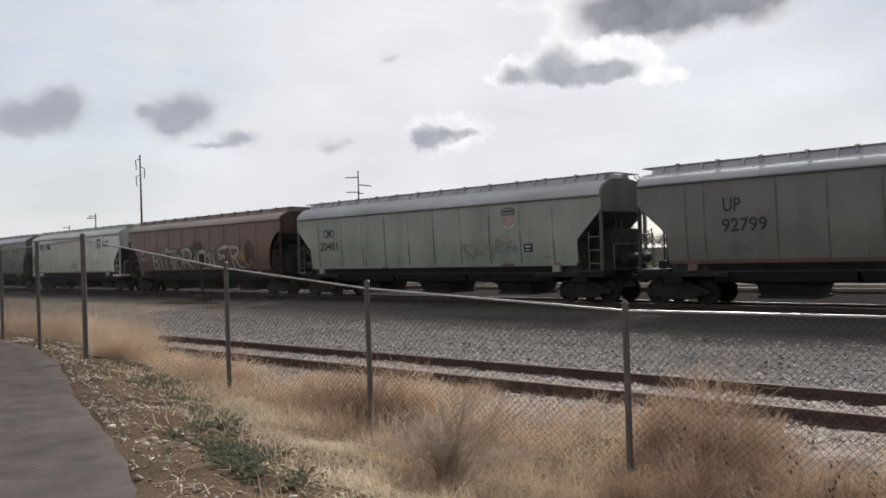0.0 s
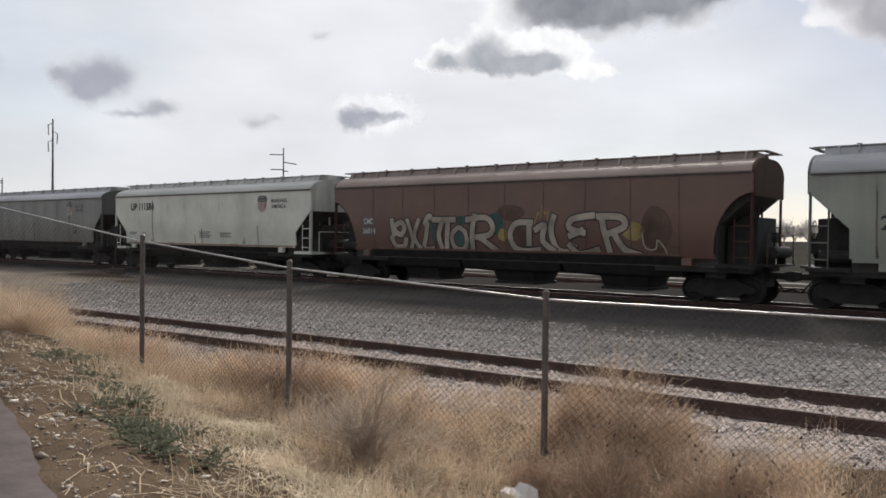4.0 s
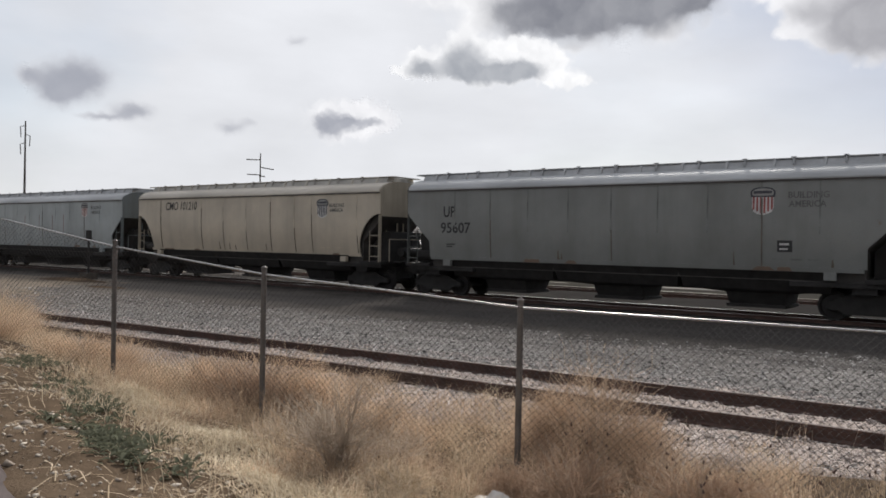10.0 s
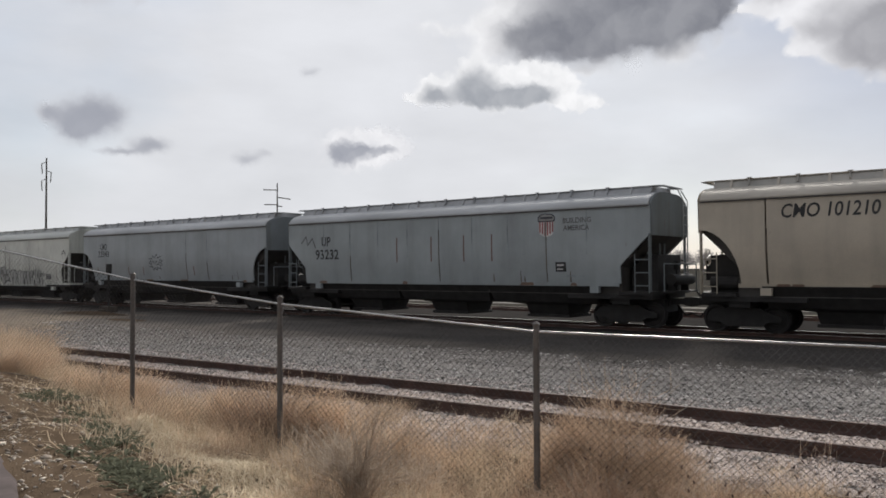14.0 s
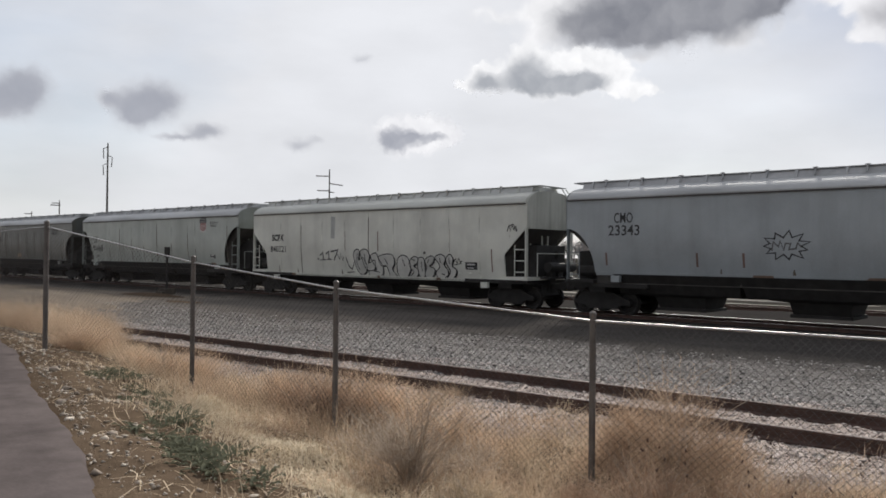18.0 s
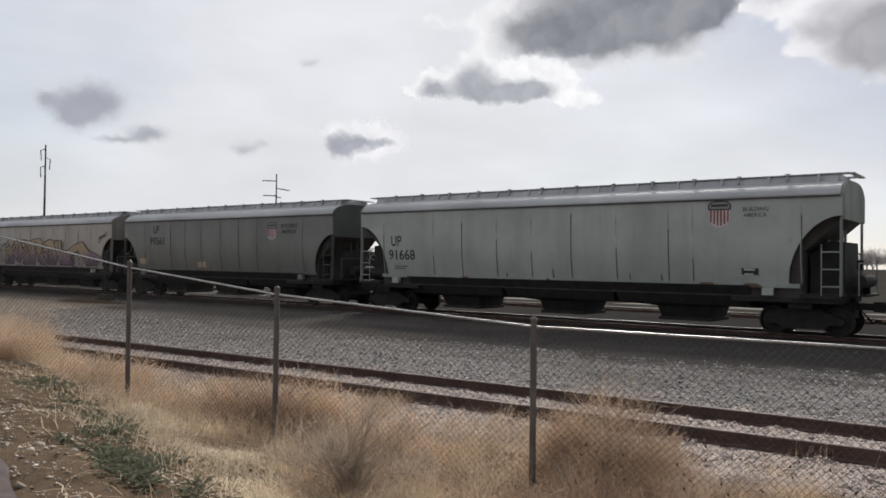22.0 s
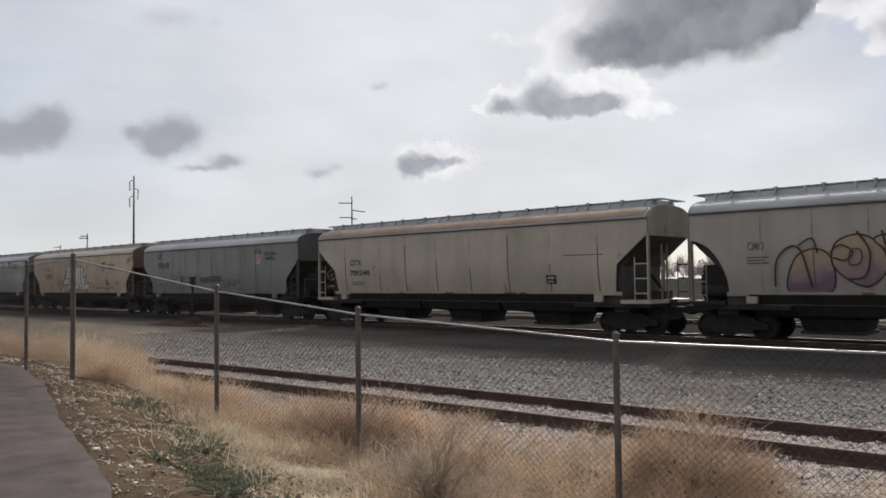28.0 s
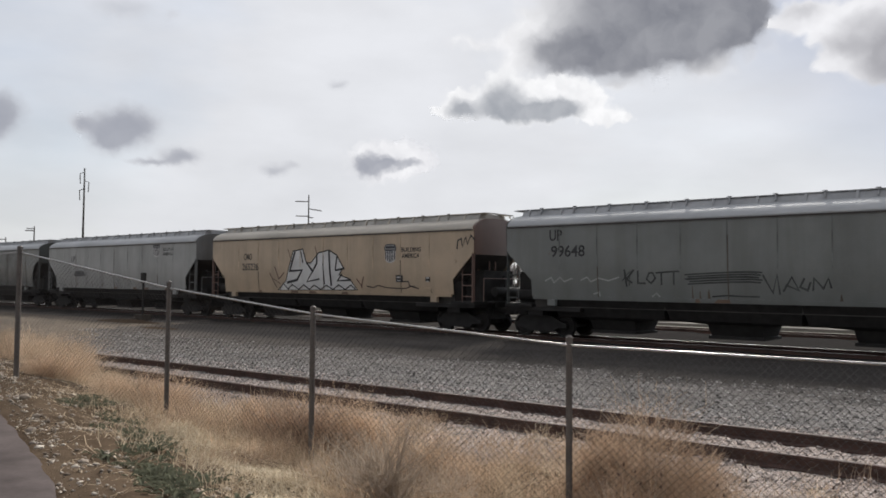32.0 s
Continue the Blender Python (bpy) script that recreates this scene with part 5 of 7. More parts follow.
BUBBLES = [[(-0.98, 2.07), (-0.78, 2.29), (-0.57, 2.2), (-0.65, 1.8), (-0.36, 1.9), (-0.1, 1.44), (-0.45, 1.12), (-0.78, 1.35), (-0.92, 1.75)],
           [(-0.52, 2.19), (-0.13, 2.29), (0.08, 2.01), (0, 1.67), (0.41, 1.81), (0.36, 1.39), (-0.13, 1.36), (-0.39, 1.78)],
           [(0.17, 2.01), (0.51, 2.13), (0.66, 1.88), (0.91, 1.54), (0.84, 1.16), (0.45, 1.06), (0.07, 1.07), (-0.02, 1.3), (0.51, 1.39), (0.23, 1.76)],
           [(0.66, 1.94), (1.13, 2.08), (1.56, 2.02), (1.64, 1.69), (1.49, 1.41), (1.76, 1.11), (1.37, 1.06), (1.15, 1.55), (0.82, 1.56)],
           [(1.79, 1.47), (1.85, 1.85), (2.15, 2.04), (2.5, 1.91), (2.62, 1.53), (2.43, 1.15), (2.09, 1.03), (1.85, 1.17)],
           [(2.55, 1.78), (2.83, 1.98), (3.07, 1.91), (3, 1.7), (2.8, 1.58), (3.07, 1.41), (2.94, 1.12), (2.59, 1.13), (2.77, 1.32), (2.59, 1.51)],
           [(3.09, 1.89), (3.39, 1.92), (3.45, 1.58), (3.4, 1.15), (3.16, 1.13), (3.04, 1.41)],
           [(3.48, 1.84), (3.82, 2.02), (4, 1.92), (3.89, 1.71), (3.72, 1.59), (4, 1.48), (3.93, 1.22), (3.66, 1.05), (3.42, 1.21), (3.55, 1.53)],
           [(4.06, 1.95), (4.4, 2.09), (4.63, 1.92), (4.53, 1.66), (4.73, 1.44), (4.67, 1.18), (4.23, 1.07), (4.06, 1.33), (4.3, 1.59)],
           [(4.65, 1.9), (4.86, 2.09), (5.04, 1.92), (4.98, 1.62), (5.2, 1.45), (5.04, 1.14), (4.69, 1.1), (4.87, 1.39), (4.71, 1.65)]]
for k, p in enumerate(BUBBLES):
    sprayed([(x + 0.05, z - 0.05) for x, z in p], c, M_BLACK, y=-SIDE - 0.010 - 0.001 * k, name="letter_shadow")
    sprayed(p, c, M_BUBBLE, M_BLACK, 0.045, y=-SIDE - 0.022 - 0.001 * k)
stroke([(2.18, 1.86), (2.27, 1.58)], c, M_BLACK, 0.04, y=-SIDE - 0.045)
stroke([(-0.23, 2.07), (-0.18, 1.69)], c, M_BLACK, 0.04, y=-SIDE - 0.045)
stroke([(1.07, 1.9), (1.23, 1.63)], c, M_BLACK, 0.04, y=-SIDE - 0.045)
stroke([(3.71, 1.87), (3.64, 1.73)], c, M_BLACK, 0.04, y=-SIDE - 0.045)
stroke([(4.32, 1.92), (4.36, 1.74)], c, M_BLACK, 0.04, y=-SIDE - 0.045)
stroke([(4.38, 1.28), (4.55, 1.24)], c, M_BLACK, 0.04, y=-SIDE - 0.045)
stroke([(3.28, 1.76), (3.29, 1.38)], c, M_BLACK, 0.04, y=-SIDE - 0.045)
stroke([(-0.7, 2.07), (-0.76, 1.66), (-0.6, 1.37)], c, M_BLACK, 0.04, y=-SIDE - 0.045)
stroke([(0.34, 1.31), (0.7, 1.27)], c, M_BLACK, 0.04, y=-SIDE - 0.045)
stroke([(2.72, 1.86), (2.89, 1.83)], c, M_BLACK, 0.04, y=-SIDE - 0.045)
stroke([(4.83, 1.92), (4.86, 1.7)], c, M_BLACK, 0.04, y=-SIDE - 0.045)
stroke([(-3.56, 1.82), (-3.48, 1.82)], c, M_BLACK, 0.06)
stroke([(-3.35, 2), (-3.16, 2.14), (-3.15, 1.78)], c, M_BLACK, 0.08)
stroke([(-3.35, 1.77), (-2.96, 1.78)], c, M_BLACK, 0.05)
stroke([(-2.91, 2.07), (-2.73, 2.19), (-2.73, 1.81)], c, M_BLACK, 0.08)
stroke([(-2.88, 1.8), (-2.56, 1.81)], c, M_BLACK, 0.05)
stroke([(-2.56, 2.18), (-2.07, 2.25), (-2.36, 1.79)], c, M_BLACK, 0.08)
stroke([(-2.13, 2.07), (-1.96, 1.82), (-1.88, 2.1), (-1.76, 1.77), (-1.68, 1.94)], c, M_BLACK, 0.045)
stroke([(-1.53, 1.89), (-1.35, 1.51), (-1.16, 1.35), (-0.98, 1.68)], c, M_BLACK, 0.05)
stroke([(-1.49, 1.21), (-1.02, 1.25)], c, M_BLACK, 0.05)
stroke([(5.04, 1.74), (5.16, 1.91), (5.22, 1.72), (5.34, 1.93), (5.4, 1.77), (5.49, 1.81)], c, M_BLACK, 0.045)
stroke([(5.08, 1.66), (5.47, 1.73)], c, M_BLACK, 0.035)
sprayed([(3.37, 2.15), (3.44, 2.21), (3.52, 2.15), (3.44, 2.09)], c, M_BLACK)
part("smear", Geo().add([(x, -SIDE - 0.004, z) for x, z in [(-2.56, 3.83), (-2.25, 3.82), (-2.3, 2.79), (-2.56, 2.8)]], [(0, 1, 2, 3)]), M_GREYSMEAR, c, "dull grey rub mark")
data_box(5.97, 1.63, c, 0.62, 0.30)
stroke([(7.81, 3), (7.88, 3.22), (7.95, 3.03), (8.02, 3.26), (8.12, 3.06), (8.22, 3.19), (8.27, 2.99)], c, M_BLACK, 0.04)
stroke([(7.84, 3.17), (8.08, 3.27), (8.24, 3.01)], c, M_FADED, 0.04)
for x in (-1.6, 0.6, 4.8, 7.0):
    part("rust_streak", Geo().box(x, x + 0.05, -SIDE - 0.004, -SIDE - 0.001, 2.2 if x != 7.0 else 1.4, 3.1 if x != 7.0 else 2.3), P_BROWN, c)
CARS.append(c)

c = hopper_car(-184.40, -165.82, "light green-grey ribbed covered hopper car", P_LIGHT, R_GREY, ends="round", arch=1.45, ribs=(-7.8, -5.4, -4.0, -2.4, -0.9, 0.7, 2.4, 4.2, 5.0, 7.0), trim=P_LIGHT, cut_z=(3.45, 2.5), clear=((-8.0, -6.1), (5.2, 8.2)))
letters("UP", -7.3, 2.88, 0.42, c)
data_box(6.75, 1.87, c, 0.5, 0.2)
letters("91668", -7.02, 2.32, 0.42, c)
emblem(5.85, 3.62, c)
slogan(6.93, 3.66, c, M_FADED, 0.68)
bars(-7.1, 1.85, c, 2)
CARS.append(c)

c = hopper_car(-202.80, -186.10, "dark grey ribbed covered hopper car", P_DARK, R_GREY, ends="round", ribs=(-6.3, -3.9, -2.6, -1.2, 0.4, 1.8, 3.2, 6.4), clear=((-6.0, -4.3), (3.7, 6.4)))
letters("UP", -5.22, 3.60, 0.42, c)
letters("99561", -5.13, 2.99, 0.42, c)
emblem(4.31, 3.40, c)
slogan(5.5, 3.5, c, M_BLACK)
part("patch", Geo().box(-6.9, -6.2, -SIDE - 0.005, -SIDE - 0.001, 1.75, 2.05), P_ORANGE, c, "orange rusty patch")
part("patch", Geo().box(-1.6, -0.9, -SIDE - 0.005, -SIDE - 0.001, 1.62, 1.9), P_ORANGE, c, "orange rusty patch")
CARS.append(c)

c = hopper_car(-221.00, -204.20, "beige covered hopper car with orange and violet graffiti", P_BEIGE, R_GREY, ends="round", trim=P_BEIGE)
letters("CMO", -6.25, 2.95, 0.26, c, M_FADED, 0.02)
bars(-6.2, 2.6, c, 3, 0.7)
shapes = [[(-5.31, 1.53), (-5.10, 2.52), (-4.54, 2.81), (-4.06, 2.52), (-4.10, 1.56)],
          [(-4.05, 2.41), (-3.91, 2.98), (-3.30, 3.18), (-2.76, 2.86), (-2.60, 2.20), (-3.11, 1.69), (-3.73, 1.96)],
          [(-2.92, 3.03), (-2.18, 3.17), (-1.67, 2.86), (-1.71, 1.66), (-2.65, 1.59), (-2.38, 2.42)],
          [(-1.67, 2.86), (-1.25, 3.13), (-0.28, 3.26), (0.20, 2.96), (0.14, 2.44), (-0.25, 2.12), (0.36, 1.52), (-0.38, 1.59), (-0.80, 2.11), (-1.06, 1.52), (-1.56, 1.56)],
          [(0.33, 2.86), (0.79, 3.11), (1.43, 3.14), (1.87, 2.75), (2.01, 2.05), (1.59, 1.58), (0.69, 1.56), (0.35, 2.13)],
          [(1.80, 3.08), (2.60, 3.07), (2.67, 2.50), (3.38, 2.46), (4.18, 2.80), (5.17, 3.02), (5.92, 2.47), (7.24, 2.12), (6.65, 1.61), (5.51, 1.54), (5.02, 2.09), (4.63, 2.46), (3.51, 2.05), (4.08, 1.98), (3.75, 1.54), (2.33, 1.60), (2.01, 2.25)]]
for k, s in enumerate(shapes):
    sprayed(s, c, M_FADE, M_LINE, 0.055, y=-SIDE - 0.006 - 0.008 * k, round_=(k != 5))
for a, b in ((-3.41, 2.53), (-2.02, 2.53), (-0.65, 2.81), (1.25, 2.34)):
    sprayed([(a - 0.15, b - 0.2), (a - 0.1, b + 0.2), (a + 0.15, b + 0.2), (a + 0.15, b - 0.15)], c, None, M_LINE, 0.04, y=-SIDE - 0.075)
stroke(curved([(-5.69, 1.72), (-5.59, 2.53), (-5.16, 2.91), (-4.86, 2.69), (-4.62, 1.68)]), c, M_LINE, 0.06, y=-SIDE - 0.070)
stroke(curved([(-4.94, 2.94), (-4.57, 3.12), (-4.42, 2.69)]), c, M_LINE, 0.05, y=-SIDE - 0.070)
stroke(curved([(-4.07, 2.69), (-3.79, 2.9), (-3.47, 2.69), (-3.67, 2.45), (-3.99, 2.53)]), c, M_LINE, 0.05, y=-SIDE - 0.070)
stroke(curved([(-3.34, 3.26), (-3.02, 2.69), (-3.15, 2.01), (-3.59, 1.9)]), c, M_LINE, 0.06, y=-SIDE - 0.070)
stroke(curved([(-2.7, 3.25), (-2.52, 2.69), (-2.09, 2.74), (-2.03, 3.17)]), c, M_LINE, 0.06, y=-SIDE - 0.070)
stroke(curved([(-2.03, 3.17), (-1.92, 2.56), (-1.38, 2.46), (-1.19, 2.78)]), c, M_LINE, 0.05, y=-SIDE - 0.070)
stroke(curved([(-1.53, 2.31), (-1.4, 1.96), (-1.68, 1.65)]), c, M_LINE, 0.05, y=-SIDE - 0.070)
stroke(curved([(-0.66, 2.83), (-0.75, 2.41), (-0.32, 2.09), (-0.19, 1.68)]), c, M_LINE, 0.06, y=-SIDE - 0.070)
stroke(curved([(0.01, 2.8), (0.16, 2.31), (0.47, 1.71)]), c, M_LINE, 0.05, y=-SIDE - 0.070)
stroke(curved([(0.4, 2.68), (0.75, 2.82), (1.04, 2.55), (0.78, 2.31), (0.49, 2.41)]), c, M_LINE, 0.05, y=-SIDE - 0.070)
stroke(curved([(0.92, 2.29), (1.05, 1.75)]), c, M_LINE, 0.05, y=-SIDE - 0.070)
stroke(curved([(2.31, 3.15), (2.29, 2.44), (2.83, 2.55)]), c, M_LINE, 0.06, y=-SIDE - 0.070)
stroke(curved([(2.77, 3.1), (2.69, 2.55)]), c, M_LINE, 0.05, y=-SIDE - 0.070)
stroke(curved([(3.03, 3.03), (2.96, 2.67)]), c, M_LINE, 0.05, y=-SIDE - 0.070)
stroke(curved([(3.74, 1.77), (3.89, 2.08), (4.24, 2.2)]), c, M_LINE, 0.06, y=-SIDE - 0.070)
stroke(curved([(7.02, 2.91), (7.15, 3.21), (7.32, 3.27), (7.25, 2.96)]), c, M_LINE, 0.06, y=-SIDE - 0.070)
stroke(curved([(7.3, 3.27), (7.66, 3.38), (7.89, 3.3)]), c, M_LINE, 0.06, y=-SIDE - 0.070)
stroke(curved([(7.4, 3.2), (7.97, 3.58)]), c, M_LINE, 0.05, y=-SIDE - 0.070)
CARS.append(c)

c = hopper_car(-240.58, -222.50, "cream ribbed covered hopper car with rusty roof edge", P_CREAM, R_GREY, ends="bevel", ribs=(-7.0, -4.6, -2.9, -1.0, 0.9, 2.9, 4.9, 7.0), trim=P_CREAM, cut_z=(3.52, 2.5), light_ends=True, open_end=True, clear=((-6.85, -5.15),))
part("reservoir", Geo().tube((-8.95, -0.6, 1.62), (-8.95, 1.2, 1.62), 0.2, 14).box(-8.8, -7.65, -0.8, 0.9, 1.24, 2.08), M_STEEL, c, "dark air reservoir on the end platform")
lift = [(y, 4.08 + (z - 4.0) * 0.857) for y, z in ROOF_HALF[2:8]]
part("rust_band", Geo().run([(-y - 0.012, z + 0.012) for y, z in lift] + [(-y + 0.01, z - 0.01) for y, z in reversed(lift)], -8.9, 8.9), P_RUSTBAND, c, "rust-brown band along the roof edge")
letters("CITX", -6.22, 2.88, 0.26, c, M_BLACK, 0.03, 0.80)
letters("700348", -5.96, 2.40, 0.26, c, M_BLACK, 0.03, 0.87)
bars(-6.12, 1.95, c, 2, 0.9)
bars(-4.94, 2.68, c, 2, 0.22)
stroke([(5.57, 2.88), (7.26, 2.87)], c, M_SEAM, 0.035)
data_box(4.95, 1.99, c, 0.46)
CARS.append(c)

c = hopper_car(-259.00, -242.30, "dark green-grey covered hopper car with faded scrawls", P_DKGREEN, R_GREY)
letters("UP", -6.2, 3.72, 0.40, c)
letters("99648", -5.70, 3.14, 0.42, c)
emblem(4.77, 3.42, c)
slogan(5.95, 3.42, c, M_BLACK, 0.95)
stroke([(-3.49, 2.45), (-3.42, 1.91)], c, M_SCRAWL, 0.07)
stroke([(-3.16, 2.45), (-3.42, 2.15), (-3.23, 2.03)], c, M_SCRAWL, 0.07)
stroke([(-3, 2.42), (-3.01, 2.01), (-2.75, 2.01)], c, M_SCRAWL, 0.06)
stroke([(-2.6, 2.36), (-2.69, 2.15), (-2.54, 2.01), (-2.38, 2.18), (-2.47, 2.36), (-2.6, 2.36)], c, M_SCRAWL, 0.06)
stroke([(-2.35, 2.36), (-1.95, 2.39)], c, M_SCRAWL, 0.06)
stroke([(-2.17, 2.36), (-2.17, 1.98)], c, M_SCRAWL, 0.06)
stroke([(-1.92, 2.39), (-1.57, 2.41)], c, M_SCRAWL, 0.06)
stroke([(-1.74, 2.39), (-1.75, 1.99)], c, M_SCRAWL, 0.06)
stroke([(-3.58, 2.09), (-3.29, 2.42), (-3.33, 1.94)], c, M_SCRAWL, 0.04)
stroke([(1.08, 2.28), (1.36, 1.75), (1.49, 2.3), (1.56, 1.73)], c, M_SCRAWL, 0.06)
stroke([(1.66, 1.81), (1.91, 2.23), (2.1, 1.84), (1.74, 1.99)], c, M_SCRAWL, 0.06)
stroke([(2.25, 2.18), (2.13, 1.94), (2.34, 1.84), (2.42, 2.07)], c, M_SCRAWL, 0.06)
stroke([(2.49, 1.85), (2.52, 2.2), (2.77, 1.9), (2.91, 2.2), (2.98, 1.93)], c, M_SCRAWL, 0.06)
for k in range(7):      # a scrawl painted over with dark strokes
    stroke([(x + 0.05 * ((k * 3) % 4), z - 0.05 * k + 0.03 * ((k * 5) % 3)) for x, z in [(-1.36, 2.3), (-0.67, 2.34), (0.02, 2.37), (0.56, 2.38), (0.9, 2.36)]], c, M_SCRAWL, 0.05, y=-SIDE - 0.006 - 0.001 * k)
stroke([(-6.66, 2.07), (-6.4, 2.2), (-6.29, 2.01), (-6.03, 2.2), (-5.85, 2.05), (-5.53, 2.17)], c, M_GREYSMEAR, 0.05)
stroke([(-5.17, 2.11), (-4.93, 2.21), (-4.79, 2.05), (-4.48, 2.18), (-4.11, 2.09), (-3.71, 2.21)], c, M_GREYSMEAR, 0.05)
stroke([(-4.69, 1.63), (-4.48, 1.69), (-4.45, 1.57)], c, M_GREYSMEAR, 0.05)
stroke([(-2.51, 1.58), (-2.35, 1.69), (-2.26, 1.58)], c, M_GREYSMEAR, 0.05)
stroke([(-0.48, 1.61), (-0.04, 1.65), (0.5, 1.63), (0.95, 1.63)], c, M_SCRAWL, 0.05)
CARS.append(c)

c = hopper_car(-278.20, -260.60, "tan covered hopper car with white and black graffiti", P_ORANGE, R_TAN, trim=P_ORANGE, end_paint=P_BROWN)
letters("CMO", -5.72, 3.19, 0.34, c, M_BLACK, 0.01)
letters("265238", -5.50, 2.68, 0.36, c, M_BLACK, 0.01, 0.62)
emblem(4.30, 3.20, c, M_NAVY)
slogan(5.5, 3.22, c)
data_box(4.81, 2.12, c, 0.40, 0.3)
data_box(6.41, 2.1, c, 0.25, 0.2)
sprayed([(-3.36, 1.53), (-2.7, 1.99), (-2.46, 2.63), (-2.15, 3.42), (-1.44, 3.5), (-1.17, 2.87), (-0.86, 2.82), (-0.31, 3.31), (0.41, 3.42), (0.95, 3.17), (1.37, 2.61), (1.09, 2.29), (1.78, 2.09), (2.24, 1.61)], c, M_SPRAYW, M_BLACK, 0.06, round_=False)
stroke([(-2.02, 3.34), (-2.38, 2.46), (-1.48, 2.5), (-1.85, 2.04), (-2.57, 1.91)], c, M_BLACK, 0.12, y=-SIDE - 0.016)
stroke([(-1.11, 2.83), (-0.72, 2.45), (-0.42, 2.82), (-0.43, 3.19)], c, M_BLACK, 0.1, y=-SIDE - 0.016)
stroke([(-0.72, 2.45), (-1.15, 1.96), (-0.28, 2.08)], c, M_BLACK, 0.08, y=-SIDE - 0.016)
stroke([(0.41, 3.34), (0.54, 1.81)], c, M_BLACK, 0.11, y=-SIDE - 0.016)
stroke([(0.95, 3.09), (0.85, 2.49), (1.43, 2.57)], c, M_BLACK, 0.09, y=-SIDE - 0.016)
stroke([(1.26, 2.29), (0.97, 2.01), (1.84, 2.05)], c, M_BLACK, 0.09, y=-SIDE - 0.016)
stroke([(-1.56, 3.37), (-1.42, 2.87)], c, M_BLACK, 0.07, y=-SIDE - 0.016)
stroke([(0, 2.82), (0.09, 1.88)], c, M_BLACK, 0.06, y=-SIDE - 0.016)
stroke([(-3.23, 1.58), (-2.9, 1.86), (-2.56, 1.59), (-2.24, 1.82), (-1.78, 1.58), (-1.4, 1.81), (-1.01, 1.59), (-0.65, 1.8), (-0.21, 1.6), (0.21, 1.8), (0.63, 1.61), (1.04, 1.83), (1.45, 1.62), (1.84, 1.82), (2.13, 1.63)], c, M_BLACK, 0.06, y=-SIDE - 0.016)
stroke([(-3.93, 2.37), (-3.43, 1.64), (-3.72, 2.11), (-3.17, 1.86)], c, P_BROWN, 0.06)
stroke([(-3.53, 2.67), (-3.24, 2.07), (-2.85, 2.37)], c, P_BROWN, 0.07)
stroke([(2.23, 2.1), (2.51, 1.79), (2.67, 2.21), (2.52, 1.71)], c, P_BROWN, 0.07)
stroke([(-0.56, 3.6), (-0.43, 3.27)], c, P_BROWN, 0.05)
stroke([(-2.54, 3.52), (-2.27, 2.92)], c, P_BROWN, 0.05)
stroke([(7.97, 3.34), (8.01, 3.66), (8.19, 3.72), (8.24, 3.41), (8.41, 3.78), (8.5, 3.5), (8.67, 3.85), (8.85, 3.67)], c, M_BLACK, 0.06)
stroke([(2.84, 1.79), (3.23, 1.72), (3.54, 1.83), (4.07, 1.73), (5.1, 1.7), (5.49, 1.8), (5.89, 1.71)], c, M_LINE, 0.05)
stroke([(5.04, 2), (5.34, 2), (5.39, 1.82), (5.69, 1.8)], c, M_BLACK, 0.05)
CARS.append(c)

c = hopper_car(-297.80, -279.80, "pale grey covered hopper car", P_PALE, R_GREY)
letters("UP", -5.4, 3.3, 0.4, c, M_FADED)
emblem(4.95, 3.7, c, M_NAVY)
slogan(6.2, 3.6, c, M_FADED)
sprayed([(-5.2, 2.2), (-5.0, 2.5), (-4.0, 2.5), (-3.8, 2.2)], c, M_FADED, name="spray_cloud")
CARS.append(c)

CARS.append(hopper_car(-316.8, -299.4, "mid-grey ribbed covered hopper car", P_GREY, R_GREY, ends="round", ribs=even(9, -6.5, 6.5)))
CARS.append(hopper_car(-335.6, -318.4, "pale grey covered hopper car", P_PALE, R_GREY))

for car in CARS:
    follow_side(car)

# ---- chain-link fence ----
# x, y, foot, top, radius of each post
POSTS = [(-27.0, 8.05, 0.86, 2.70, 0.032), (-24.0, 7.65, 0.88, 2.71, 0.032), (-21.0, 7.2, 0.89, 2.72, 0.032), (-18.0, 6.75, 0.90, 2.73, 0.032),
         (-15.0, 6.25, 0.90, 2.73, 0.032), (-12.25, 5.80, 0.90, 2.76, 0.038), (-9.22, 6.33, 0.42, 2.25, 0.032), (-6.60, 6.45, 0.15, 1.98, 0.032),
         (-3.53, 6.88, -0.07, 1.76, 0.032), (-0.32, 7.35, -0.10, 1.72, 0.040), (2.75, 7.75, -0.05, 1.70, 0.032), (5.8, 8.15, 0.0, 1.70, 0.032)]
fence = thing("chain_link_fence", "weathered galvanised chain-link fence with pipe posts and a bright top rail", "fence", m=pose(0, 0, 0))


def fence_y(x):
    return np.interp(x, [p[0] for p in POSTS], [p[1] for p in POSTS])


for x, y, z0, z1, r in POSTS:
    g = Geo().tube((x, y, z0 - 0.35), (x, y, z1), r, 14)
    ob = part("post", g, M_GALV, fence, smooth=False)
    cap = Geo().tube((x, y, z1), (x, y, z1 + 0.018), r * 1.12, 14).tube((x, y, z1 + 0.018), (x, y, z1 + 0.04), r * 1.05, 14, r * 0.35)
    part("post_cap", cap, M_GALVB if r > 0.039 else M_GALV, ob)
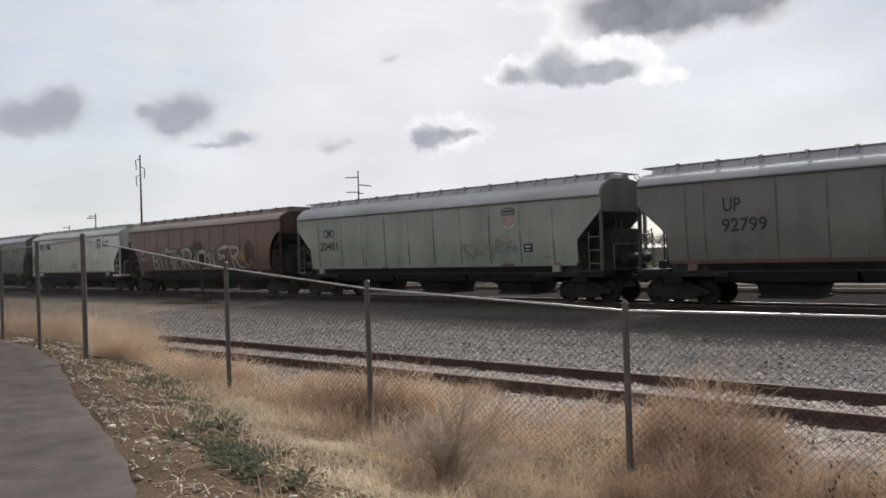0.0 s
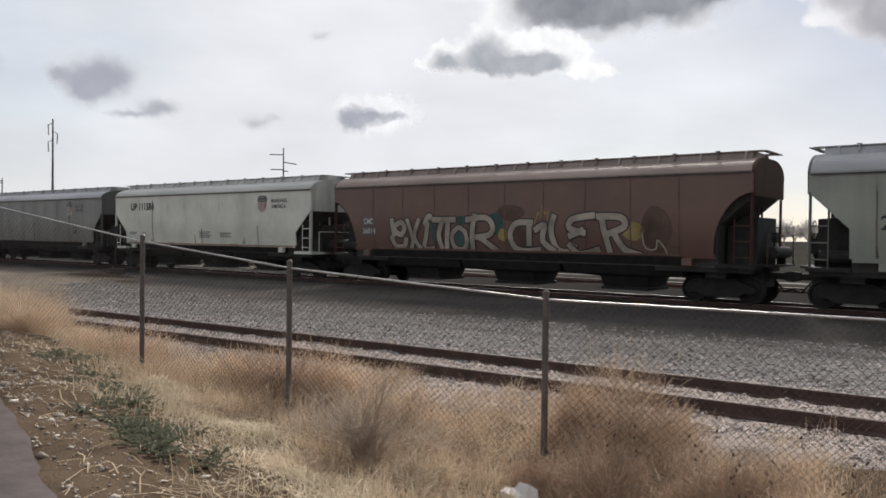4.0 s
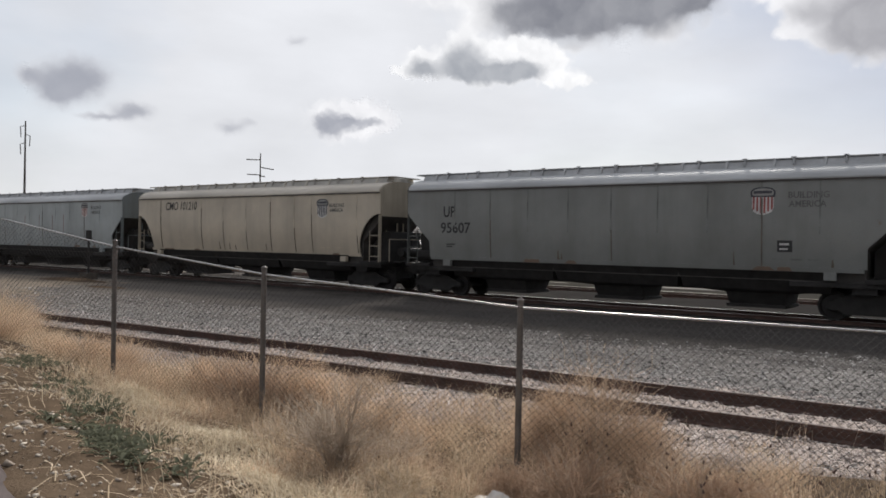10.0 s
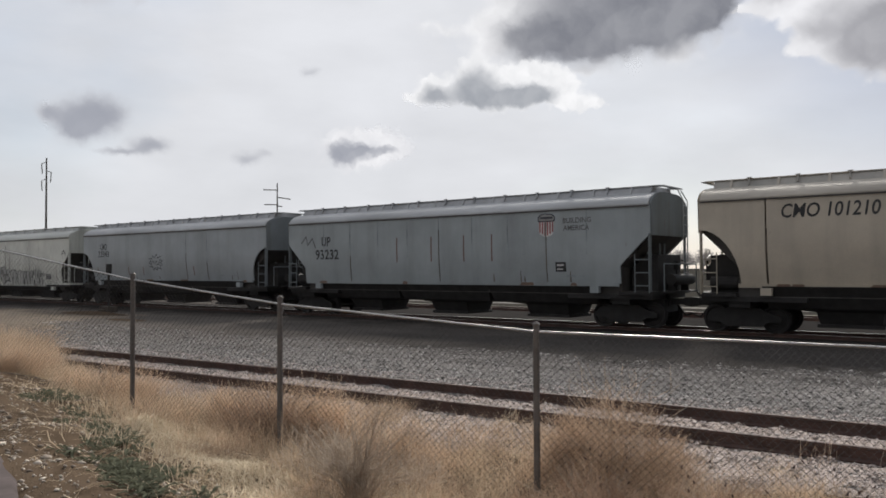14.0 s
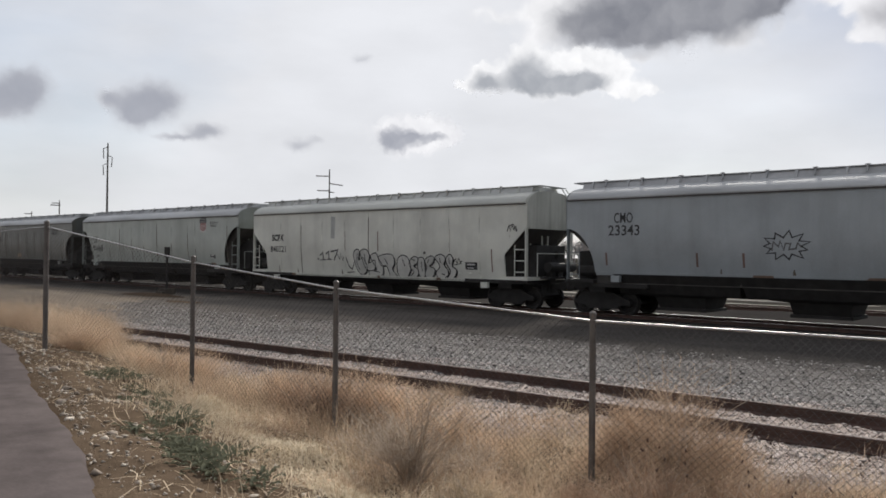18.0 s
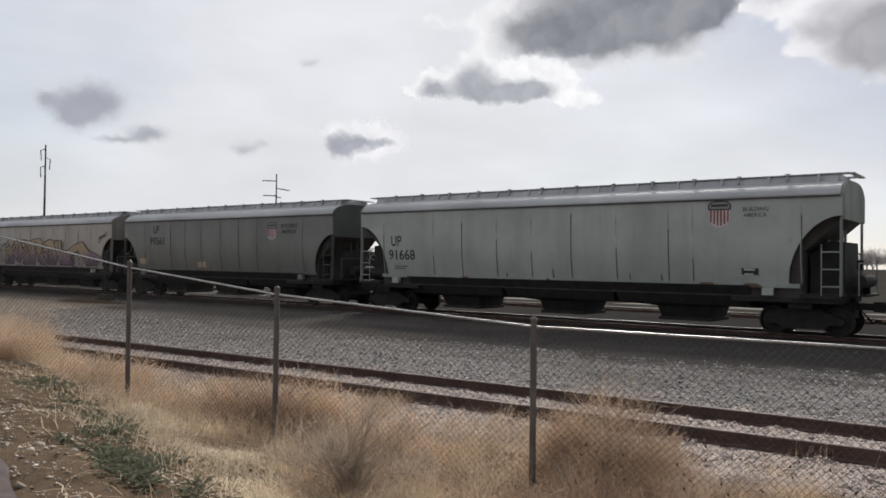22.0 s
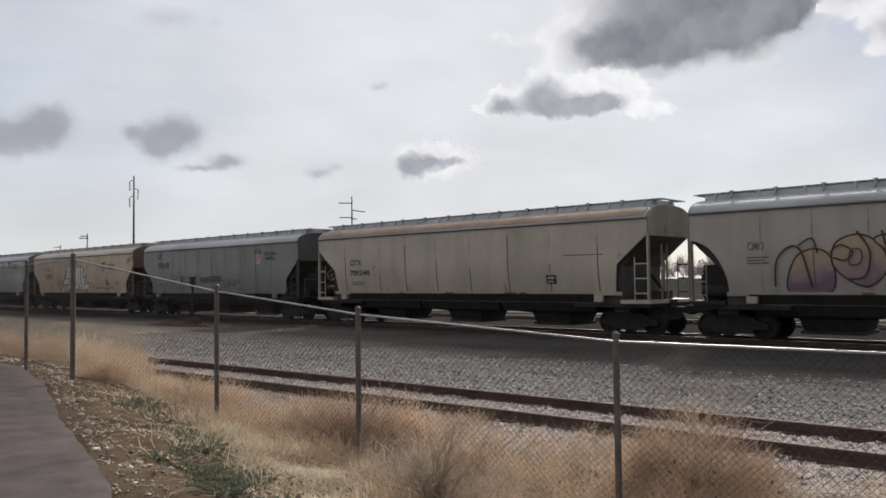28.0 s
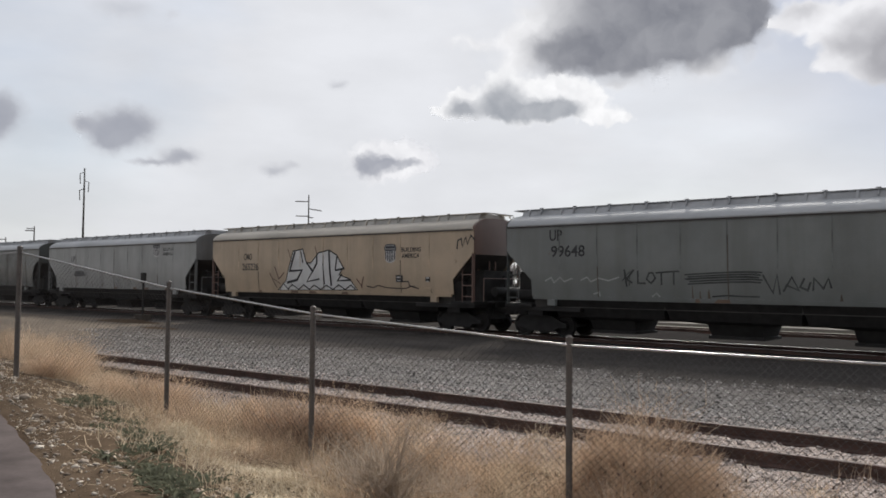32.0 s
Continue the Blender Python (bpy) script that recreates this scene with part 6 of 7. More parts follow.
for (xa, ya, a0, a1, ra), (xb, yb, b0, b1, rb) in zip(POSTS, POSTS[1:]):
    A0, A1, B0, B1 = Vector((xa, ya, a0 + 0.03)), Vector((xa, ya, a1 - 0.06)), Vector((xb, yb, b0 + 0.03)), Vector((xb, yb, b1 - 0.06))
    part("top_rail", Geo().tube(A1, B1, 0.0115, 10), M_GALVB, fence, "bright galvanised top rail")
    length, tall = (B0 - A0).length, 1.74
    front = Vector((0, -0.024, 0))

    def spot(u, v):
        s = u / length
        return A0.lerp(B0, s).lerp(A1.lerp(B1, s), v / tall) + front

    g = Geo()
    pitch = 0.0718
    k = -int(tall / pitch) - 1
    while k * pitch < length:
        u0 = k * pitch
        lo, hi = max(0.0, -u0), min(tall, length - u0)
        if hi - lo > 0.02:
            g.tube(spot(u0 + lo, lo), spot(u0 + hi, hi), 0.0019, 3, caps=False)
            g.tube(spot(length - u0 - lo, lo), spot(length - u0 - hi, hi), 0.0019, 3, caps=False)
        k += 1
    tagged(part("wire_fabric", g, M_WIRE, fence, "diamond wire fabric"), kind="stuff")
    g = Geo()
    u = 0.03
    while u < length - 0.03:
        p = spot(u, tall)
        g.tube(p + Vector((-0.010, -0.002, -0.022)), p + Vector((0.010, 0.0, 0.020)), 0.0017, 3, caps=False)
        g.tube(p + Vector((0.010, 0.0, 0.020)), p + Vector((0.010, 0.040, 0.020)), 0.0017, 3, caps=False)
        u += 0.0718
    tagged(part("twisted_selvage", g, M_WIRE, fence, "twisted wire ends over the top rail"), kind="stuff")
# tension bars and bands on the thick terminal post
x, y, z0, z1, r = POSTS[9]
for s in (-1, 1):
    part("tension_bar", Geo().box(x + s * 0.085 - 0.009, x + s * 0.085 + 0.009, y - 0.03, y - 0.02, z0, z1 - 0.1), M_GALV, fence)
    part("tension_bar", Geo().box(x + s * 0.065 - 0.005, x + s * 0.065 + 0.005, y - 0.012, y - 0.004, z0, z1 - 0.1), M_GALV, fence)
for k in range(5):
    z = z0 + 0.2 + k * 0.36
    part("tension_band", Geo().tube((x, y, z), (x, y, z + 0.025), r * 1.1, 14).box(x - 0.1, x + 0.1, y - 0.034, y - 0.028, z, z + 0.025), M_GALV, fence)

# ---- dry grass, bushes, weeds, stones ----
rng = np.random.default_rng(7)


def ribbons(base, height, lean, width, rng):
    """Bent blades: base points, heights, sideways lean of the tip as a fraction of the height, widths."""
    n = len(base)
    az = rng.uniform(0, 2 * np.pi, n)
    d = np.stack([np.cos(az), np.sin(az), np.zeros(n)], 1) if np.isscalar(lean) or lean.ndim == 1 else np.concatenate([lean, np.zeros((n, 1))], 1)
    amt = (np.abs(lean) * height)[:, None] if not np.isscalar(lean) and lean.ndim == 1 else (lean * height)[:, None] if np.isscalar(lean) else height[:, None]
    face = rng.uniform(0, 2 * np.pi, n)
    side = np.stack([np.cos(face), np.sin(face), np.zeros(n)], 1) * (width / 2)[:, None]
    pts = []
    for t, w in ((0.0, 1.0), (0.4, 0.9), (0.75, 0.6), (1.0, 0.0)):
        c = base + d * amt * t ** 2
        c[:, 2] = base[:, 2] + height * (t - 0.12 * t ** 3 * np.minimum(1.5, np.linalg.norm(d * amt, axis=1) / height))
        if w:
            pts += [c - side * w, c + side * w]
        else:
            pts += [c]
    v = np.stack(pts, 1).reshape(-1, 3)
    o = (np.arange(n) * 7)[:, None]
    f = np.concatenate([o + np.array([t]) for t in ((0, 1, 3), (0, 3, 2), (2, 3, 5), (2, 5, 4), (4, 5, 6))])
    return v, f


def bank(x, y):
    return (y - edge_y(x)) * 0.93


def tufts(n, xr, yr, keep, rng, spread=0.13, per=26):
    """Base points in tufts where keep(x, y) allows them; also the tufts' own random numbers."""
    cx, cy = rng.uniform(*xr, n), rng.uniform(*yr, n)
    ok = rng.uniform(0, 1, n) < keep(cx, cy)
    cx, cy = cx[ok], cy[ok]
    m = len(cx)
    r = rng.uniform(0, 1, m)
    x = np.repeat(cx, per) + rng.normal(0, spread, m * per)
    y = np.repeat(cy, per) + rng.normal(0, spread, m * per)
    return x, y, np.repeat(r, per), np.repeat(cx, per), np.repeat(cy, per)


def patchy(x, y, s=1.0):
    return 0.5 + 0.25 * np.sin(x * 1.9 * s + 0.7 * np.sin(y * 2.1 * s)) + 0.25 * np.sin(y * 2.7 * s + 1.3 * np.sin(x * 1.3 * s))


def meadow(name, label, material, n, xr, yr, keep, hfun, lean, width, seed, per=26, spread=0.13):
    r = np.random.default_rng(seed)
    x, y, q, cx, cy = tufts(n, xr, yr, keep, r, spread, per)
    base = np.stack([x, y, np.maximum(ground_z(x, y), np.where(y > 8.6, 0.05, -1)) - 0.02], 1)
    k = len(x)
    h = hfun(cx, cy, q) * r.uniform(0.55, 1.1, k)
    ln = r.uniform(0.05, lean, k)
    v, f = ribbons(base, h, ln, width * r.uniform(0.6, 1.3, k), r)
    ob = big_mesh(name, v, f, material)
    return tagged(ob, label, "grass", kind="stuff")


def keep_main(x, y):
    d = bank(x, y)
    top = np.where(-x / np.maximum(y, 0.1) > 1.74, 11.2, np.where(x < -9, 9.3, np.where(x > -4.5, 9.0, 9.5))) + 0.4 * np.sin(x * 2.3)
    low = np.where(x < -7, 1.55, 1.55 + 0.35 * np.clip((x + 7) / 3, 0, 1)) + 0.3 * np.sin(x * 3.1)
    return (d > low) * (y < top) * np.maximum(np.clip(1.9 * patchy(x, y, 1.25) - 0.15, 0.25 + 0.5 * ((x > -8.2) & (x < -3.4) & (y > 7.3)), 1), 1.0 * ((-x / np.maximum(y, 0.1) > 1.74) & (x < -11.5) & (y > fence_y(x) - 0.1)))


def h_main(x, y, q):
    tall = 0.22 + 0.46 * patchy(x, y, 0.8) ** 1.3 + 0.22 * q ** 2
    near_line = np.exp(-((y - fence_y(x) - 0.5) / 0.9) ** 2)
    past = y - fence_y(x)
    stand = np.clip((-x / np.maximum(y, 0.1) - 1.70) / 0.1, 0, 1) * (x < -11.5) * (past > -0.1)       # a high stand at the end of the side track
    tall = tall * (0.66 + 0.5 * near_line) * np.where((x < -8) & (past < 0.6), 1.2, 1.0)
    short = np.clip(2.35 - 0.2 * y - ground_z(x, y), 0.14, 1.0)       # shorter towards the rails
    tall = np.where((x < -8) & (past > 0.3), np.minimum(tall, short), tall)
    full = (x > -8.2) & (x < -3.4) & (past > 0.3) & (y < 9.6)
    tall = np.where(full, np.maximum(tall, 0.40 + 0.14 * q), tall)
    return tall * (1 - stand) + stand * (0.88 + 0.25 * q)


meadow("tall_dry_grass", "tall straw-coloured dry grass along the fence", M_STRAW, 3600, (-24, 3.5), (3.0, 11.3), keep_main, lambda x, y, q: 0.85 * h_main(x, y, q), 1.5, 0.0045, 3, 22, 0.11)
meadow("seed_heads", "fluffy pale seed heads of the dry grass", M_STRAW2, 2600, (-24, 3.5), (3.0, 11.3), keep_main, lambda x, y, q: 0.95 * h_main(x, y, q), 1.4, 0.003, 3, 8, 0.14)
meadow("pale_straw_grass", "pale bleached straw on the bank", M_STRAW2, 1700, (-14, 3.0), (2.2, 8.0),
       lambda x, y: (bank(x, y) > 1.1 + 0.25 * np.sin(x * 2.0)) * (bank(x, y) < 3.4) * 0.75 * np.clip(1.6 * patchy(x, y, 1.7) - 0.2, 0, 1), lambda x, y, q: 0.16 + 0.16 * q, 1.6, 0.006, 4, 22, 0.16)
meadow("track_side_grass", "thin dry weeds between the rails and stones", M_STRAW, 900, (-24, 3.0), (8.8, 12.3),
       lambda x, y: 0.5 * (patchy(x, y, 0.6) > 0.45) * np.where(np.abs(y - 10.0) < 0.45, 1.0, 0.30), lambda x, y, q: 0.18 + 0.30 * q, 0.9, 0.004, 5, 7, 0.14)

# dry stalks and straw lying on the soil
def lying_stalks(name, label, material, x, y, length, lift, r):
    """Bent stalks on the ground; lift is how far their middles and tips rise above it."""
    n = len(x)
    a, w = r.uniform(0, np.pi, n), r.uniform(0.0018, 0.004, n)
    dx, dy = np.cos(a) * length / 2, np.sin(a) * length / 2
    px, py = -np.sin(a) * w, np.cos(a) * w
    bend, mid, tip = r.normal(0, 0.15, n) * length, r.uniform(0.2, 1, n) * lift, r.uniform(0, 1, n) ** 2 * lift
    v = np.stack([np.stack([x - dx + s * px, y - dy + s * py, ground_z(x - dx, y - dy) + 0.008], 1) for s in (-1, 1)] +
                 [np.stack([x + s * px - np.sin(a) * bend, y + s * py + np.cos(a) * bend, ground_z(x, y) + 0.012 + mid], 1) for s in (-1, 1)] +
                 [np.stack([x + dx + s * px, y + dy + s * py, ground_z(x + dx, y + dy) + 0.008 + tip], 1) for s in (-1, 1)], 1).reshape(-1, 3)
    o = (np.arange(n) * 6)[:, None]
    tagged(big_mesh(name, v, np.concatenate([o + np.array([t]) for t in ((0, 1, 3, 2), (2, 3, 5, 4))]), material), label, "straw", kind="stuff")


r = np.random.default_rng(12)
n = 21000
x, y = r.uniform(-17, 1.5, n), r.uniform(1.0, 9.0, n)
ok = (bank(x, y) > 0.05) & (bank(x, y) < 6.0) & (r.uniform(0, 1, n) < np.exp(-np.maximum(0, 1.4 - bank(x, y)) * 1.7) + 0.03)
x, y = x[ok], y[ok]
lying_stalks("fallen_stalks", "pale dead stalks lying on the soil", M_STRAW2, x, y, r.uniform(0.06, 0.30, len(x)) * np.where(r.uniform(0, 1, len(x)) < 0.06, 2.6, 1), 0.02, r)
n = 130      # longer single straws strewn over the bare soil
x, y = r.uniform(-13, -2.5, n), r.uniform(1.5, 6.5, n)
ok = (bank(x, y) > 0.12) & (bank(x, y) < 1.5)
x, y = x[ok], y[ok]
lying_stalks("long_straws", "long pale straws strewn over the brown soil", M_STRAW2, x, y, r.uniform(0.25, 0.75, len(x)), 0.03, r)
# matted pale straw between the weeds and the bushes
n = 30000
x, y = r.uniform(-8.2, -2.6, n), r.uniform(2.5, 7.5, n)
heap_ = 0.5 + 0.5 * np.sin(3.1 * x + 1.3 * np.sin(2.3 * y)) * np.sin(2.7 * y + 0.8 * np.sin(4.1 * x))
ok = r.uniform(0, 1, n) < np.exp(-((bank(x, y) - 1.85) / 0.31) ** 2) * (0.25 + 0.75 * heap_)
x, y, heap_ = x[ok], y[ok], heap_[ok]
lying_stalks("matted_straw", "mat of pale yellow straw at the foot of the bank", M_MAT, x, y, r.uniform(0.12, 0.42, len(x)), 0.03 + 0.13 * heap_, r)


def tangle(n, size, r, seed, width, reach=0.30, up=0.25):
    """Fine curved twigs that fill a lumpy dome and point every way: vertices and faces."""
    az, el = r.uniform(0, 2 * np.pi, n), np.arcsin(r.uniform(0.0, 1, n))
    d = np.stack([np.cos(az) * np.cos(el), np.sin(az) * np.cos(el), np.sin(el)], 1)
    lump = 0.82 + 0.16 * np.sin(3 * az + 1.3 * seed) * np.cos(4 * el) + 0.10 * np.sin(7 * az + seed) + r.normal(0, 0.06, n)
    p = d * size * (r.uniform(0.05, 1, n) ** 0.55 * lump)[:, None]
    way = 0.55 * d + r.normal(0, 0.55, (n, 3)) + np.array([0, 0, up])
    way /= np.linalg.norm(way, axis=1)[:, None]
    l = reach * size.mean() * r.uniform(0.4, 1.3, n)
    q = p + way * l[:, None]
    m = (p + q) / 2 + r.normal(0, 0.13, (n, 3)) * l[:, None]
    s = np.cross(q - p, r.normal(0, 1, (n, 3)))
    s = s / np.linalg.norm(s, axis=1)[:, None] * (width / 2 * r.uniform(0.6, 1.4, n))[:, None]
    v = np.stack([p - s, p + s, m - s, m + s, q - s * 0.3, q + s * 0.3], 1).reshape(-1, 3)
    v[:, 2] = np.maximum(v[:, 2], 0.0)
    o = (np.arange(n) * 6)[:, None]
    return v, np.concatenate([o + np.array([t]) for t in ((0, 1, 3, 2), (2, 3, 5, 4))])


def twig_bush(name, label, material, x, y, rx, ry, h, n, seed, width=0.0038, upright=0.25, stems=26):
    """A lumpy dome of fine twigs on bent stems."""
    r = np.random.default_rng(seed)
    vs, fs, n0 = [], [], 0
    for j in range(7):      # several uneven lumps, one on the root
        k = 0.72 if j == 0 else r.uniform(0.32, 0.6)
        at = np.array([0.0, 0.0, 0.0]) if j == 0 else np.array([r.uniform(-0.75, 0.75) * rx, r.uniform(-0.7, 0.7) * ry, r.uniform(0.0, 0.35) * h])
        v, f = tangle(int(n * (0.5 if j == 0 else 0.24)), np.array([rx, ry, h * (1.25 if j == 0 else 1.0)]) * k, r, seed + j, width, 0.42, upright)
        vs.append(v + at)
        fs.append(f + n0)
        n0 += len(v)
    v, f = np.concatenate(vs), np.concatenate(fs)
    root = thing(name, label, "bush", "dry bushes by the fence", Matrix.Translation((x, y, float(ground_z(x, y)))))
    tw = big_mesh("crown", v, f, material)
    tw.parent = root
    for k in range(stems):
        a, b = r.uniform(0, 6.28), r.uniform(0.35, 1.0)
        t = Vector((math.cos(a) * rx * b, math.sin(a) * ry * b, h * r.uniform(0.55, 1.05) * math.sqrt(max(0.1, 1 - 0.7 * b * b))))
        m = Vector((t.x * 0.35 + r.normal(0, 0.05), t.y * 0.35 + r.normal(0, 0.05), t.z * 0.6))
        part("stem", Geo().tube((0.03 * t.x, 0.03 * t.y, -0.03), m, 0.0065, 4, 0.005, False).tube(m, t, 0.005, 4, 0.0022, False), M_GREYTWIG, root)
    return root


twig_bush("tumbleweed", "large tan-brown tumbleweed against the fence", M_TANTWIG, -2.98, 7.5, 1.05, 0.75, 1.42, 5200, 1)
twig_bush("tumbleweed", "red-brown tumbleweed caught at a fence post", M_TUMBLE, -2.75, 6.35, 0.75, 0.55, 0.72, 3600, 2)
twig_bush("tumbleweed", "red-brown tumbleweed in the grass", M_TUMBLE, -1.75, 6.6, 0.7, 0.5, 0.68, 2800, 3)
twig_bush("dry_bush", "grey leafless bush in front of the fence", M_GREYTWIG, -4.55, 5.4, 0.80, 0.6, 0.95, 1300, 4, 0.004, 0.6, 70)
twig_bush("dry_bush", "low straw-grey bush on the bank", M_STRAW2, -3.75, 5.25, 0.42, 0.38, 0.42, 1275, 5)
twig_bush("dry_bush", "brown dry bush beside the fence", M_TUMBLE, -7.35, 6.78, 1.05, 0.42, 0.95, 3800, 6)
twig_bush("dry_bush", "fuzzy straw-coloured bush behind the fence", M_STRAW, -7.3, 7.2, 1.15, 0.5, 1.0, 2600, 16)
twig_bush("dry_bush", "straw-brown bush behind the fence", M_STRAW, -5.6, 7.4, 0.8, 0.6, 0.72, 1950, 7)
twig_bush("dry_bush", "straw-brown bush on the bank", M_STRAW, -8.2, 7.0, 0.7, 0.6, 0.72, 1650, 8)
twig_bush("dry_bush", "pale dry bush by the terminal post", M_STRAW, -0.9, 6.5, 0.7, 0.5, 0.62, 2600, 9)
twig_bush("dry_bush", "straw-brown bush behind the fence", M_STRAW, -10.6, 6.9, 0.9, 0.6, 0.62, 2250, 10)
twig_bush("dry_bush", "straw-brown bush behind the fence", M_STRAW, -13.2, 6.9, 1.0, 0.6, 0.6, 2250, 11)

# tangled clumps of dry growth all along the fence
r = np.random.default_rng(23)
vs, fs, n0 = [], [], 0
cx, cy = r.uniform(-22, 3, 1500), r.uniform(3.5, 11.0, 1500)
ok = r.uniform(0, 1, 1500) < keep_main(cx, cy) * 0.8
for k, (x, y) in enumerate(zip(cx[ok], cy[ok])):
    w, h = r.uniform(0.22, 0.48), float(h_main(x, y, 0.3)) * r.uniform(0.5, 0.95)
    v, f = tangle(int(170 * (1.0 if x > -12 else 0.6)), np.array([w, w, h]), r, k, 0.0042, 0.42, 0.45)
    vs.append(v + np.array([x, y, max(float(ground_z(x, y)), 0.0) - 0.02]))
    fs.append(f + n0)
    n0 += len(v)
for k, (mat, what) in enumerate(((M_STRAW, "tangled beige dry growth along the fence"), (M_STRAW2, "tangled bleached straw along the fence"), (M_TUMBLE, "tangled brownish dry growth along the fence"))):
    v, f, n0 = [], [], 0
    for a, b in list(zip(vs, fs))[k::3] if k < 2 else list(zip(vs, fs))[2::6]:
        v.append(a)
        f.append(b - b.min() + n0)
        n0 += len(a)
    tagged(big_mesh("tangled_growth", np.concatenate(v), np.concatenate(f), mat), what, "dry weeds", kind="stuff")

# thin dead stalks with dark seed heads near the terminal post
r = np.random.default_rng(61)
stalks, heads = Geo(), Geo()
for k in range(50):
    x, y = r.normal(-0.7, 1.0), r.uniform(5.4, 8.6)
    z, l = float(ground_z(x, y)), r.uniform(0.35, 0.85)
    m = Vector((x + r.normal(0, 0.06), y + r.normal(0, 0.06), z + 0.55 * l))
    t = m + Vector((r.normal(0, 0.10), r.normal(0, 0.10), 0.45 * l))
    stalks.tube((x, y, z - 0.02), m, 0.003, 4, 0.0025, False).tube(m, t, 0.0025, 4, 0.0015, False)
    for j in range(int(r.integers(1, 4))):
        c_ = t + Vector((r.normal(0, 0.04), r.normal(0, 0.04), -0.09 * j))
        heads.tube(c_, c_ + Vector((r.normal(0, 0.01), r.normal(0, 0.01), 0.024)), 0.009, 6, 0.005)
stalk_ob = tagged(link_mesh("dry_flower_stalks", stalks.mesh("dry_flower_stalks"), M_GREYTWIG), "thin dead flower stalks in the dry grass", "dry weeds", kind="stuff")
link_mesh("seed_heads", heads.mesh("seed_heads"), M_RUST, stalk_ob, "small dark seed heads")

# low grey-green weeds on the bank: rosettes of separate leaves
LEAVES = []
for s in range(5):
    r = np.random.default_rng(30 + s)
    w, up = r.uniform(0.14, 0.24), r.uniform(0.25, 0.9)
    pts = [(t, e * w * ww, 0.02 + up * hh + 0.10 * ww * abs(e)) for t, ww, hh in ((0.0, 0.2, 0.0), (0.3, 0.8, 0.36), (0.6, 1.0, 0.60), (0.85, 0.6, 0.62), (1.0, 0.05, 0.52)) for e in (-1, 0, 1)]
    LEAVES.append(Geo().add(pts, [q for k in range(4) for q in ((3 * k, 3 * k + 1, 3 * k + 4, 3 * k + 3), (3 * k + 1, 3 * k + 2, 3 * k + 5, 3 * k + 4))]).mesh("leaf"))
r = np.random.default_rng(41)
for cx, cy, sp, k in ((-9.9, 5.75, 0.36, 12), (-8.7, 5.35, 0.22, 4), (-7.6, 4.95, 0.24, 9), (-6.7, 4.45, 0.22, 7), (-5.75, 3.95, 0.36, 24), (-5.0, 3.6, 0.24, 11)):
    for _ in range(k):
        x, y = cx + r.normal(0, sp), cy + r.normal(0, sp * 0.5)
        if bank(x, y) < 0.45:
            continue
        root = thing("weed", "low grey-green leafy weed on brown soil", "weed", "green weeds on the bank", Matrix.Translation((x, y, float(ground_z(x, y)))))
        for _ in range(int(r.integers(16, 26))):
            link_mesh("leaf", LEAVES[int(r.integers(5))], M_WEED, root, m=Matrix.Translation((r.normal(0, 0.09), r.normal(0, 0.08), 0.0)) @
                      Matrix.Rotation(r.uniform(0, 6.28), 4, "Z") @ Matrix.Scale(r.uniform(0.05, 0.125), 4))


def pebbles(name, label, material, x, y, z, size, rng):
    """Angular small stones, each a squashed octahedron with its own shape."""
    n = len(x)
    dirs = np.array([(1, 0, 0), (0, 1, 0), (-1, 0, 0), (0, -1, 0), (0, 0, 1), (0, 0, -1)], dtype=float)
    k = dirs[None] * (0.65 + 0.5 * rng.uniform(0, 1, (n, 6, 1))) + rng.normal(0, 0.18, (n, 6, 3))
    k *= (np.stack([rng.uniform(0.7, 1.3, n), rng.uniform(0.7, 1.2, n), rng.uniform(0.45, 0.8, n)], 1) * size[:, None])[:, None, :]
    a = rng.uniform(0, 6.28, n)
    c, s = np.cos(a)[:, None], np.sin(a)[:, None]
    v = np.stack([k[..., 0] * c - k[..., 1] * s + x[:, None], k[..., 0] * s + k[..., 1] * c + y[:, None], k[..., 2] + z[:, None]], 2).reshape(-1, 3)
    o = (np.arange(n) * 6)[:, None]
    f = np.concatenate([o + np.array([t]) for t in ((0, 1, 4), (1, 2, 4), (2, 3, 4), (3, 0, 4), (1, 0, 5), (2, 1, 5), (3, 2, 5), (0, 3, 5))])
    return tagged(big_mesh(name, v, f, material), label, "stones", kind="stuff")


def chip_mat(name, a, b_):
    m, nt, bs = shader(name)
    geo = nt.nodes.new("ShaderNodeNewGeometry")
    c = mix_rgb(nt, geo.outputs["Random Per Island"], a, b_)
    c = mix_rgb(nt, remap(nt, noise_tex(nt, 40, 3.0), 0.4, 0.7, 0.0, 0.4), c, tuple(t * 0.6 for t in a))
    nt.links.new(c, bs.inputs["Base Color"])
    bs.inputs["Roughness"].default_value = 0.9
    return m


M_WHITEROCK = plain("whitish_stone", (0.66, 0.63, 0.60), 0.9, 0.0, 0.15, 12.0, 0.6)
M_CHIP_PALE = chip_mat("pale_ballast_stone", (0.26, 0.215, 0.195), (0.68, 0.61, 0.575))
M_CHIP_GREY = chip_mat("grey_ballast_stone", (0.08, 0.075, 0.071), (0.50, 0.48, 0.46))
M_CHIP_SOIL = chip_mat("soil_pebble", (0.14, 0.105, 0.078), (0.74, 0.66, 0.56))
r = np.random.default_rng(50)
n = 30000
x, y = r.uniform(-26, 3.5, n), r.uniform(8.7, 13.3, n)
ok = (np.abs(np.abs(y - 10.78) - 0.752) > 0.09)
x, y = x[ok], y[ok]
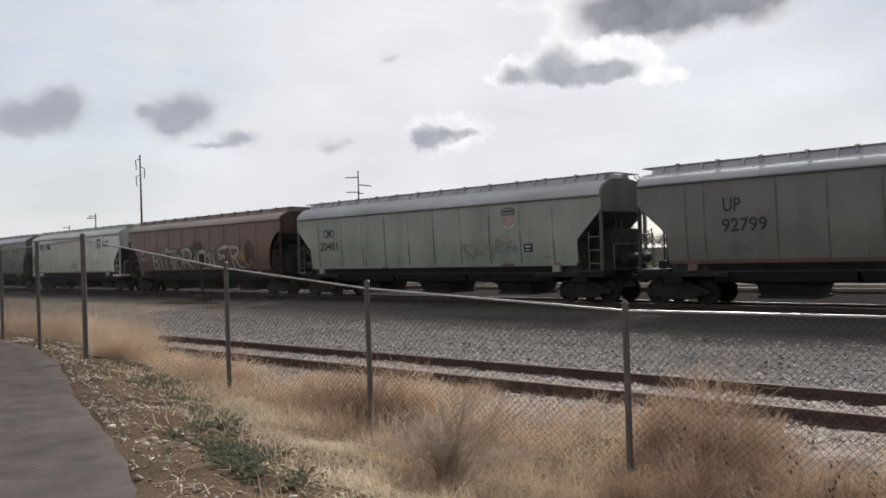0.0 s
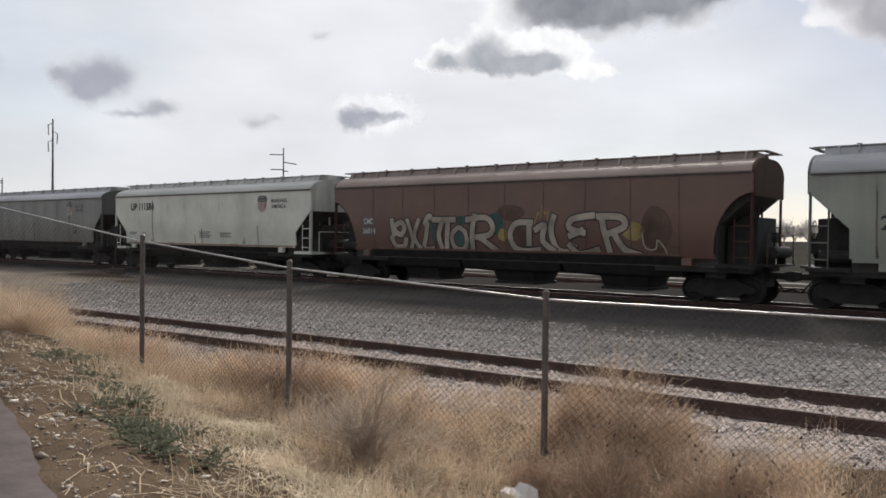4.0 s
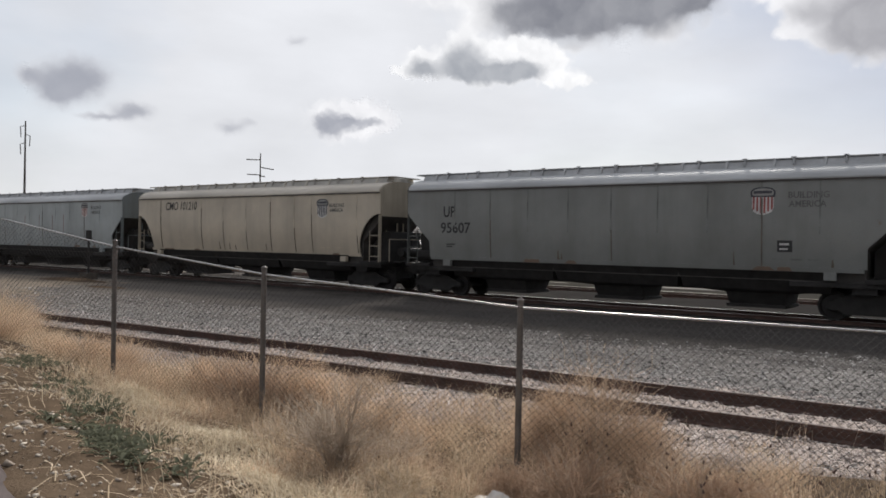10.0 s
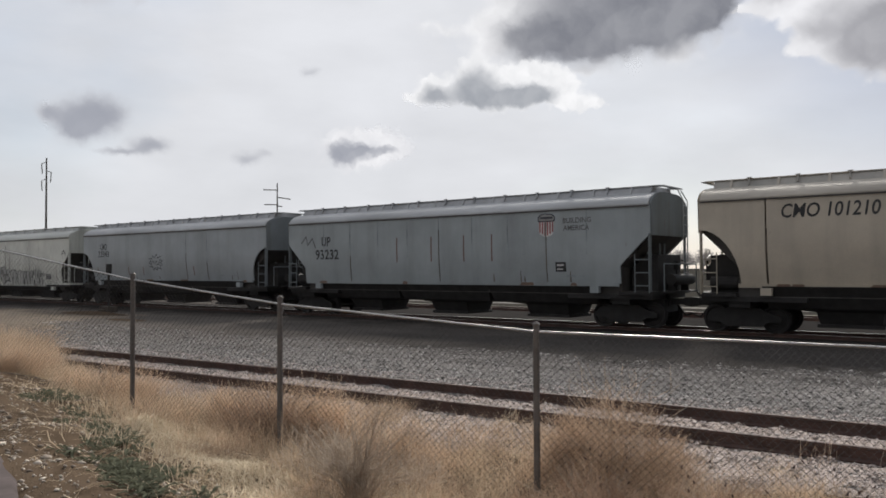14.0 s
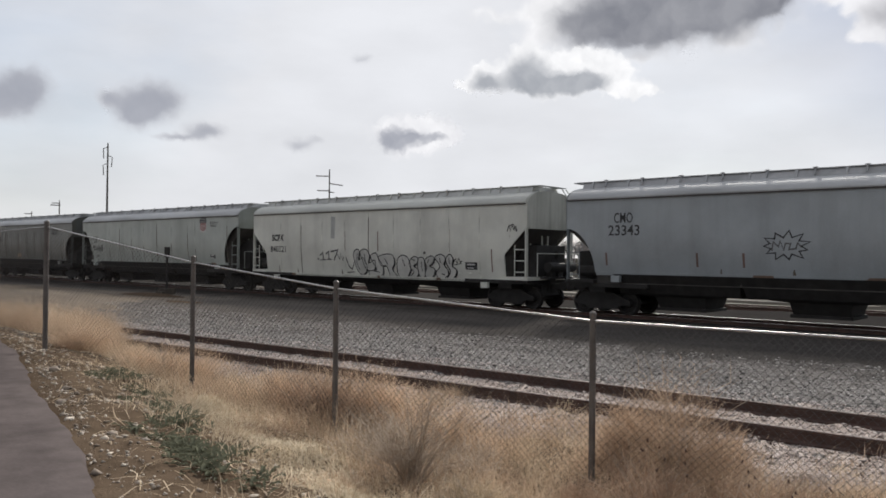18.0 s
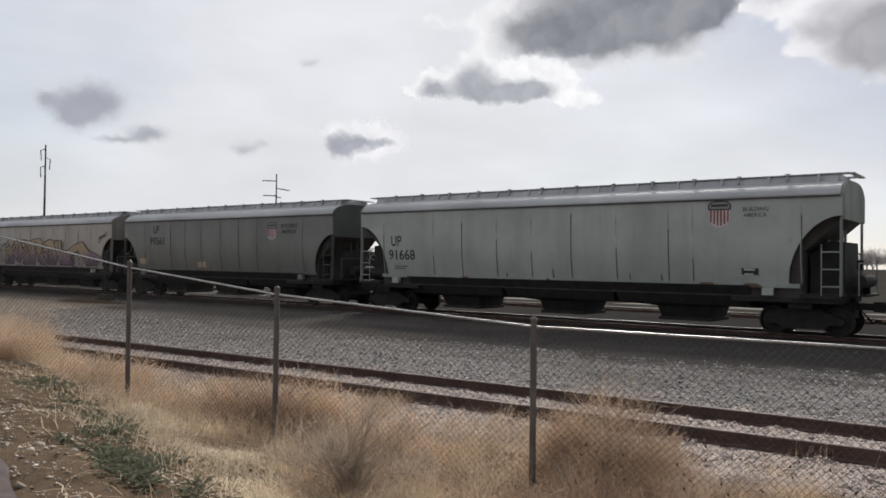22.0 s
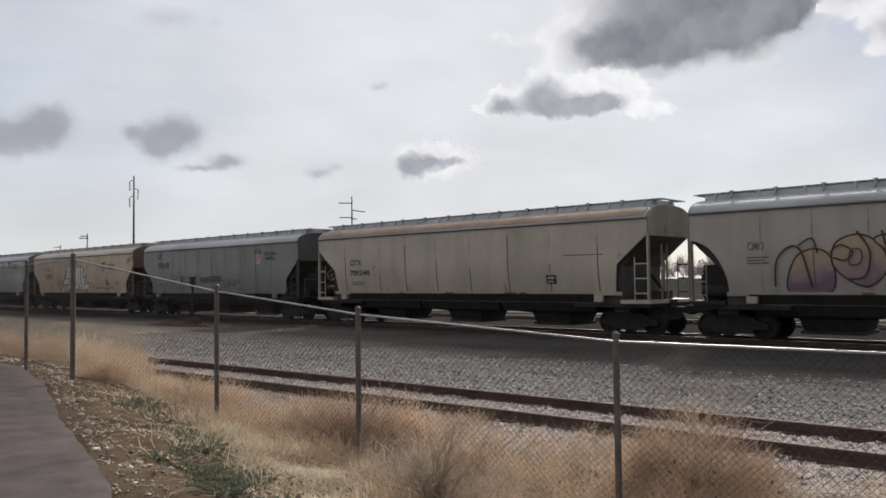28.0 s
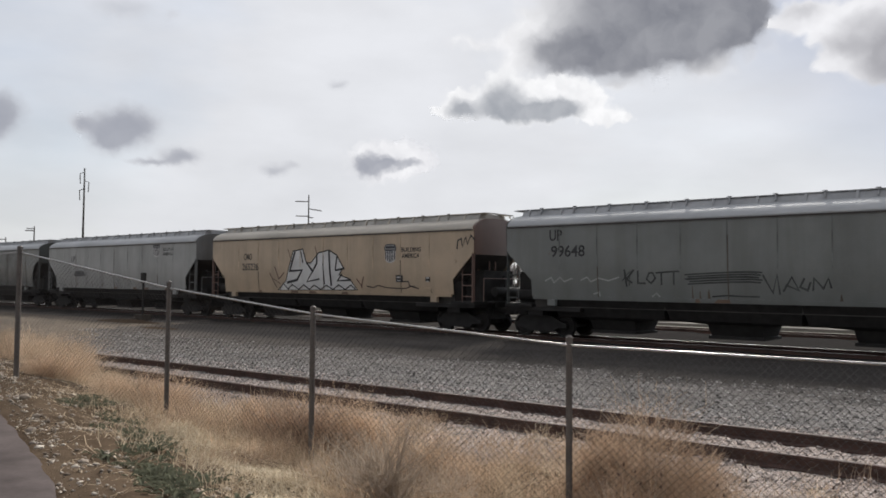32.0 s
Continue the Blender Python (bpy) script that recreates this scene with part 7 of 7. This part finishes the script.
pebbles("side_track_ballast", "pale angular ballast stones round the side track", M_CHIP_PALE, x, y, np.maximum(bed_z(x, y) * (np.abs(y - 10.9) < 2.0), yard_z(x, y)) + 0.004, r.uniform(0.012, 0.034, len(x)), r)
n = 30000
x = r.uniform(-34, 4, n)
y = 12.3 + 6.5 * r.uniform(0, 1, n) ** 1.6
pebbles("yard_stones", "loose grey stones of the yard", M_CHIP_GREY, x, y, yard_z(x, y) + 0.004, 0.012 + np.minimum(0.04, r.exponential(0.012, n)), r)
n = 34000
x, y = r.uniform(-18, 0, n), r.uniform(0.8, 8, n)
ok = (bank(x, y) > 0.06) & (bank(x, y) < 2.4) & (r.uniform(0, 1, n) < np.where(bank(x, y) < 0.4, 0.9, 0.36))
x, y = x[ok], y[ok]
pebbles("soil_pebbles", "small pale stones on the brown soil", M_CHIP_SOIL, x, y, ground_z(x, y) + 0.004, np.minimum(0.042, 0.004 + r.exponential(0.0095, len(x))), r)
for k, (x, y, s) in enumerate(((-3.17, 5.75, 0.155), (-7.9, 3.9, 0.05), (-9.8, 4.75, 0.06), (-14.6, 6.5, 0.08), (-6.3, 3.55, 0.045), (-8.8, 4.4, 0.045))):
    bm = bmesh.new()
    bmesh.ops.create_icosphere(bm, subdivisions=2, radius=s)
    for vtx in bm.verts:
        vtx.co *= 1 + (0.28 if k else 0.75) * noise.noise(vtx.co * ((1.3 if k else 2.1) / s) + Vector((k * 5, 0, 0)))
        vtx.co.z *= 0.65 if k else 0.95
    me = bpy.data.meshes.new("rock")
    bm.to_mesh(me)
    bm.free()
    ob = link_mesh("rock", me, M_LITTER if k else M_WHITEROCK, m=pose(x, y, float(ground_z(x, y)) + s * 0.3, 0, 0, 40 * k))
    tagged(ob, "pale weathered rock on the ground" if k else "whitish jagged rock at the foot of a tumbleweed", "rock", "rocks by the path")

# ---- far things ----
def far_at(az, dist):
    return (-math.sin(radians(az)) * dist, math.cos(radians(az)) * dist)


x, y = far_at(61.03, 258)
mast = thing("transmission_pole", "tall slim steel transmission pole with side insulators", "utility pole", m=pose(x, y, 0, 0, 0, 61))
part("shaft", Geo().tube((0, 0, -1), (0, 0, 35.4), 0.42, 12, 0.20), M_POLE, mast)
for sx_, z in ((-1, 32.5), (1, 30.0), (-1, 27.5)):
    ins = part("insulator", Geo().tube((sx_ * 0.2, 0, z + 1.6), (sx_ * 1.25, 0, z + 1.2), 0.10, 6).tube((sx_ * 1.25, 0, z + 1.2), (sx_ * 1.1, 0, z - 1.8), 0.13, 8), M_POLE, mast)
x, y = far_at(46.15, 256)
tower = thing("transmission_pole", "transmission pole with three cross arms", "utility pole", m=pose(x, y, 0, 0, 0, 46))
part("shaft", Geo().tube((0, 0, -1), (0, 0, 29.9), 0.35, 12, 0.18), M_POLE, tower)
for a, b, z, z2 in ((-4.3, 0.2, 27.7, 27.7), (-0.2, 4.2, 25.4, 24.8), (-4.0, 0.3, 23.0, 23.0), (-0.3, 1.5, 22.6, 22.5)):
    part("cross_arm", Geo().tube((a, 0, z), (b, 0, z2 if b > 1 else z), 0.16, 8), M_POLE, tower)
for az, dist, top in ((63.9, 284, 18.6), (65.5, 387, 20.0), (63.9, 338, 22.3)):
    x, y = far_at(az, dist)
    p = thing("utility_pole", "wooden utility pole in the distance", "utility pole", "distant utility poles", pose(x, y, 0, 0, 0, az))
    part("shaft", Geo().tube((0, 0, -1), (0, 0, top), 0.28, 10, 0.16), M_POLE, p)
    part("cross_arm", Geo().box(-2.6, 0.3, -0.12, 0.12, top - 1.2, top - 0.9), M_POLE, p)

# switch stand beside the train's track
sw = thing("switch_stand", "dark switch stand with a small target on a post", "switch stand", m=pose(-37.4, 24.1, 0.1))
part("post", Geo().tube((0, 0, 0), (0, 0, 2.2), 0.06, 8), M_STEEL, sw)
part("target", Geo().box(-0.22, 0.22, -0.03, 0.03, 2.0, 2.55), M_STEEL, sw)
part("base", Geo().box(-0.35, 0.35, -0.3, 0.3, 0, 0.35).box(-0.2, 0.2, -0.5, -0.3, 0, 0.2), M_TIE, sw)

# dirt heap by the stand
g = Geo()
r = np.random.default_rng(77)
heap = grid_sheet("dirt_heap", np.arange(-44, -26, 0.4), np.arange(19.0, 24.5, 0.3),
                  lambda X, Y: 0.02 + 0.28 * np.exp(-((X + 36.5) / 3.2) ** 2 - ((Y - 22.6) / 0.9) ** 2) + 0.16 * np.exp(-((X + 31) / 2.2) ** 2 - ((Y - 20.8) / 0.7) ** 2) + 0.015 * np.sin(X * 4) * np.sin(Y * 5), M_SOIL)
tagged(heap, "low heap of dark soil beside the track", "dirt heap", kind="structure")

# bare trees far beyond the tracks
TREES = []
for s in range(4):
    r = np.random.default_rng(90 + s)
    tr, cr = Geo(), []
    tr.tube((0, 0, -0.5), (0.2, 0, 3.2), 0.30, 8, 0.2)
    for k in range(9):
        a, z = r.uniform(0, 6.28), r.uniform(2.2, 3.4)
        tr.tube((0.15, 0, z), (math.cos(a) * 2.6, math.sin(a) * 2.6, z + r.uniform(2.5, 4.5)), 0.12, 5, 0.04)
    n = 1400
    az, el = r.uniform(0, 6.28, n), np.arcsin(r.uniform(-0.15, 1, n))
    d = np.stack([np.cos(az) * np.cos(el) * 3.6, np.sin(az) * np.cos(el) * 3.6, np.sin(el) * 4.2], 1) * (r.uniform(0.3, 1, n) ** 0.5 * (0.8 + 0.25 * np.sin(3 * az + s)))[:, None]
    p = d + np.array([0, 0, 4.4])
    q = p + d * 0.22 + r.normal(0, 0.45, (n, 3))
    w = np.cross(q - p, r.normal(0, 1, (n, 3)))
    w = w / np.linalg.norm(w, axis=1)[:, None] * 0.05
    v = np.stack([p - w, p + w, q + w * 0.4, q - w * 0.4], 1).reshape(-1, 3)
    f = (np.arange(n) * 4)[:, None] + np.arange(4)[None]
    c_ob = big_mesh("crown", v, f, M_HAZED)
    TREES.append((tr.mesh("trunk"), c_ob.data))
    bpy.data.objects.remove(c_ob)
r = np.random.default_rng(99)
for k in range(110):
    az, dist = -18 + 80 * (k + r.uniform(-0.4, 0.4)) / 110, r.uniform(250, 380)
    x, y = far_at(az, dist)
    t = thing("bare_tree", "leafless tree in the distance, paled for haze", "tree", "distant line of bare trees",
              Matrix.Translation((x, y, -0.2)) @ Matrix.Rotation(r.uniform(0, 6.28), 4, "Z") @ Matrix.Scale(r.uniform(0.7, 1.25), 4))
    a, b = TREES[k % 4]
    link_mesh("trunk", a, M_HAZED, t)
    link_mesh("crown", b, M_HAZED, t)

# ---- clouds: thin sheets of the sky's distance that drift slowly ----
CLOUDS = []


def cloud_pose(az, el, dist=1394.0):
    a, e = radians(az), radians(el)
    p = Vector((-math.sin(a) * math.cos(e), math.cos(a) * math.cos(e), math.sin(e))) * dist + Vector((0, 0, 2.3))
    return look(p, p * 2 - Vector((0, 0, 2.3)))


def puff_mat(body, heart, core, rim, soft, edge, warp, grain, strength, puffs):
    """Cloud: white billows (body) round a grey heart, both swelling out in small puffs."""
    m = bpy.data.materials.new("cloud")
    m.use_nodes = True
    nt = m.node_tree
    nt.nodes.clear()
    L = nt.links

    def calc(op, a, b=None):
        n = nt.nodes.new("ShaderNodeMath")
        n.operation = op
        for i, v in enumerate((a, b)):
            if isinstance(v, (int, float)):
                n.inputs[i].default_value = v
            elif v is not None:
                L.new(v, n.inputs[i])
        return n.outputs[0]

    def warped(vec, scale, amount, detail):
        n = add_node(nt, "ShaderNodeTexNoise", Scale=scale, Detail=detail, Roughness=0.5)
        L.new(vec, n.inputs["Vector"])
        mul = nt.nodes.new("ShaderNodeVectorMath")
        mul.operation = "MULTIPLY_ADD"
        L.new(n.outputs["Color"], mul.inputs[0])
        mul.inputs[1].default_value = (amount, amount, 0.0)
        mul.inputs[2].default_value = (-amount / 2, -amount / 2, 0.0)
        add = nt.nodes.new("ShaderNodeVectorMath")
        L.new(vec, add.inputs[0])
        L.new(mul.outputs[0], add.inputs[1])
        return add.outputs[0]

    def lobes(vec, rows):
        sep = nt.nodes.new("ShaderNodeSeparateXYZ")
        L.new(vec, sep.inputs[0])
        total = None
        for cx, cy, rx, ry, weight in rows:
            u = calc("DIVIDE", calc("SUBTRACT", sep.outputs["X"], cx), rx)
            v = calc("DIVIDE", calc("SUBTRACT", sep.outputs["Y"], cy), ry)
            e = calc("MULTIPLY", calc("EXPONENT", calc("MULTIPLY", calc("ADD", calc("MULTIPLY", u, u), calc("MULTIPLY", v, v)), -1.1)), weight)
            total = e if total is None else calc("ADD", total, e)
        return total

    def step(value, a, b, hi=1.0):
        n = add_node(nt, "ShaderNodeMapRange", From_Min=a, From_Max=b, To_Min=0.0, To_Max=hi)
        n.interpolation_type = "SMOOTHSTEP"
        L.new(value, n.inputs["Value"])
        return n.outputs["Result"]

    co = nt.nodes.new("ShaderNodeTexCoord")
    vec = warped(warped(co.outputs["Object"], grain, warp * 1.5, 2.0), grain * 3.2, warp * 0.7, 3.0)
    vor = add_node(nt, "ShaderNodeTexVoronoi", Scale=grain * 2.6)
    vor.feature = "SMOOTH_F1"
    vor.inputs["Smoothness"].default_value = 0.35
    L.new(vec, vor.inputs["Vector"])
    puff = calc("SUBTRACT", 0.45, vor.outputs["Distance"])
    field, grey = lobes(vec, body), lobes(vec, heart)
    dens = calc("ADD", field, calc("MULTIPLY", puff, puffs))
    alpha = calc("MULTIPLY", step(dens, 0.40 - soft, 0.40 + soft, strength), step(field, 0.05, 0.2))
    broad = add_node(nt, "ShaderNodeTexNoise", Scale=grain * 0.9, Detail=5.0)
    L.new(vec, broad.inputs["Vector"])
    mottle = calc("ADD", calc("MULTIPLY", calc("SUBTRACT", broad.outputs["Fac"], 0.5), 0.55), calc("MULTIPLY", puff, -0.10))
    tone = calc("MULTIPLY", step(calc("ADD", grey, mottle), 0.50 - edge, 0.50 + edge), step(grey, 0.05, 0.4))
    pale = tuple(0.82 * a + 0.18 * b for a, b in zip(rim, core))
    dark = mix_rgb(nt, remap(nt, broad.outputs["Fac"], 0.36, 0.64), core, tuple(0.86 * a + 0.14 * b for a, b in zip(core, rim)))
    c = mix_rgb(nt, tone, mix_rgb(nt, remap(nt, broad.outputs["Fac"], 0.40, 0.62), pale, rim), dark)
    em = nt.nodes.new("ShaderNodeEmission")
    L.new(c, em.inputs["Color"])
    tr = nt.nodes.new("ShaderNodeBsdfTransparent")
    mx = nt.nodes.new("ShaderNodeMixShader")
    out = nt.nodes.new("ShaderNodeOutputMaterial")
    L.new(alpha, mx.inputs[0])
    L.new(tr.outputs[0], mx.inputs[1])
    L.new(em.outputs[0], mx.inputs[2])
    L.new(mx.outputs[0], out.inputs["Surface"])
    return m


def puffy_cloud(az, el, w, h, body, heart, label, core, rim, soft=0.16, edge=0.25, warp=16.0, grain=0.025, strength=1.0, puffs=0.30, drift=0.02):
    """Sizes in units of about 1/24 of a degree; one unit is a metre at this distance."""
    g = Geo().add([(-w, -h, 0), (w, -h, 0), (w, h, 0), (-w, h, 0)], [(0, 1, 2, 3)])
    ob = link_mesh("cloud", g.mesh("cloud"), puff_mat(body, heart, core, rim, soft, edge, warp, grain, strength, puffs))
    ob.visible_shadow = False
    tagged(ob, label, "cloud", "clouds")
    CLOUDS.append((ob, az, el, drift))
    return ob


SOFT = dict(core=(0.355, 0.37, 0.425), rim=(0.60, 0.61, 0.65), soft=0.42, edge=0.55, warp=15.0, grain=0.022, strength=0.95, puffs=0.12)
puffy_cloud(67.73, 9.57, 163, 120, [(-20, -2, 54, 27, 1), (43, 19, 37, 34, 1.1), (-8, -16, 31, 17, 0.8)],
            [(-20, -3, 56, 31, 1), (43, 19, 41, 37, 1.1)], "soft blue-grey small cloud", **SOFT, drift=0.017)
puffy_cloud(58.76, 10.01, 147, 103, [(-51, 7, 18, 15, 0.9), (18, 10, 47, 30, 1.1), (-12, -15, 32, 23, 0.9)],
            [(18, 7, 51, 34, 1.1), (-12, -15, 32, 23, 0.9), (-51, 7, 17, 13, 0.6)], "soft blue-grey small cloud", **SOFT, drift=0.017)
puffy_cloud(55.44, 8.35, 139, 66, [(17, 4, 32, 15, 1.0), (-33, -8, 36, 6, 0.75)],
            [(17, 2, 32, 14, 0.8), (-28, -8, 31, 5, 0.5)], "thin flat blue-grey cloud", **SOFT, drift=0.017)
puffy_cloud(47.91, 7.92, 88, 57, [(-8, -2, 24, 12, 0.9), (20, 8, 14, 8, 0.6)],
            [(-8, -3, 22, 10, 0.6)], "faint thin grey cloud", **{**SOFT, "strength": 0.75}, drift=0.018)
puffy_cloud(43.87, 14.0, 66, 49, [(0, 0, 17, 9, 0.9)],
            [(0, -1, 14, 6, 0.5)], "faint wisp of cloud", **{**SOFT, "strength": 0.55}, drift=0.018)
puffy_cloud(58.1, 17.94, 140, 67, [(-13, -1, 46, 17, 1.0), (65, -3, 15, 9, 0.6)],
            [(-13, -1, 36, 11, 0.4)], "faint pale grey cloud", **{**SOFT, "strength": 0.5}, drift=0.017)
puffy_cloud(40.64, 8.66, 166, 97, [(-15, 0, 43, 32, 1.0), (35, 2, 48, 30, 0.9), (71, 6, 31, 23, 0.6)],
            [(-19, -7, 34, 21, 1.3), (22, -3, 30, 11, 0.8), (60, -3, 18, 9, 0.55)], "small grey cloud with a white halo", (0.36, 0.375, 0.43), (0.90, 0.90, 0.925), soft=0.26, edge=0.55, warp=20.0, grain=0.030, drift=0.022)
puffy_cloud(30.0, 12.77, 239, 117, [(-118, 4, 34, 28, 1), (-155, -8, 22, 9, 0.6), (-42, 28, 37, 34, 1), (0, -12, 74, 23, 1), (45, 25, 46, 30, 1), (104, 5, 36, 30, 0.95), (150, -25, 38, 16, 0.7)],
            [(-114, -6, 28, 17, 1.2), (-44, 9, 33, 28, 1.3), (0, -13, 70, 18, 1.4), (58, -8, 38, 17, 1.0)], "grey cumulus cloud with bright white rims and a flat base", (0.37, 0.39, 0.43), (0.97, 0.97, 0.985), soft=0.17, edge=0.68, warp=14.0, grain=0.030, drift=0.018)
puffy_cloud(21.57, 17.87, 468, 261, [(-166, 18, 45, 37, 1), (-203, -8, 34, 23, 0.9), (-289, -7, 65, 14, 0.55), (-229, -48, 29, 29, 0.7), (-109, -38, 97, 42, 1), (6, -6, 131, 63, 1.2), (93, -1, 74, 57, 1), (6, 76, 147, 68, 1.2), (154, 16, 26, 40, 0.8), (142, -36, 13, 13, 0.6), (94, -76, 26, 16, 0.6), (-52, -93, 26, 10, 0.4)],
            [(-2, -24, 134, 60, 1.4), (-113, -48, 74, 33, 1.2), (82, 13, 94, 60, 1.3), (6, 81, 160, 74, 1.4), (-167, -20, 34, 20, 0.5), (141, 1, 43, 49, 1.2)], "large grey cloud with bright edges", (0.225, 0.233, 0.268), (0.93, 0.93, 0.95), soft=0.40, edge=0.70, warp=26.0, grain=0.016, puffs=0.34, drift=0.006)
puffy_cloud(5.67, 15.58, 371, 229, [(-127, 48, 45, 22, 1), (-173, 42, 25, 6, 0.8), (-69, 18, 50, 25, 1), (-95, -31, 21, 18, 0.9), (-47, -27, 30, 32, 0.9), (-13, 22, 64, 54, 1.2), (35, -35, 64, 50, 1.2), (108, 4, 89, 74, 1.2)],
            [(0, -31, 56, 46, 1.0), (-75, -4, 34, 19, 0.6), (-129, 54, 37, 15, 0.5), (53, -18, 68, 56, 1.2), (120, -8, 86, 68, 1), (-50, 28, 37, 19, 0.4)], "white cumulus cloud with a grey heart", (0.37, 0.37, 0.40), (0.90, 0.90, 0.93), soft=0.22, edge=0.6, warp=18.0, grain=0.020, drift=0.03)

# ---- what moves ----
def train_run(t):
    """Metres that the train has gone after t seconds."""
    return 7.03345 * t - 0.030444 * t ** 2 + 0.0046829 * t ** 3 - 0.000151476 * t ** 4 + 1.63373e-06 * t ** 5


def motions():
    for car in CARS:
        base = car.matrix_basis.copy()
        walk(car, [(t, Matrix.Translation(TRACK.to_3x3() @ Vector((train_run(t), 0, 0))) @ base) for t in [0.5 * k for k in range(65)]])
    for wheel, x in WHEELS:        # wheels roll on the rail: 0.42 m radius
        walk(wheel, [(k / 15, Matrix.Translation((x, 0, 0.42)) @ Matrix.Rotation(train_run(k / 15) / 0.42, 4, "Y")) for k in range(481)])
    for cloud, az, el, drift in CLOUDS:
        walk(cloud, [(t, cloud_pose(az + drift * (t - 13), el)) for t in (0.0, 16.0, 32.0)])


motions()
